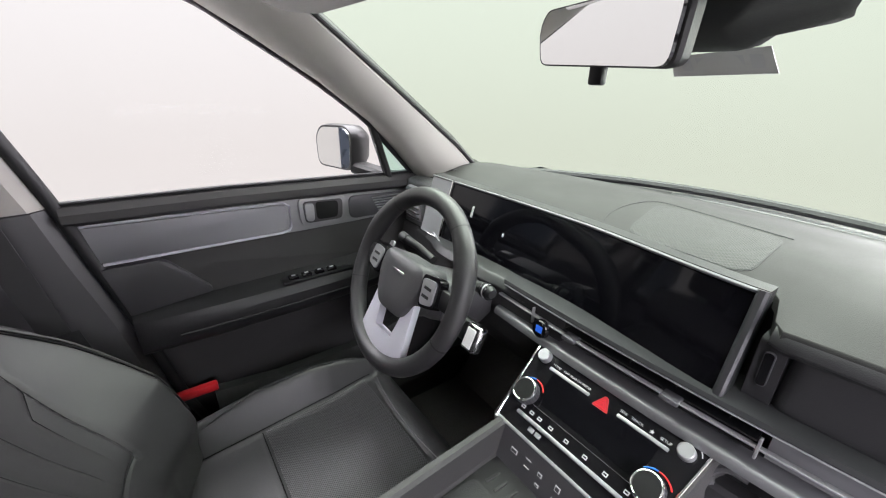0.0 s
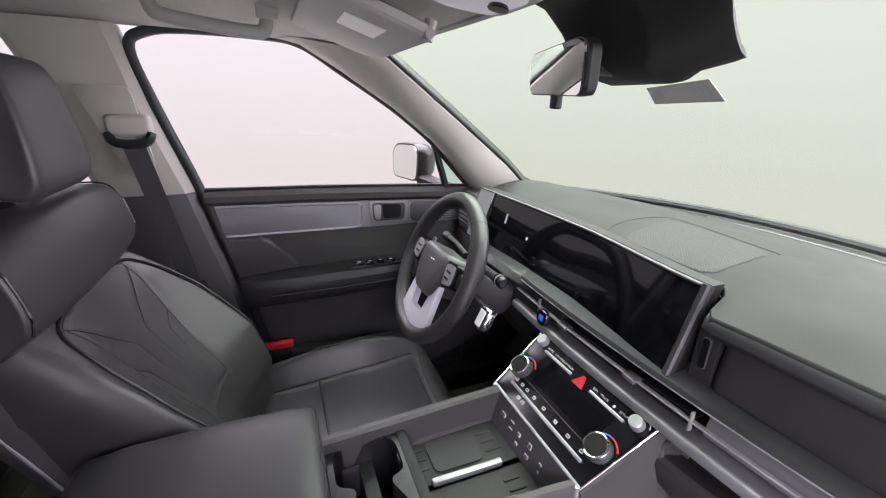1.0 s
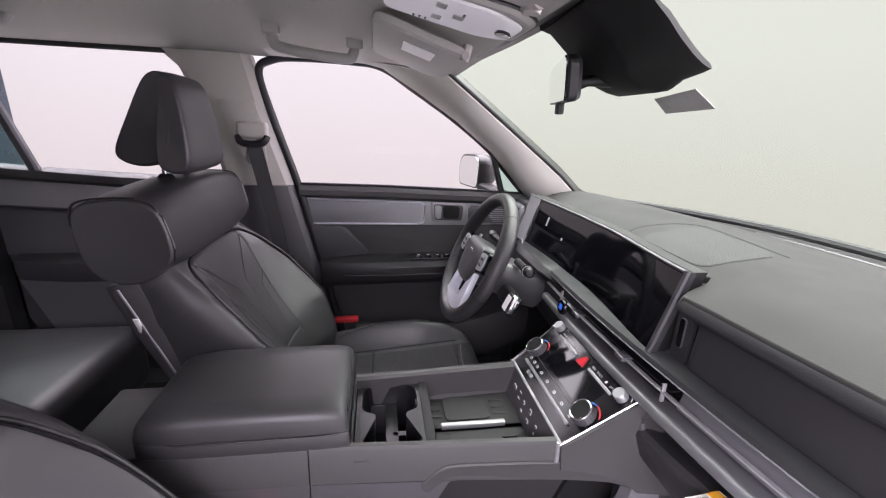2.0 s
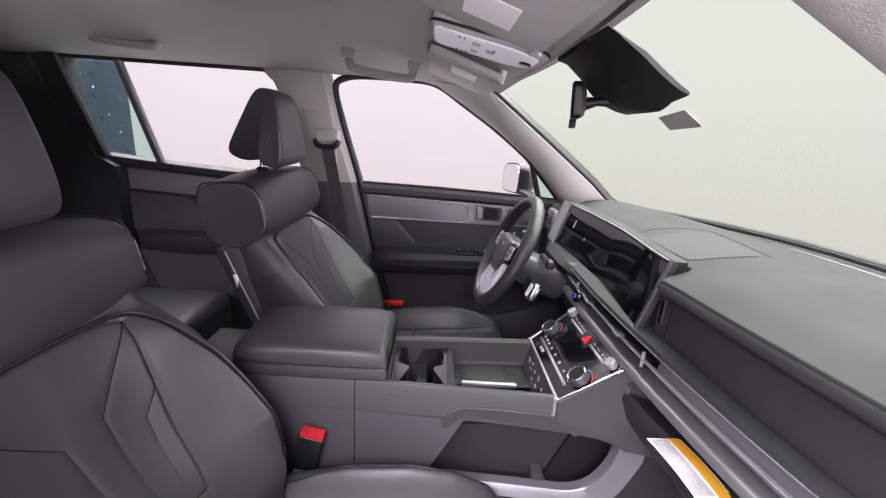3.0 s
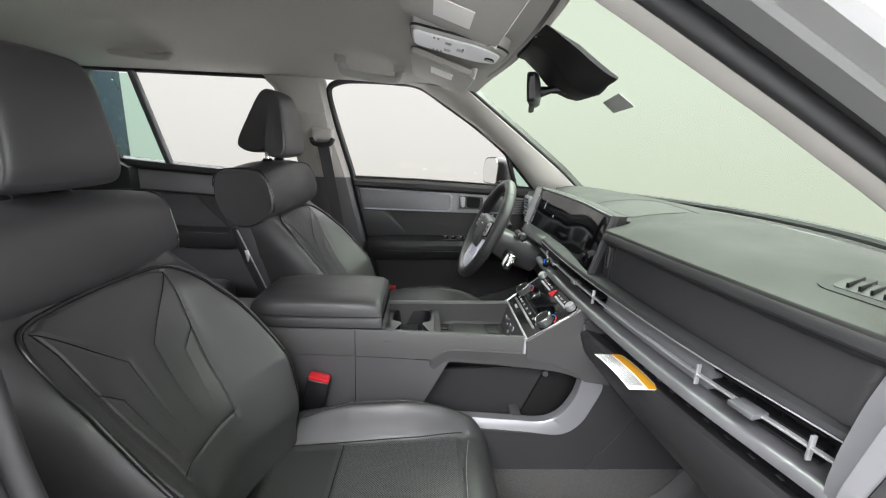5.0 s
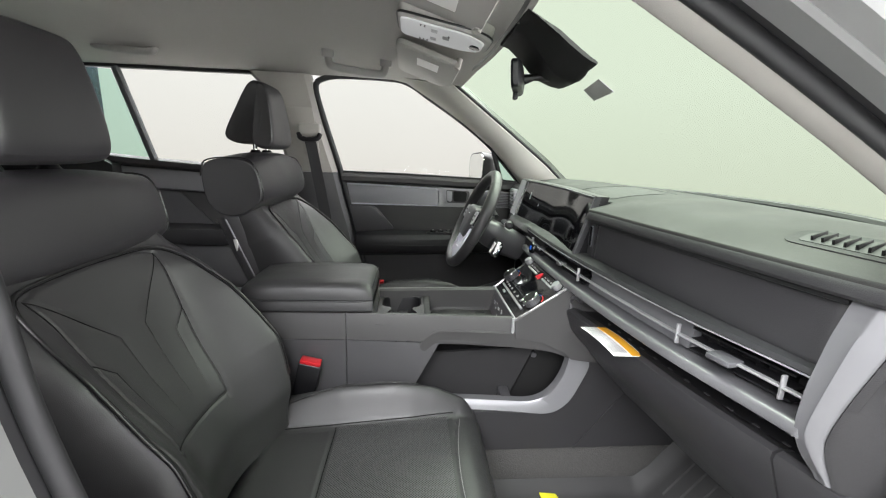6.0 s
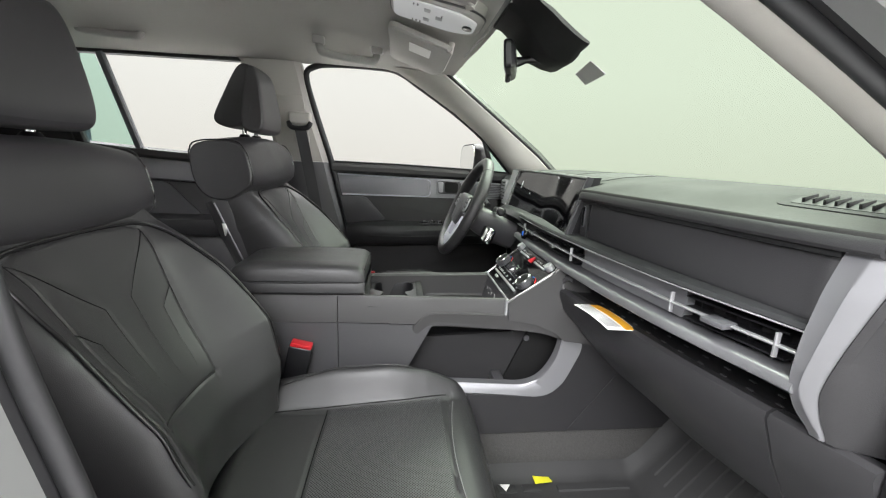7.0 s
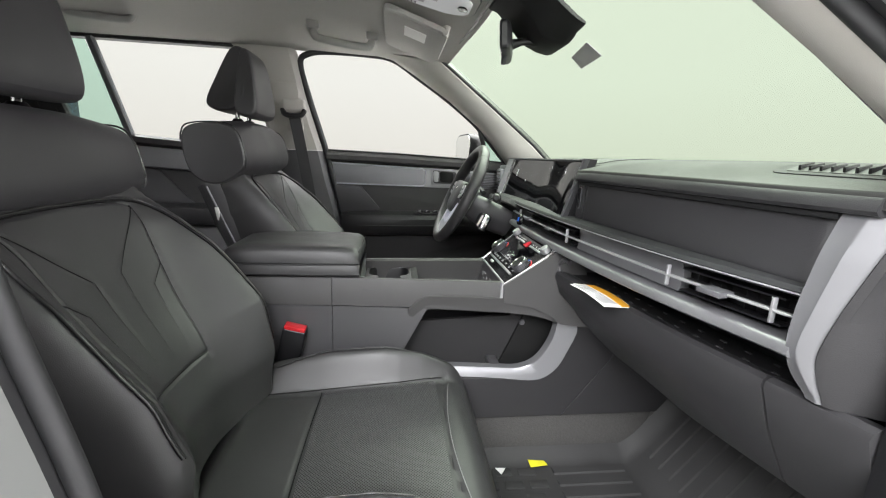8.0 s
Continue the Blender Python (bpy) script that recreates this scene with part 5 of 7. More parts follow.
# ---- centre console ----
def console():
    d = thing("center_console", "charcoal centre console with tray, cup holders and side pocket", "console", at=(0, -0.4, 0.36))
    off = Matrix.Translation((0, 0.4, -0.36))

    def p(name, bm, m, label="", parent=None, uv=False):
        bmesh.ops.transform(bm, matrix=off, verts=bm.verts)
        return part(name, bm, m, parent or d, label, uv)

    hw = lambda y: interp(y, [-0.95, -0.55, -0.11, 0.05], [0.100, 0.108, 0.136, 0.150])
    ys = [-0.95 + 0.85 * i / 24 for i in range(25)]
    for s in (-1, 1):
        # upper side band, with thickness; the rear piece is split off by a seam
        for a, b in ((-0.95, -0.5515), (-0.5485, -0.100)):
            yy = [a + (b - a) * i / 12 for i in range(13)]
            bm = bmesh.new()
            loft(bm, [[(s * (hw(y) - 0.020), y, 0.868), (s * (hw(y) - 0.014), y, 0.8735), (s * (hw(y) - 0.004), y, 0.8735), (s * hw(y), y, 0.867), (s * (hw(y) + 0.003), y, 0.800), (s * (hw(y) - 0.018), y, 0.800)] for y in yy])
            p("side_band", bm, DASH_SOFT, "soft charcoal upper side")
        # lower side, behind the seam
        bm = bmesh.new()
        loft(bm, [[(s * (hw(y) - 0.020), y, 0.798), (s * (hw(y) + 0.001), y, 0.798), (s * (hw(y) + 0.002), y, 0.46), (s * (hw(y) - 0.02), y, 0.46)] for y in (-0.95, -0.8, -0.5515)])
        p("lower_side", bm, PLASTIC, "charcoal lower side")
        bm = bmesh.new()
        prism(bm, [(-0.5485, 0.798), (-0.5485, 0.46), (-0.42, 0.46), (-0.385, 0.632), (-0.336, 0.729), (-0.302, 0.796)], s * -0.020, s * 0.002, f=lambda x, y, z: (x + s * hw(y), y, z))
        p("lower_side", bm, PLASTIC, "charcoal lower side")
        # flap arch above the pocket, its upper edge a raised lip
        bm = bmesh.new()
        arch = spline([(-0.357, 0.778), (-0.354, 0.788), (-0.350, 0.797), (-0.320, 0.826), (-0.281, 0.8345), (-0.145, 0.8345), (-0.032, 0.828), (0.011, 0.809), (0.049, 0.769)], 6)
        under = spline([(-0.338, 0.726), (-0.326, 0.750), (-0.312, 0.779), (-0.298, 0.794), (-0.260, 0.795), (-0.145, 0.792), (-0.050, 0.788), (0.005, 0.780), (0.045, 0.766)], 6)
        rings = []
        for i, (q, r) in enumerate(zip(arch, under)):
            x, k = hw(q[0]), smooth(0, 16, i)
            rings.append([(s * (x - 0.01), q[0], q[1]), (s * (x + 0.0008 + 0.003 * k), q[0], q[1]), (s * (x + 0.0012 + 0.0055 * k), q[0] * 0.93 + r[0] * 0.07, q[1] * 0.93 + r[1] * 0.07), (s * (x + 0.0016 + 0.004 * k), q[0] * 0.75 + r[0] * 0.25, q[1] * 0.75 + r[1] * 0.25), (s * (x + 0.0024), r[0], r[1]), (s * (x - 0.022), r[0], r[1])])
        loft(bm, rings)
        p("pocket_arch", bm, DASH_SOFT, "padded arch over the side pocket")
        # silver-grey swoosh under the pocket
        bm = bmesh.new()
        line = spline([(-0.42, 0.632), (-0.21, 0.629), (-0.10, 0.627), (-0.048, 0.628), (-0.010, 0.642), (0.017, 0.669), (0.038, 0.710), (0.047, 0.744), (0.050, 0.768)], 6)
        low = spline([(-0.42, 0.604), (-0.21, 0.604), (-0.09, 0.600), (-0.016, 0.596), (0.028, 0.607), (0.062, 0.640), (0.085, 0.690), (0.103, 0.738), (0.102, 0.762)], 6)
        rings = []
        for q, r in zip(line, low):
            x = hw(min(0.05, q[0])) + 0.004
            rings.append([(s * (x - 0.03), q[0], q[1]), (s * (x - 0.006), q[0], q[1]), (s * (x - 0.003), q[0], q[1] - 0.003), (s * (x + 0.003), 0.4 * q[0] + 0.6 * r[0], 0.4 * q[1] + 0.6 * r[1]), (s * (x + 0.007), r[0], r[1]), (s * (x - 0.03), r[0], r[1])])
        loft(bm, rings)
        p("pocket_trim", bm, BANDGREY, "silver-grey curved pocket trim")
        # tunnel side below and ahead
        poly = [(q[0], q[1] + 0.001) for q in low] + [(0.30, 0.76), (0.42, 0.62), (0.42, 0.488), (-0.42, 0.482)]
        bm = bmesh.new()
        prism(bm, poly, s * 0.125, s * 0.152)
        ts = p("tunnel_side", bm, LIDSKIN, "charcoal tunnel side panel")
        bm = bmesh.new()
        slab(bm, 2, 40, lambda u, v: (s * (0.135 + 0.021 * smooth(0, 0.4, u) + 0.012 * u), -0.42 + 0.86 * v, 0.486 - 0.11 * u), (-s * 0.02, 0, 0))
        p("carpet_strip", bm, CARPET, "speckled charcoal carpet along the tunnel")
        bm = bmesh.new()
        tube(bm, [(s * 0.1535, 0.09, 0.486), (s * 0.1535, 0.215, 0.655), (s * 0.1535, 0.235, 0.70)], 0.0016, 6)
        p("panel_joint", bm, RUBBER, "", ts)
        # sloping cheek beside the climate panel
        bm = bmesh.new()
        poly = [(-0.105, 0.868), (0.035, 0.972), (0.08, 0.98), (0.16, 0.758), (0.050, 0.768), (0.025, 0.79), (-0.03, 0.812), (-0.10, 0.82)]
        prism(bm, poly, s * 0.128, s * 0.148, f=lambda x, y, z: (x + s * max(0, (y + 0.1)) * 0.12, y, z))
        p("cheek", bm, DASH_SOFT, "soft charcoal cheek")
        bm = bmesh.new()
        bar(bm, [(s * 0.1375, -0.106, 0.8735), (s * 0.1385, -0.107, 0.832)], 0.008, 0.006, up=(1, 0, 0))
        p("corner_clip", bm, SATIN, "satin silver corner piece")
    # pocket interior
    bm = boxed(-0.118, 0.118, -0.40, 0.10, 0.580, 0.600, 0.004)
    p("pocket_floor", bm, RUBBER, "black pocket floor")
    bm = boxed(-0.006, 0.006, -0.40, 0.10, 0.60, 0.80)
    p("pocket_wall", bm, PLASTIC_D, "pocket middle wall")
    bm = boxed(-0.118, 0.118, -0.415, -0.39, 0.58, 0.80)
    p("pocket_back", bm, PLASTIC_D)
    bm = boxed(-0.118, 0.118, 0.075, 0.11, 0.58, 0.80)
    p("pocket_front", bm, PLASTIC)
    bm = bmesh.new()
    prism(bm, [(-0.388, 0.730), (-0.06, 0.752), (-0.015, 0.785), (0.03, 0.785), (-0.07, 0.60), (-0.388, 0.60)], 0.050, 0.062)
    p("pocket_divider", bm, MATTE, "sloping pocket divider")
    bm = bmesh.new()
    prism(bm, [(0.0, 0.80), (0.07, 0.80), (0.07, 0.60), (-0.085, 0.60)], 0.060, 0.072)
    p("pocket_cheek", bm, PODBLACK, "dark front wall of the pocket")
    bm = boxed(0.05, 0.115, -0.12, -0.09, 0.60, 0.628, 0.004)
    p("pocket_step", bm, PLASTIC)
    bm = bmesh.new()
    cyl(bm, 0.0085, 0.0075, 0.006, Matrix.Translation((0.075, -0.024, 0.737)) @ pose(0, 0, 0, 0, 90, 0), 20, 0.001)
    sk = p("power_socket", bm, DARKSATIN, "small round power socket")
    bm = bmesh.new()
    cyl(bm, 0.0045, 0.0045, 0.002, Matrix.Translation((0.0785, -0.024, 0.737)) @ pose(0, 0, 0, 0, 90, 0), 16, 0.0005)
    p("socket_hole", bm, RUBBER, "", sk)
    # tray floor, usb face, divider
    bm = boxed(-0.115, 0.115, -0.345, -0.105, 0.788, 0.800, 0.003)
    tray = p("tray_floor", bm, MATRUB, "black rubber tray mat")
    bm = bmesh.new()
    prism(bm, [(-0.122, 0.80), (-0.104, 0.868), (-0.095, 0.868), (-0.095, 0.79)], -0.118, 0.118)
    usb = p("socket_face", bm, PLASTIC, "upright face with sockets")
    for x0, z0, w_, h_ in ((-0.082, 0.838, 0.020, 0.011), (-0.05, 0.845, 0.016, 0.002), (-0.05, 0.830, 0.016, 0.002), (-0.022, 0.838, 0.012, 0.010), (-0.022, 0.818, 0.012, 0.007), (0.014, 0.842, 0.014, 0.014), (0.014, 0.820, 0.016, 0.009), (0.052, 0.836, 0.010, 0.006), (0.052, 0.820, 0.006, 0.006)):
        yq = -0.122 + (z0 - 0.80) / 0.068 * 0.018 - 0.0012
        w_, h_ = w_ * 0.72, h_ * 0.72
        bm = boxed(x0 - w_ / 2, x0 + w_ / 2, -0.0006, 0.0006, -h_ / 2, h_ / 2, 0, 1, Matrix.Translation((0, yq, z0)) @ pose(0, 0, 0, -15))
        p("socket_symbol", bm, WHITEINK, "", usb)
        if h_ > 0.003:
            bm = boxed(x0 - w_ / 2 + 0.0016, x0 + w_ / 2 - 0.0016, -0.0012, 0.0002, -h_ / 2 + 0.0014, h_ / 2 - 0.0014, 0, 1, Matrix.Translation((0, yq, z0)) @ pose(0, 0, 0, -15))
            p("socket_symbol", bm, PLASTIC, "", usb)
    for x0, name in ((-0.060, "phone_pad"), (0.058, "phone_pad")):
        bm = bmesh.new()
        o = rounded([(x0 - 0.042, -0.285), (x0 + 0.036, -0.285), (x0 + 0.036, -0.185), (x0 - 0.042, -0.185)], 0.016)
        loft(bm, [[(x, y, z) for x, y in o] for z in (0.80, 0.804)])
        p(name, bm, MATRUB, "ribbed rubber phone pad", tray)
        for k in range(3):
            for ya in (-0.325, -0.175):
                bm = boxed(x0 - 0.028 + 0.022 * k, x0 - 0.022 + 0.022 * k, ya, ya + 0.032, 0.7995, 0.803, 0.001, 1)
                p("tray_rib", bm, MATRUB, "", tray)
    bm = boxed(-0.0105, 0.0025, -0.300, -0.160, 0.80, 0.812, 0.003, 2)
    p("tray_blade", bm, SATIN, "upright silver blade between the phone pads")
    # cup holder block
    bm = bmesh.new()
    o = rounded([(-0.116, -0.475), (0.116, -0.475), (0.116, -0.330), (-0.116, -0.330)], 0.006)
    i_ = rounded([(-0.098, -0.464), (-0.016, -0.464), (-0.006, -0.436), (0.012, -0.436), (0.022, -0.464), (0.102, -0.464), (0.102, -0.348), (0.022, -0.348), (0.012, -0.374), (-0.006, -0.374), (-0.016, -0.348), (-0.098, -0.348)], [0.034, 0.02, 0.01, 0.01, 0.02, 0.034, 0.034, 0.02, 0.01, 0.01, 0.02, 0.034])
    ring = lambda pts, z: [(x, y, z) for x, y in pts]
    loft(bm, [ring(i_, 0.72), ring(i_, 0.842), ring([(x * 1.02, y) for x, y in i_], 0.8475)], cap=False)
    f0 = [bm.verts.new((x, y, 0.722)) for x, y in i_]
    bm.faces.new(f0)
    p("cup_well", bm, PLASTIC_D, "deep twin cup holder")
    bm = bmesh.new()
    a = [bm.verts.new((x, y, 0.846)) for x, y in o]
    b = [bm.verts.new((x * 1.02, y, 0.8475)) for x, y in i_]
    bmesh.ops.bridge_loops(bm, edges=[bm.edges.new((a[j], a[(j + 1) % len(a)])) for j in range(len(a))] + [bm.edges.new((b[j], b[(j + 1) % len(b)])) for j in range(len(b))])
    p("cup_rim", bm, PLASTIC_D, "cup holder surround")
    for x in (-0.05, 0.065):
        bm = boxed(x - 0.012, x + 0.012, -0.352, -0.340, 0.80, 0.838, 0.003)
        p("cup_clip", bm, PLASTIC_D)
    bm = boxed(-0.118, 0.118, -0.342, -0.322, 0.79, 0.849, 0.004)
    p("tray_divider", bm, MATTE, "divider between tray and cup holders")
    # armrest box under the lid
    bm = boxed(-0.100, 0.100, -0.95, -0.478, 0.46, 0.876, 0.006)
    p("bin", bm, PLASTIC, "storage bin below the armrest")
    return d


console()


def armrest_lid():
    d = thing("armrest_lid", "padded black leather armrest lid on the console", "armrest", at=(0, -0.63, 0.88))
    bm = bmesh.new()
    hw_ = 0.116
    def sec(y, k, zt):
        half = [(hw_ * k, 0.0), (hw_ * k + 0.004, 0.004), (hw_ * k + 0.004, 0.026), (hw_ * k + 0.001, 0.030), (hw_ * k + 0.004, 0.034), (hw_ * k + 0.002, zt - 0.016), (hw_ * k - 0.005, zt - 0.006), (hw_ * k - 0.016, zt - 0.001), (hw_ * k - 0.05, zt)]
        return [(-x, y, z) for x, z in half] + [(x, y, z) for x, z in half[::-1]]
    loft(bm, [sec(-0.190, 0.86, 0.050), sec(-0.186, 0.91, 0.060), sec(-0.175, 0.95, 0.068), sec(-0.12, 0.985, 0.074), sec(0.0, 1.0, 0.077), sec(0.10, 1.0, 0.076), sec(0.132, 0.99, 0.073), sec(0.144, 0.975, 0.066), sec(0.150, 0.955, 0.054), sec(0.151, 0.94, 0.030)])
    pad = part("pad", bm, LEATHER, d, "soft black leather pad")
    bm = bmesh.new()
    tube(bm, [(hw_ * 0.83, -0.182, 0.028)] + [(hw_ + 0.0042, y, 0.030) for y in (-0.12, 0.0, 0.1)] + [(hw_ * 0.97 + 0.004, 0.136, 0.030)], 0.0018, 6)
    part("pad_seam", bm, RUBBER, pad)
    bm = bmesh.new()
    tube(bm, [(-hw_ + 0.010, 0.148, 0.060), (hw_ - 0.02, 0.148, 0.060)], 0.0014, 6)
    part("pad_seam", bm, RUBBER, pad)
    return d


armrest_lid()


# ---- front seats ----
SEAT_X = 0.405


def groove(dist, width=0.004):
    return math.exp(-(dist / width) ** 2)


def seg_dist(px, py, a, b):
    ax, ay = a
    bx, by = b
    dx, dy = bx - ax, by - ay
    t = max(0, min(1, ((px - ax) * dx + (py - ay) * dy) / (dx * dx + dy * dy)))
    return math.hypot(px - ax - t * dx, py - ay - t * dy)


def poly_dist(px, py, pts):
    return min(seg_dist(px, py, a, b) for a, b in zip(pts, pts[1:]))


def back_shape(u, v, s=1, lean=0.0, inner=1.0):
    """Front relief of the backrest: u across in metres, v up the back in metres (0 to 0.46)."""
    au = abs(u)
    p = interp(v, [0, 0.088, 0.20, 0.31, 0.42, 0.47], [0.088, 0.093, 0.112, 0.132, 0.150, 0.156])
    b = interp(v, [-0.09, 0, 0.065, 0.126, 0.195, 0.237, 0.285, 0.333, 0.362, 0.425, 0.47], [0.07, 0.10, 0.116, 0.124, 0.114, 0.106, 0.092, 0.070, 0.056, 0.018, 0.006])
    b *= 0.85 if u * s > 0 else inner
    w = interp(v, [0, 0.10, 0.22, 0.34, 0.42, 0.47], [0.225, 0.240, 0.252, 0.252, 0.240, 0.224])
    r = 0.045 if u * s > 0 or inner == 1.0 else 0.028
    c = w - r
    tt = min(1, max(0, (au - p) / (c - p)))
    dish = 0.022 * smooth(0.47, 0.36, v)
    h = dish * min(1, au / p) ** 2.5 + (b - dish) * (0.75 * tt + 0.25 * tt * tt * (3 - 2 * tt))
    if au > c:
        t = min(1, (au - c) / r)
        h -= (0.05 + b * 0.5) * (1 - math.sqrt(max(0, 1 - t * t)))
    h += 0.016 * math.exp(-((v - 0.10) / 0.09) ** 2) - lean * max(0, v)
    h += 0.008 * math.cos(min(1, au / 0.15) * math.pi / 2) * math.sin(math.pi * min(1, v / 0.46))
    lines = [
        [(0.092, 0.075), (0.112, 0.20), (0.132, 0.31), (0.150, 0.415), (0.120, 0.428), (0.0, 0.436)],
        [(0.0, 0.084), (0.094, 0.086)],
        [(0.150, 0.418), (0.034, 0.300), (0.022, 0.100)],
        [(0.128, 0.290), (0.088, 0.255), (0.060, 0.100)],
    ]
    g = [0.004, 0.004, 0.0045, 0.004]
    for k, pts in enumerate(lines):
        dd = poly_dist(au, v, pts)
        if k < 2 and dd < 0.02:
            h -= g[k] * groove(dd, 0.003)
        elif k >= 2 and dd < 0.03:
            fade = smooth(0.10, 0.27, v)
            h -= 0.0014 * groove(dd, 0.0035) * (0.05 + 0.95 * fade)
    h += 0.014 * math.exp(-((v - 0.005) / 0.045) ** 2)
    # facets between the pressed lines
    if au < p and v > 0.09:
        h += 0.001 * smooth(0.0, 0.02, 0.034 + 0.118 * smooth(0.30, 0.42, v) - au) * smooth(0.08, 0.2, v)
    return h


def cushion_shape(u, v):
    """Top relief of the seat cushion: u across, v from back (0) to front (0.53)."""
    au = abs(u)
    b = interp(v, [0, 0.10, 0.22, 0.36, 0.46, 0.54, 0.59], [0.045, 0.072, 0.096, 0.100, 0.082, 0.045, 0.0])
    w = 0.262
    h = interp(v, [0, 0.2, 0.4, 0.52, 0.59], [0.0, 0.004, 0.014, 0.016, 0.010])
    sx = interp(v, [0, 0.2, 0.4, 0.5, 0.59], [0.168, 0.180, 0.190, 0.205, 0.225])
    h += b * smooth(sx - 0.015, 0.250, au)
    r = 0.045
    if au > w - r:
        t = min(1, (au - (w - r)) / r)
        h -= (0.06 + b * 0.4) * (1 - math.sqrt(max(0, 1 - t * t)))
    if v > 0.53:
        t = min(1, (v - 0.53) / 0.06)
        h -= 0.075 * (1 - math.sqrt(max(0, 1 - t * t)))
    h += 0.008 * math.cos(min(1, au / 0.17) * math.pi / 2) * math.sin(math.pi * min(1, v / 0.5))
    h -= 0.050 * (1 - smooth(0.0, 0.075, v))
    h -= 0.004 * groove(au - sx, 0.003) * (1 - smooth(0.50, 0.53, v))
    if au < sx:
        h -= 0.005 * groove(v - 0.215, 0.0035)
        h -= 0.005 * groove(v - 0.500 - 0.02 * (au / sx) ** 2, 0.0035)
    return h


def relief(nu, nv, wf, length, shape, depth, pt, part_of=None):
    """A padded block whose front is a relief; pt maps (u, v, h) into the world."""
    bm = bmesh.new()
    rows = []
    for j in range(nv + 1):
        v = length * j / nv
        w = wf(v)
        rows.append([bm.verts.new(pt(-w + 2 * w * i / nu, v, shape(-w + 2 * w * i / nu, v))) for i in range(nu + 1)])
    for a, b in zip(rows, rows[1:]):
        for i in range(nu):
            bm.faces.new((a[i], a[i + 1], b[i + 1], b[i]))
    back = []
    for j in range(nv + 1):
        v = length * j / nv
        w = wf(v) * 0.96
        back.append([bm.verts.new(pt(-w, v, -depth)), bm.verts.new(pt(w, v, -depth))])
    for j in range(nv):
        bm.faces.new((back[j][0], back[j][1], back[j + 1][1], back[j + 1][0]))
        bm.faces.new((rows[j][0], rows[j + 1][0], back[j + 1][0], back[j][0]))
        bm.faces.new((rows[j][-1], rows[j + 1][-1], back[j + 1][1], back[j][1]))
    bm.faces.new([*rows[0], back[0][1], back[0][0]])
    bm.faces.new([*rows[-1], back[-1][1], back[-1][0]])
    return bm


def seat(s, lean=0.0, inner=1.0):
    """A front seat, s is the side of the door; its origin lies on the floor below the middle of the cushion."""
    d = thing("front_seat", "black leather front seat with pressed chevron lines and tall headrest", "car seat", "front seats", at=(s * SEAT_X, -0.5, 0.36))
    face = lambda u, v: back_shape(u, v, s, lean, inner)
    O = Vector((0, -0.5, 0.36))

    def p(name, bm, m, label="", parent=None, uv=False):
        bmesh.ops.transform(bm, matrix=Matrix.Translation(-O), verts=bm.verts)
        return part(name, bm, m, parent or d, label, uv, angle=60)

    up, nr = Vector((0, -0.381, 0.9246)), Vector((0, 0.9246, 0.381))
    base = Vector((0, -0.776, 0.680))
    bp = lambda u, v, h: base + Vector((u, 0, 0)) + up * v + nr * h
    wb = lambda v: interp(v, [0, 0.10, 0.22, 0.34, 0.42, 0.47], [0.225, 0.240, 0.252, 0.252, 0.240, 0.224])
    bm = relief(150, 150, lambda v: wb(v - 0.09), 0.552, lambda u, v: face(u, v - 0.09), 0.122, lambda u, v, h: bp(u, v - 0.09, h))
    p("backrest", bm, LEATHER, "backrest with deep side bolsters and stitched panels")
    # piping seam on the upper panel
    bm = bmesh.new()
    half = [(0.0, 0.437), (0.09, 0.435), (0.150, 0.428), (0.180, 0.408), (0.198, 0.36), (0.209, 0.28), (0.212, 0.18), (0.207, 0.09), (0.198, 0.03)]
    seam = spline([(-u, v, 0) for u, v in half[:0:-1]] + [(u, v, 0) for u, v in half], 6)
    tube(bm, [bp(q.x, q.y, face(q.x, q.y) + 0.0028) for q in seam], 0.0030, 8)
    p("piping", bm, PIPING)
    bm = bmesh.new()
    tube(bm, [bp(q.x * 0.978, q.y - 0.003, face(q.x * 0.978, q.y - 0.003) + 0.0012) for q in seam], 0.0019, 6)
    p("seam", bm, SEAM)
    # stitched panel lines, pressed into the face
    lines = [
        [(0.092, 0.075), (0.112, 0.20), (0.132, 0.31), (0.150, 0.415)],
        [(0.150, 0.415), (0.034, 0.300), (0.024, 0.130)],
        [(0.128, 0.290), (0.088, 0.255), (0.066, 0.120)],
    ]
    for k in (-1, 1):
        for ln in lines:
            bm = bmesh.new()
            pts = []
            for a, b in zip(ln, ln[1:]):
                pts += [(a[0] + (b[0] - a[0]) * i / 14, a[1] + (b[1] - a[1]) * i / 14) for i in range(14)]
            pts.append(ln[-1])
            n = len(pts)
            tube(bm, [bp(k * a, b, face(k * a, b) + 0.0004) for a, b in pts], [(0.0016 if ln is lines[0] else 0.0011) * min(1, 0.15 + 1.5 * ((i / n) if ln is lines[0] else max(0, 0.75 - i / n))) for i in range(n)], 5)
            p("seam", bm, SEAM)
    bm = bmesh.new()
    tube(bm, [bp(-0.094 + 0.188 * i / 30, 0.085, face(-0.094 + 0.188 * i / 30, 0.085) + 0.0004) for i in range(31)], 0.0014, 5)
    p("seam", bm, SEAM)
    # upper shoulder pad
    bm = bmesh.new()
    pf = [(-0.950, 1.080), (-0.930, 1.096), (-0.926, 1.125), (-0.938, 1.185), (-0.950, 1.222), (-0.972, 1.240), (-1.02, 1.243), (-1.075, 1.238), (-1.104, 1.222), (-1.112, 1.17), (-1.098, 1.06), (-1.01, 1.035)]
    rings = []
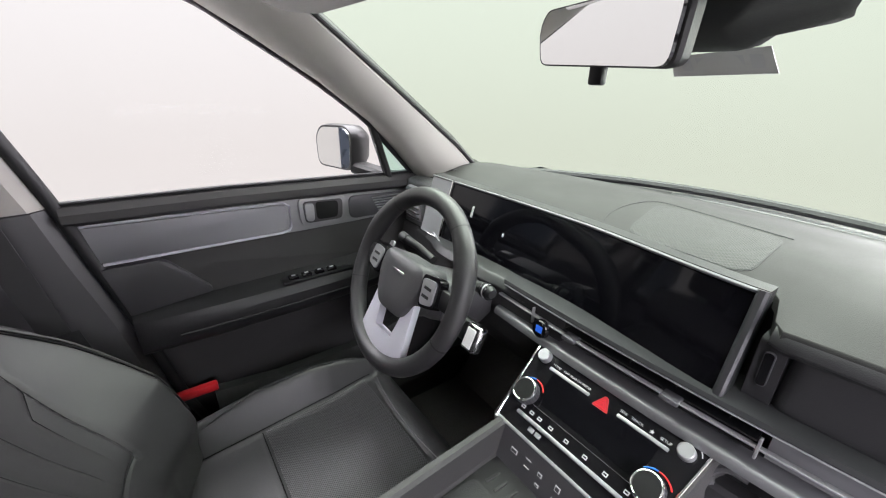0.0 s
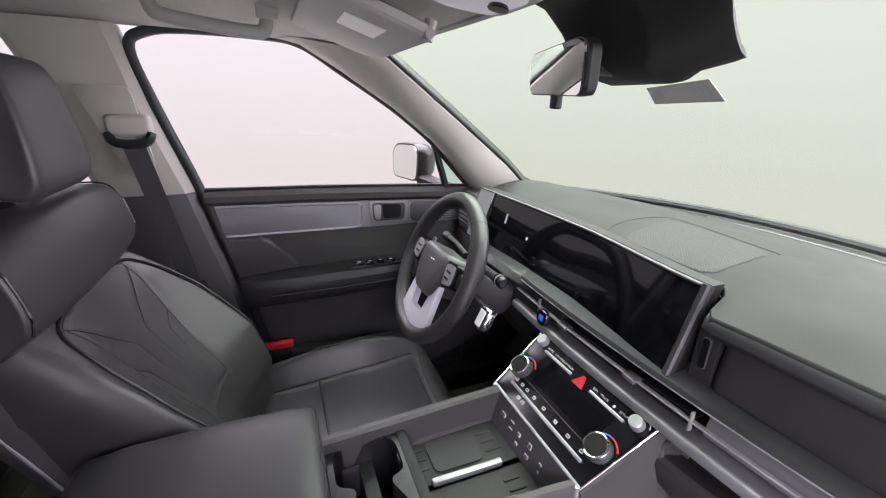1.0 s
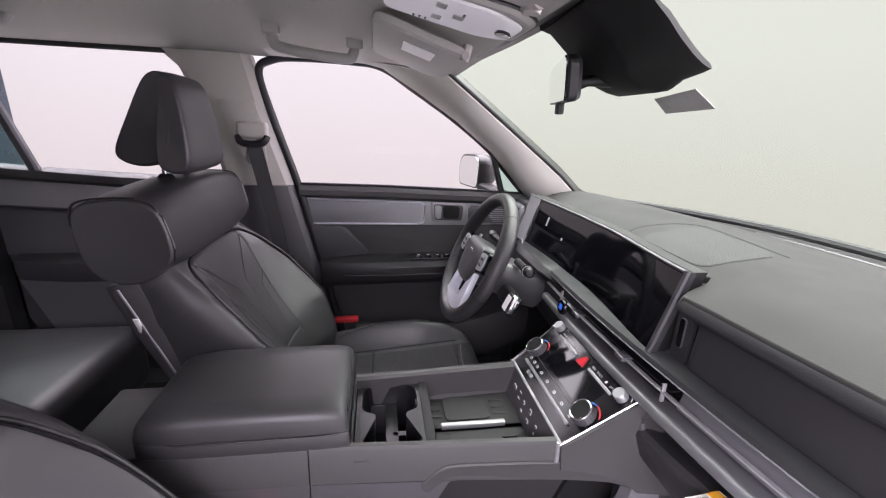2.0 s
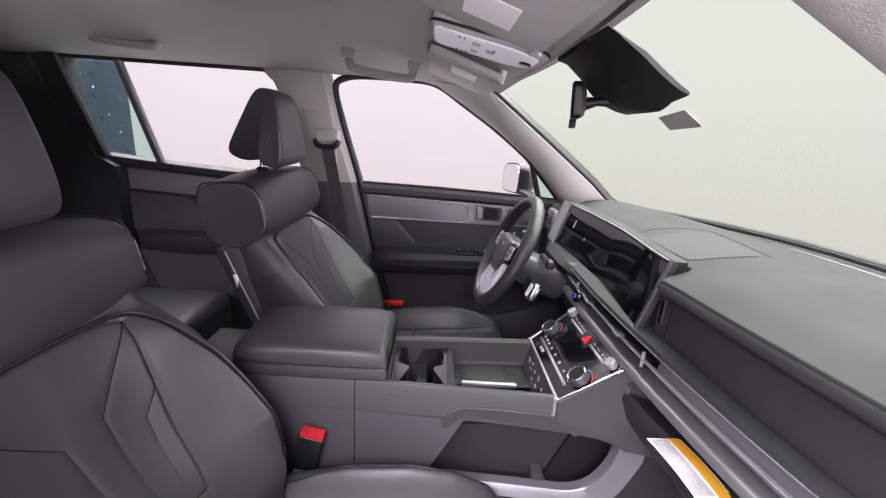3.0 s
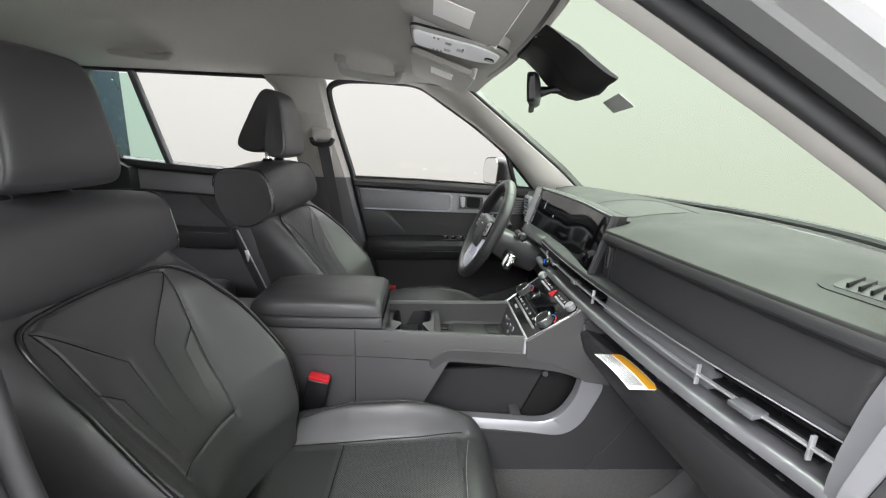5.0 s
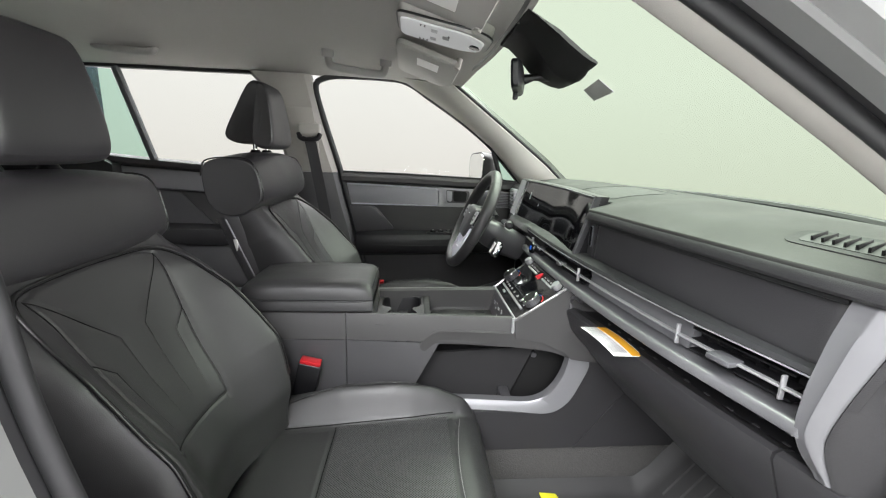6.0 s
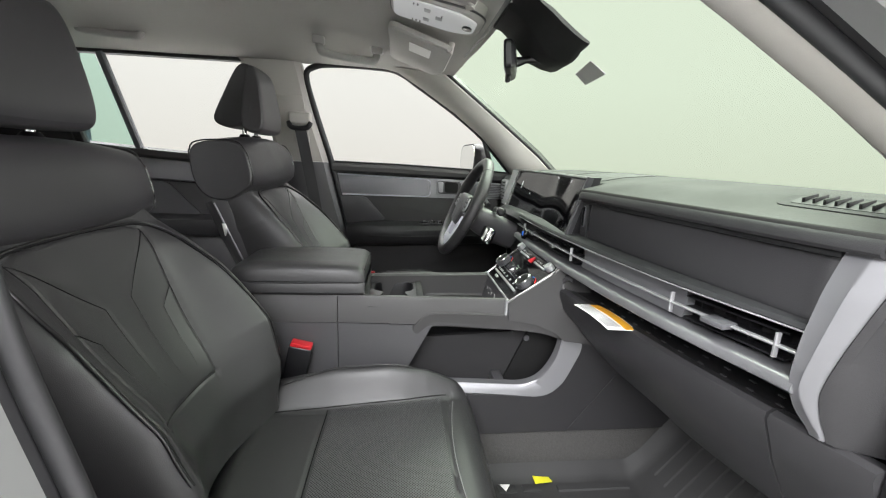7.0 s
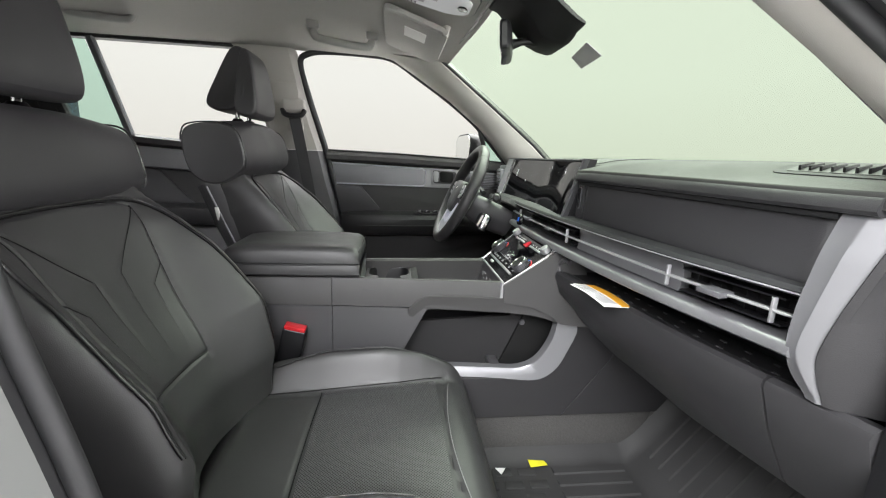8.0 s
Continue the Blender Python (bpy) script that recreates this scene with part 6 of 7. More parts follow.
    for x, k in ((-0.249, 0.84), (-0.2505, 0.90), (-0.249, 0.945), (-0.242, 0.98), (-0.222, 1.0), (-0.10, 1.01), (0, 1.015), (0.10, 1.01), (0.222, 1.0), (0.242, 0.98), (0.249, 0.945), (0.2505, 0.90), (0.249, 0.84)):
        cy, cz = -1.02, 1.150
        drop = 0.016 * smooth(0.08, 0.25, abs(x))
        rings.append([(x, cy + (y - cy) * k - 0.012 * smooth(0.15, 0.25, abs(x)), cz + (z - cz) * (0.25 + 0.75 * k) - (drop if z > 1.2 else 0)) for y, z in pf])
    loft(bm, rings)
    ob = p("shoulder_pad", bm, LEATHER, "thick boxy upper shoulder pad")
    md = ob.modifiers.new("soft", "SUBSURF")
    md.levels = md.render_levels = 2
    for k in (-1, 1):
        bm = bmesh.new()
        tube(bm, [(k * 0.2435, -1.032 + (q.x + 1.02) * 0.962, 1.15 + (q.y - 1.15) * 0.970 - 0.014 * smooth(1.19, 1.21, q.y)) for q in spline([(y, z, 0) for y, z in pf[1:10]], 4)], 0.0022, 6)
        p("pad_piping", bm, PIPING, "", ob)
    bm = bmesh.new()
    tube(bm, [bp(0.035, 0.440, face(0.035, 0.440) + 0.0005), bp(0.033, 0.452, face(0.033, 0.452) + 0.0005), bp(0.030, 0.466, face(0.030, 0.462) + 0.0005)], 0.0013, 5)
    p("seam", bm, SEAM)
    # headrest: rounded front pad and tapering rear wedge
    front = [(-0.972, 1.250), (-0.945, 1.262), (-0.944, 1.31), (-0.954, 1.39), (-0.964, 1.442), (-0.980, 1.468), (-0.996, 1.466), (-1.000, 1.430), (-1.010, 1.36), (-1.020, 1.285), (-1.010, 1.256)]
    rear = [(-0.968, 1.450), (-0.966, 1.420), (-0.972, 1.36), (-0.980, 1.285), (-1.050, 1.262), (-1.105, 1.276), (-1.122, 1.296), (-1.086, 1.362), (-1.042, 1.440), (-1.010, 1.484)]
    heads = []
    for name, hf, wk, lab in (("headrest", front, 1.0, "tall wedge-shaped headrest"), ("headrest_wedge", rear, 0.985, "")):
        bm = bmesh.new()
        rings = []
        for x, k in ((-0.110, 0.68), (-0.1115, 0.84), (-0.106, 0.94), (-0.090, 1.0), (0, 1.03), (0.090, 1.0), (0.106, 0.94), (0.1115, 0.84), (0.110, 0.68)):
            cy = -0.99 if wk == 1.0 else -1.035
            cz = 1.36
            rings.append([(x * wk * (1 - 0.20 * smooth(1.28, 1.48, z)) * (1 if wk == 1.0 else 1 - 0.22 * smooth(-1.03, -1.10, y)), cy + (y - cy) * k, cz + (z - cz) * (0.5 + 0.5 * k)) for y, z in hf])
        loft(bm, rings)
        ob = p(name, bm, LEATHER, lab, heads[0] if heads else None)
        heads.append(ob)
        md = ob.modifiers.new("soft", "SUBSURF")
        md.levels = md.render_levels = 2
    for k in (-1, 1):
        bm = bmesh.new()
        tube(bm, [(k * 0.055, -1.025, 1.215), (k * 0.055, -1.025, 1.30)], 0.007, 12)
        post = p("headrest_post", bm, CHROME, "chrome headrest post")
        bm = bmesh.new()
        cyl(bm, 0.018, 0.014, 0.010, Matrix.Translation((k * 0.055, -1.025, 1.240)), 16, 0.002)
        p("post_guide", bm, PLASTIC_D, "", post)
    # back shell
    bm = bmesh.new()
    loft(bm, [[bp(-w * 0.97, v, -0.09), bp(-w, v, -0.124), bp(-w * 0.92, v, -0.158), bp(w * 0.92, v, -0.158), bp(w, v, -0.124), bp(w * 0.97, v, -0.09)] for v, w in ((-0.10, 0.20), (0.0, 0.226), (0.15, 0.243), (0.33, 0.252), (0.45, 0.243))])
    sh = p("back_shell", bm, PLASTIC, "charcoal plastic seat back shell")
    bm = boxed(-0.006, 0.006, -0.0015, 0.0015, -0.022, 0.022, 0.001, 1, Matrix.Translation(bp(-s * 0.250, 0.355, -0.128)) @ pose(0, 0, 0, 22, 0, 90))
    p("side_tag", bm, WHITE, "small white side tag", sh)
    bm = bmesh.new()
    bar(bm, [bp(-s * 0.250, v, -0.122) for v in (0.05, 0.2, 0.33, 0.44)], 0.003, 0.005, up=tuple(nr))
    p("shell_edge", bm, SILVERPAINT, "pale grey shell edge strip", sh)
    # cushion
    co = Vector((0, -0.775, 0.612))
    cn = lambda u, v, h: co + Vector((u, v, h))
    wc = lambda v: interp(v, [0, 0.1, 0.3, 0.5, 0.59], [0.240, 0.258, 0.264, 0.260, 0.236])
    bm = relief(90, 100, wc, 0.592, cushion_shape, 0.11, cn)
    p("cushion", bm, LEATHER, "seat cushion with raised side bolsters")
    for k in (-1, 1):
        bm = bmesh.new()
        tube(bm, [cn(k * interp(v, [0, 0.2, 0.4, 0.5], [0.168, 0.180, 0.190, 0.205]), v, cushion_shape(k * interp(v, [0, 0.2, 0.4, 0.5], [0.168, 0.180, 0.190, 0.205]), v) + 0.0034) for v in [0.02 + 0.49 * i / 40 for i in range(41)]], 0.0014, 5)
        p("seam", bm, SEAM)
        bm = bmesh.new()
        edge = lambda v: 0.212 + 0.022 * smooth(0.06, 0.24, v) - 0.03 * smooth(0.42, 0.53, v)
        tube(bm, [cn(k * edge(v), v, cushion_shape(k * edge(v), v) + 0.0040) for v in [0.10 + 0.32 * i / 60 for i in range(61)]], 0.0017, 6)
        p("piping", bm, PIPING)
    bm = bmesh.new()
    tube(bm, [cn(-0.176 + 0.352 * i / 30, 0.215, cushion_shape(-0.176 + 0.352 * i / 30, 0.215) + 0.0036) for i in range(31)], 0.0013, 5)
    p("seam", bm, SEAM)
    # perforated centre, laid just over the relief between the seams
    bm = bmesh.new()
    def pf2(u, v):
        vv = 0.222 + 0.272 * v
        sx = interp(vv, [0, 0.2, 0.4, 0.5], [0.168, 0.180, 0.190, 0.205]) - 0.006
        uu = -sx + 2 * sx * u
        return cn(uu, vv, cushion_shape(uu, vv) + 0.0012)
    slab(bm, 40, 30, pf2, (0, 0, -0.003))
    p("perforated_panel", bm, PERF, "finely perforated leather panel", uv=True)
    bm = bmesh.new()
    tube(bm, [cn(u, 0.508 + 0.02 * (abs(u) / 0.2) ** 2, cushion_shape(u, 0.508 + 0.02 * (abs(u) / 0.2) ** 2) + 0.0005) for u in [-0.19 + 0.38 * i / 30 for i in range(31)]], 0.0011, 5)
    p("stitch_line", bm, STITCH, "grey stitched line")
    # base valance and rails
    for k in (-1, 1):
        bm = bmesh.new()
        prism(bm, rounded([(-0.80, 0.60), (-0.30, 0.585), (-0.26, 0.54), (-0.30, 0.47), (-0.78, 0.46), (-0.84, 0.54)], 0.03), k * 0.235, k * 0.268)
        p("side_valance", bm, PLASTIC, "charcoal plastic seat side cover")
        bm = boxed(k * 0.19 - 0.02, k * 0.19 + 0.02, -0.82, -0.25, 0.372, 0.41, 0.006)
        p("seat_rail", bm, PLASTIC_D, "black floor rail")
        bm = boxed(k * 0.19 - 0.012, k * 0.19 + 0.012, -0.75, -0.32, 0.41, 0.52, 0.004)
        p("rail_bracket", bm, PLASTIC_D)
    bm = boxed(-0.22, 0.22, -0.80, -0.255, 0.47, 0.545, 0.02)
    p("seat_pan", bm, PLASTIC_D)
    return d


pass_seat = seat(1)
drv_seat = seat(-1, 0.07, 0.62)
drv_seat.location = (-SEAT_X + 0.013, -0.390, 0.395)
tagged(pass_seat, "black leather passenger seat with pressed chevron lines and tall headrest")
tagged(drv_seat, "black leather driver's seat with pressed chevron lines and tall headrest")


def rear_bench():
    d = thing("rear_bench", "black leather rear bench seat", "car seat", at=(0, -1.7, 0.4))
    O = Vector((0, -1.7, 0.4))
    def p(name, bm, m, label=""):
        bmesh.ops.transform(bm, matrix=Matrix.Translation(-O), verts=bm.verts)
        return part(name, bm, m, d, label)
    for x0, x1 in ((-0.68, -0.19), (-0.185, 0.185), (0.19, 0.68)):
        p("cushion", boxed(x0, x1, -1.85, -1.20, 0.52, 0.75, 0.055, 5), LEATHER, "rear seat cushion")
        p("backrest", boxed(x0, x1, -0.07, 0.07, 0, 0.62, 0.05, 4, Matrix.Translation((0, -1.88, 0.62)) @ pose(0, 0, 0, 20)), LEATHER, "rear seat backrest")
    p("plinth", boxed(-0.66, 0.66, -1.85, -1.30, 0.40, 0.54, 0.01), PLASTIC_D)


rear_bench()


# ---- fittings under the roof ----
HANDLE = mat("smooth_grey_handle_plastic", (0.29, 0.283, 0.27), 0.5, vary=0.04)
def grab_handle(y0, y1, x0, x1, z0, z1):
    d = thing("grab_handle", "light grey folding roof grab handle", "grab handle", "roof grab handles", at=(x0, y0, z0))
    O = Vector((x0, y0, z0))
    a, b = Vector((x0, y0, z0)) - O, Vector((x1, y1, z1)) - O
    t = (b - a)
    dn = Vector((0.25, 0, -1)).normalized()
    line = spline([a - dn * 0.018, a + t * 0.03 + dn * 0.014, a + t * 0.12 + dn * 0.024, a + t * 0.5 + dn * 0.027, a + t * 0.88 + dn * 0.024, a + t * 0.97 + dn * 0.014, b - dn * 0.018], 5)
    bm = bmesh.new()
    tube(bm, line, 0.014, 12, 0.75, up=(1, 0, 0))
    part("grip", bm, HANDLE, d, "smooth light grey grip")
    for q in (a, b):
        bm = boxed(-0.014, 0.014, -0.022, 0.022, -0.006, 0.03, 0.006, 2, Matrix.Translation(q - dn * 0.012))
        part("end_cap", bm, HANDLE, d)


grab_handle(-0.705, -0.49, -0.545, -0.550, 1.624, 1.601)
grab_handle(-1.600, -1.365, -0.640, -0.632, 1.672, 1.656)


def sun_visor(s):
    d = thing("sun_visor", "light grey vinyl sun visor with white label, folded up", "sun visor", "sun visors", at=(s * 0.385, -0.322, 1.580))
    m = pose(0, 0, 0, -18 - 0)
    o = rounded([(-0.205, -0.120), (0.210, -0.125), (0.225, 0.055), (0.13, 0.088), (-0.195, 0.088)], [0.035, 0.035, 0.03, 0.03, 0.03], 6)
    bm = bmesh.new()
    loft(bm, [[m @ Vector((s * x * k, y * k, z)) for x, y in o] for z, k in ((0.012, 0.97), (0.008, 1.0), (-0.004, 1.0), (-0.009, 0.97))])
    part("panel", bm, VISOR, d)
    bm = boxed(-0.055, 0.045, -0.045, 0.028, -0.0105, -0.0085, 0, 1, m @ Matrix.Translation((-s * 0.075, -0.005, 0)))
    part("printed_label", bm, WHITE, d, "white printed label")
    bm = bmesh.new()
    tube(bm, [m @ Vector((s * -0.205, 0.075, -0.004)), m @ Vector((s * -0.165, 0.078, -0.004))], 0.008, 10)
    part("pivot_clip", bm, PILLAR, d, "grey pivot clip")
    bm = bmesh.new()
    tube(bm, [m @ Vector((s * -0.185, 0.076, 0.02)), m @ Vector((s * -0.185, 0.078, -0.012))], 0.010, 10)
    part("clip_foot", bm, PILLAR, d)


sun_visor(-1)
sun_visor(1)


def overhead():
    d = thing("overhead_console", "light grey overhead console with lamp lenses and switches", "overhead console", at=(0, -0.31, 1.60))
    m = pose(0, 0, 0, -12)
    o = rounded([(-0.075, -0.115), (0.075, -0.115), (0.088, 0.085), (0.06, 0.125), (-0.06, 0.125), (-0.088, 0.085)], 0.025, 5)
    bm = bmesh.new()
    loft(bm, [[m @ Vector((x * k, y * k, z)) for x, y in o] for z, k in ((0.03, 1.0), (-0.008, 1.0), (-0.014, 0.95), (-0.015, 0.9))])
    part("housing", bm, VISOR, d)
    bm = bmesh.new()
    tube(bm, [m @ Vector((x, y, -0.006)) for x, y in o], 0.003, 6, closed=True)
    part("rim", bm, PLASTIC_D, d)
    # the whole plate glows faintly to look brighter
    fp = rounded([(-0.068, -0.106), (0.068, -0.106), (0.076, 0.055), (0.046, 0.108), (-0.046, 0.108), (-0.076, 0.055)], 0.02, 5)
    bm = bmesh.new()
    loft(bm, [[m @ Vector((x * k, y * k, z)) for x, y in fp] for z, k in ((-0.010, 1.0), (-0.017, 1.0), (-0.019, 0.97))])
    plate_ = part("face_plate", bm, PLATEGLOW, d, "white lamp face plate with a faint added glow")
    for x, y, w, h, dark in ((-0.030, -0.02, 0.011, 0.008, 1), (0.004, 0.012, 0.012, 0.009, 1), (0.036, -0.02, 0.011, 0.008, 1), (-0.058, -0.055, 0.006, 0.002, 0), (-0.058, -0.045, 0.006, 0.002, 0), (-0.058, -0.035, 0.006, 0.002, 0), (0.056, -0.055, 0.006, 0.002, 0), (0.056, -0.045, 0.006, 0.002, 0), (0.02, 0.018, 0.008, 0.002, 0)):
        bm = boxed(x - w, x + w, y - h, y + h, -0.0205, -0.017, 0.001, 1)
        bmesh.ops.transform(bm, matrix=m, verts=bm.verts)
        part("switch", bm, PRINTGREY if dark else STITCH, d, "")
    bm = bmesh.new()
    cyl(bm, 0.014, 0.012, 0.006, m @ Matrix.Translation((0.0, 0.088, -0.024)), 20, 0.001)
    part("sensor_dome", bm, GLOSSBLACK, d)


overhead()


def camera_pod():
    """Black sensor housing at the top of the screen."""
    d = thing("sensor_housing", "black plastic sensor housing on the windscreen", "sensor housing", at=(0.012, -0.1, 1.57))
    O = Vector((0.012, -0.1, 1.57))
    bm = bmesh.new()
    rings = []
    for y, xl, xs_, xr, zb in ((-0.150, -0.050, 0.110, 0.225, 1.578), (-0.130, -0.050, 0.112, 0.215, 1.572), (-0.095, -0.054, 0.110, 0.196, 1.545), (-0.065, -0.064, 0.096, 0.182, 1.518), (-0.035, -0.074, 0.062, 0.166, 1.499), (0.0, -0.079, 0.052, 0.150, 1.487), (0.026, -0.079, 0.058, 0.140, 1.482), (0.040, -0.077, 0.066, 0.137, 1.485), (0.047, -0.073, 0.074, 0.134, 1.494)):
        zt = max(zb + 0.006, interp(y, [-0.19, -0.06, 0.055, 0.15], [1.605, 1.568, 1.515, 1.45]) - 0.004)
        zr = zb + 0.62 * (zt - zb)
        rings.append([Vector((x, y, z)) - O for x, z in ((xl + 0.006, zt), (xl, zb + 0.010), (xl + 0.004, zb + 0.003), (xl + 0.014, zb), (xs_ - 0.010, zb), (xs_, zb + 0.003), (xs_ + 0.012, zb + 0.012), (xr - 0.012, zr), (xr, zr + 0.4 * (zt - zr)), (xr - 0.002, zt))])
    loft(bm, rings)
    part("cover", bm, PODBLACK, d)
    for k in range(5):
        bm = boxed(-0.0015, 0.0015, -0.012, 0.012, -0.002, 0.004, 0, 1, Matrix.Translation((-0.085 + 0.008 * k - 0.0, 0.03, -0.062)))
        part("vent_slot", bm, RUBBER, d)
    # rear-view mirror on its arm
    e = thing("rearview_mirror", "black-rimmed rear-view mirror hanging from its arm", "mirror", at=(-0.032, -0.104, 1.496))
    mm = pose(0, 0, 0, 4, 0, -16)
    o = rounded([(-0.118, -0.030), (0.108, -0.036), (0.118, 0.026), (0.09, 0.036), (-0.105, 0.034), (-0.122, 0.012)], 0.014, 5)
    bm = bmesh.new()
    loft(bm, [[mm @ Vector((x * k, y, z * k)) for x, z in o] for y, k in ((-0.008, 0.98), (-0.004, 1.0), (0.008, 0.98), (0.016, 0.85), (0.020, 0.5))])
    part("shell", bm, PLASTIC_D, e)
    bm = bmesh.new()
    loft(bm, [[mm @ Vector((x * k, y, z * k)) for x, z in o] for y, k in ((-0.0085, 0.95), (-0.0105, 0.93))])
    part("mirror_glass", bm, MIRROR, e, "frameless mirror glass")
    bm = boxed(-0.010, 0.008, -0.006, 0.006, -0.052, -0.030, 0.003, 2)
    part("dimming_tab", bm, PLASTIC_D, e)
    bm = bmesh.new()
    tube(bm, [(0.0, 0.02, 0.0), (0.005, 0.045, 0.006), (0.01, 0.085, 0.012)], [0.014, 0.009, 0.016], 12)
    part("arm", bm, PLASTIC_D, e, "black ball-jointed arm")


camera_pod()

# sticker on the windscreen
d = thing("windscreen_sticker", "grey square sticker with faint print on the windscreen", "sticker", at=(0.0, 0.10, 1.47))
ps = [(-0.070, 1.456), (0.063, 1.461), (0.061, 1.490), (-0.061, 1.481)]
STK = mat("grey_film", (0.40, 0.40, 0.385), 0.5, vary=0.1, vscale=60)
bm = bmesh.new()
loft(bm, [[Vector((x, ws_y(x, z) - dy, z)) - d.location for x, z in ps] for dy in (0.004, 0.006)])
part("film", bm, STK, d)
for k in range(5):
    bm = bmesh.new()
    x0, z0 = -0.052 + 0.022 * k, 1.4632 + 0.001 * k
    loft(bm, [[Vector((x, ws_y(x, z) - dy, z)) - d.location for x, z in ((x0, z0), (x0 + 0.015, z0), (x0 + 0.015, z0 + 0.015), (x0, z0 + 0.015))] for dy in (0.0062, 0.0068)])
    part("print_bar", bm, PRINTGREY, d)


# ---- belts, buckles ----
d = thing("seat_belt", "charcoal seat belt hanging from its pillar guide", "seat belt", at=(-0.76, -0.83, 1.37))
O = Vector((-0.76, -0.83, 1.37))
bm = boxed(-0.012, 0.024, -0.048, 0.048, -0.018, 0.034, 0.012, 3)
part("guide_cover", bm, PILLAR, d, "light grey belt guide cover")
bm = bmesh.new()
tube(bm, spline([(0.016, -0.045, -0.010), (0.024, -0.035, -0.030), (0.026, 0.0, -0.036), (0.024, 0.035, -0.030), (0.016, 0.045, -0.010)], 4), 0.011, 8)
part("guide_loop", bm, PLASTIC_D, d, "black belt guide loop")
bm = bmesh.new()
slab(bm, 2, 16, lambda u, v: Vector((-0.735 + 0.012 * v - 0.02 * math.sin(v * 2), -0.852 + 0.048 * u + 0.075 * v, 1.345 - 0.46 * v)) - O, (-0.0018, 0, 0))
part("strap", bm, WEBBING, d, "woven charcoal strap")
bm = bmesh.new()
slab(bm, 2, 10, lambda u, v: Vector((-0.725 - 0.03 * v, -0.772 + 0.048 * u + 0.06 * v, 0.96 - 0.35 * v)) - O, (-0.0018, 0, 0))
part("strap", bm, WEBBING, d)


def buckle(x, y, z, s):
    e = thing("seat_belt_buckle", "black seat belt buckle with a red release key", "seat belt buckle", "belt buckles", at=(x, y, z))
    m = pose(0, 0, 0, -14, s * 4, 0)
    bm = boxed(-0.016, 0.016, -0.030, 0.030, -0.10, 0.0, 0.006, 3, m)
    part("body", bm, PLASTIC_D, e)
    bm = boxed(-0.014, 0.014, -0.027, 0.027, -0.006, 0.008, 0.004, 2, m)
    part("release_key", bm, RED, e, "red release key")
    bm = bmesh.new()
    slab(bm, 2, 4, lambda u, v: m @ Vector((0.0, -0.022 + 0.044 * u, -0.10 - 0.12 * v)), (-0.003, 0, 0))
    part("stalk", bm, WEBBING, e)
    bm = boxed(-0.010, 0.018, -0.02, 0.02, -0.112, -0.104, 0.001, 1, m)
    part("paper_tag", bm, WHITE, e, "small pale tag")


buckle(0.130, -0.640, 0.745, 1)
buckle(-0.125, -0.655, 0.735, -1)


# ---- floor mat and loose things ----
def floor_mat():
    d = thing("floor_mat", "black ribbed rubber floor mat in the passenger footwell", "floor mat", at=(0.42, 0.1, 0.362))
    O = Vector((0.42, 0.1, 0.362))

    def mz(y):
        return interp(y, [-0.3, 0.27, 0.31, 0.46, 0.50], [0.368, 0.368, 0.40, 0.588, 0.64])

    bm = bmesh.new()
    slab(bm, 40, 40, lambda u, v: Vector((0.172 + 0.535 * u, -0.28 + 0.76 * v, mz(-0.28 + 0.76 * v) + 0.004 + 0.030 * max(0, 1 - u * 14) + 0.030 * max(0, (u - 0.93) * 14))) - O, (0, 0, -0.005))
    base = part("tray", bm, MATRUB, d, "raised-edge rubber mat tray")
    for k in range(11):
        x = 0.238 + 0.040 * k
        for y0, y1 in ((0.045, 0.245), (0.315, 0.475)):
            n = [y0 + (y1 - y0) * i / 6 for i in range(7)]
            up = Vector((0, -(mz(y1) - mz(y0)), y1 - y0)).normalized()
            bm = bmesh.new()
            loft(bm, [[Vector((x + a, y, mz(y) + 0.003)) + up * h - O for a, h in ((-0.0125, 0), (-0.0095, 0.0058), (0.0095, 0.0058), (0.0125, 0))] for y in n])
            part("rib", bm, MATRUB, base)
    for i in range(7):
        for j in range(4):
            bm = boxed(-0.013, 0.013, -0.024, 0.024, 0, 0.0045, 0.002, 2, Matrix.Translation(Vector((0.235 + 0.044 * i, -0.225 + 0.066 * j + 0.02 * (i % 2), 0.371)) - O))
            part("stud", bm, MATRUB, base)
    return d


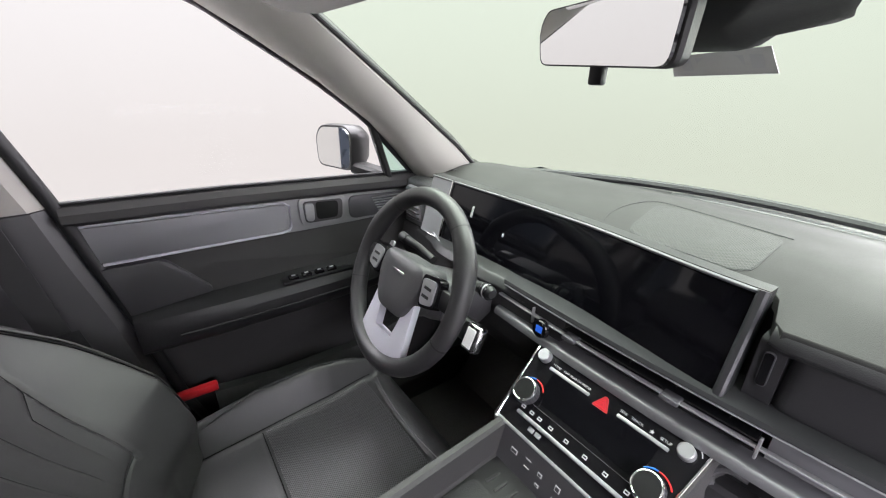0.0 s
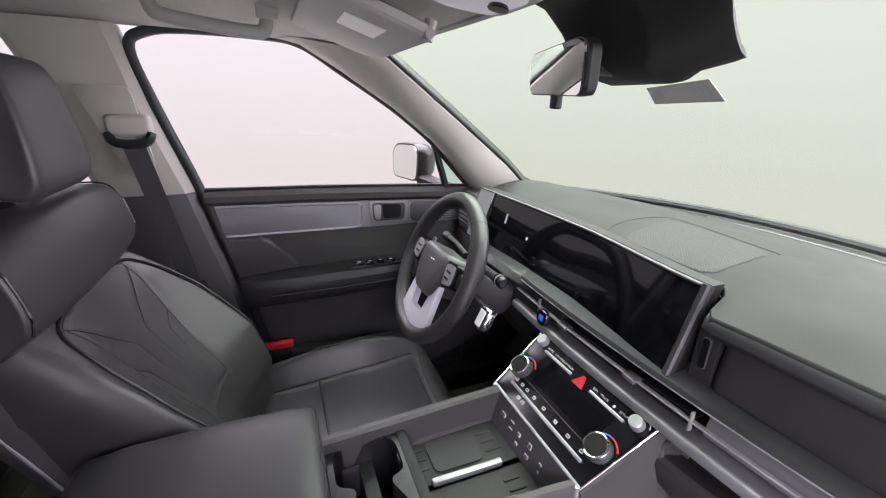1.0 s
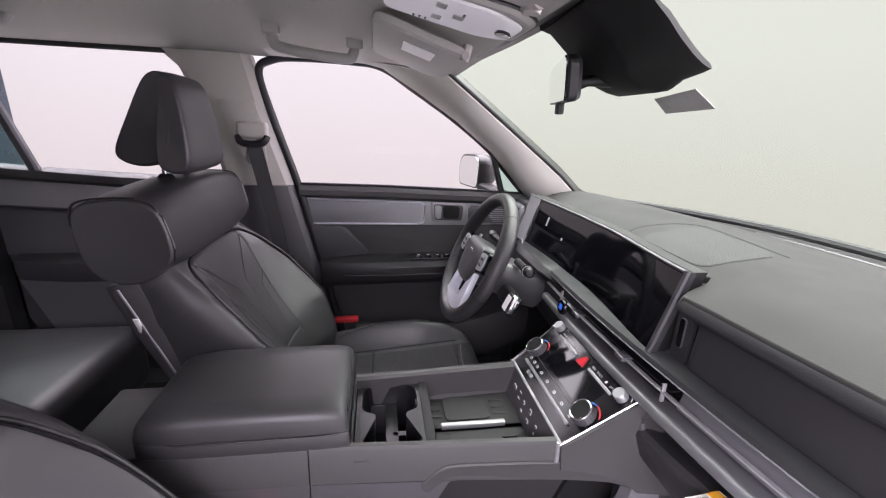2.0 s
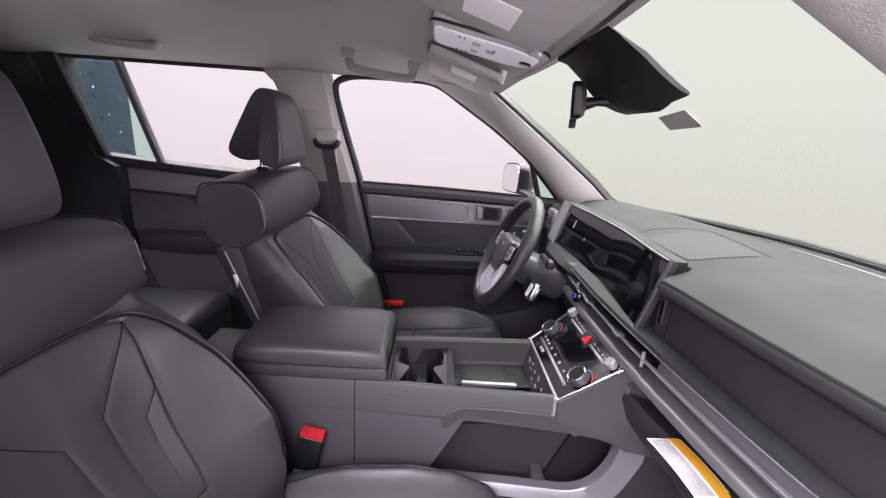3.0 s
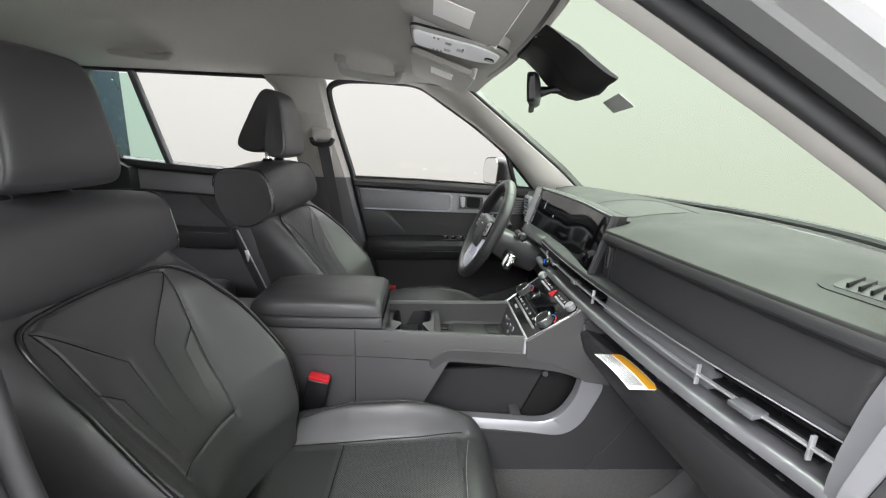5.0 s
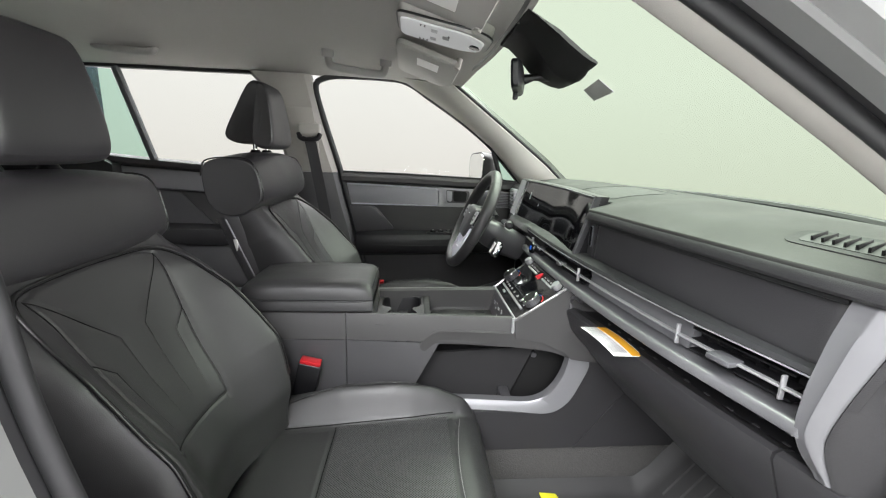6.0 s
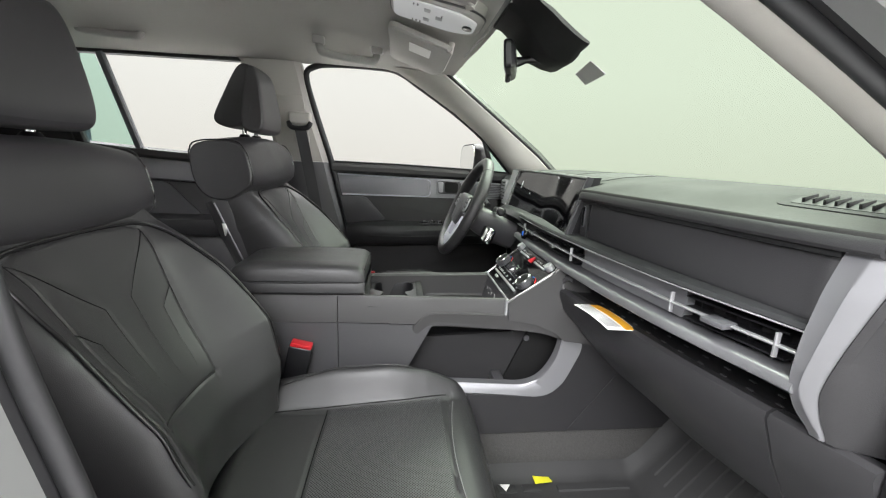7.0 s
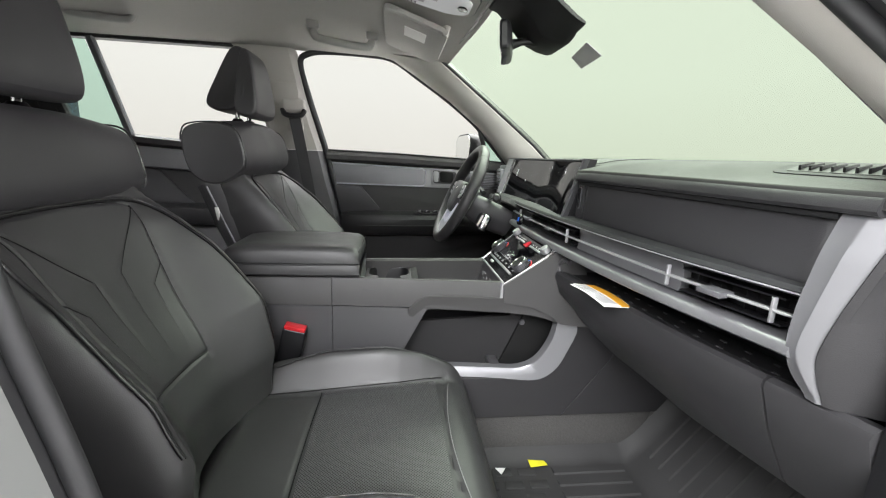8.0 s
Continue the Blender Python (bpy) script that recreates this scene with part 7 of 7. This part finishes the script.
floor_mat()
d = thing("tape_scrap", "small bright yellow tape scrap on the mat", "paper scrap", at=(0.215, 0.008, 0.380))
bm = bmesh.new()
slab(bm, 4, 4, lambda u, v: (-0.014 + 0.028 * u + 0.006 * v, -0.022 + 0.044 * v, 0.002 + 0.010 * u * v), (0, 0, -0.0012))
part("scrap", bm, YELLOW, d)
d = thing("paper_triangle", "tiny white paper triangle on the mat", "paper scrap", at=(0.235, -0.10, 0.380))
bm = bmesh.new()
loft(bm, [[(-0.010, -0.012, z), (0.014, 0.0, z), (-0.008, 0.016, z)] for z in (0.0, 0.0012)])
part("scrap", bm, WHITE, d)

# leaflet lying over the shelf edge
d = thing("leaflet", "white folded leaflet with an amber heading on the shelf", "leaflet", at=(0.370, 0.040, 0.920))
m = pose(0, 0, 0, -6, 3, 8)
bm = bmesh.new()
slab(bm, 8, 6, lambda u, v: m @ Vector((-0.062 + 0.124 * u, -0.034 + 0.068 * v, 0.004 * math.sin(3 * u))), (0, 0, -0.0012))
lf = part("sheet", bm, WHITE, d)
bm = bmesh.new()
slab(bm, 8, 2, lambda u, v: m @ Vector((-0.062 + 0.124 * u, 0.008 + 0.022 * v, 0.004 * math.sin(3 * u) + 0.0012)), (0, 0, -0.001))
part("amber_heading", bm, ORANGE, lf, "amber printed heading")
for k in range(8):
    bm = boxed(-0.055, 0.055, -0.001, 0.001, 0.0015, 0.0025, 0, 1, m @ Matrix.Translation((0, -0.030 + 0.0042 * k, 0.002)))
    part("print_bar", bm, PRINTGREY, lf)

# dark equipment tower with small lamps behind the car, seen through the quarter window
d = thing("equipment_tower", "dark blue equipment tower with tiny white lamps", "equipment", at=(-3.25, -4.06, 0))
part("tower", boxed(-0.3, 0.3, -0.5, 0.5, 0, 2.8, 0.02), NIGHT, d)
for k in range(44):
    e = random.choice((0.004, 0.006, 0.009))
    bm = boxed(-e, e, -e, e, -e, e, 0.002, 1, Matrix.Translation((0.3, random.uniform(-0.46, 0.46), random.uniform(0.9, 2.6))) if k % 3 else Matrix.Translation((random.uniform(-0.28, 0.28), 0.5, random.uniform(0.9, 2.6))))
    part("lamp", bm, SPARK, d)
part("door_latch", boxed(0.295, 0.315, 0.26, 0.38, 1.52, 1.70, 0.01), PLASTIC, d, "grey latch plate")
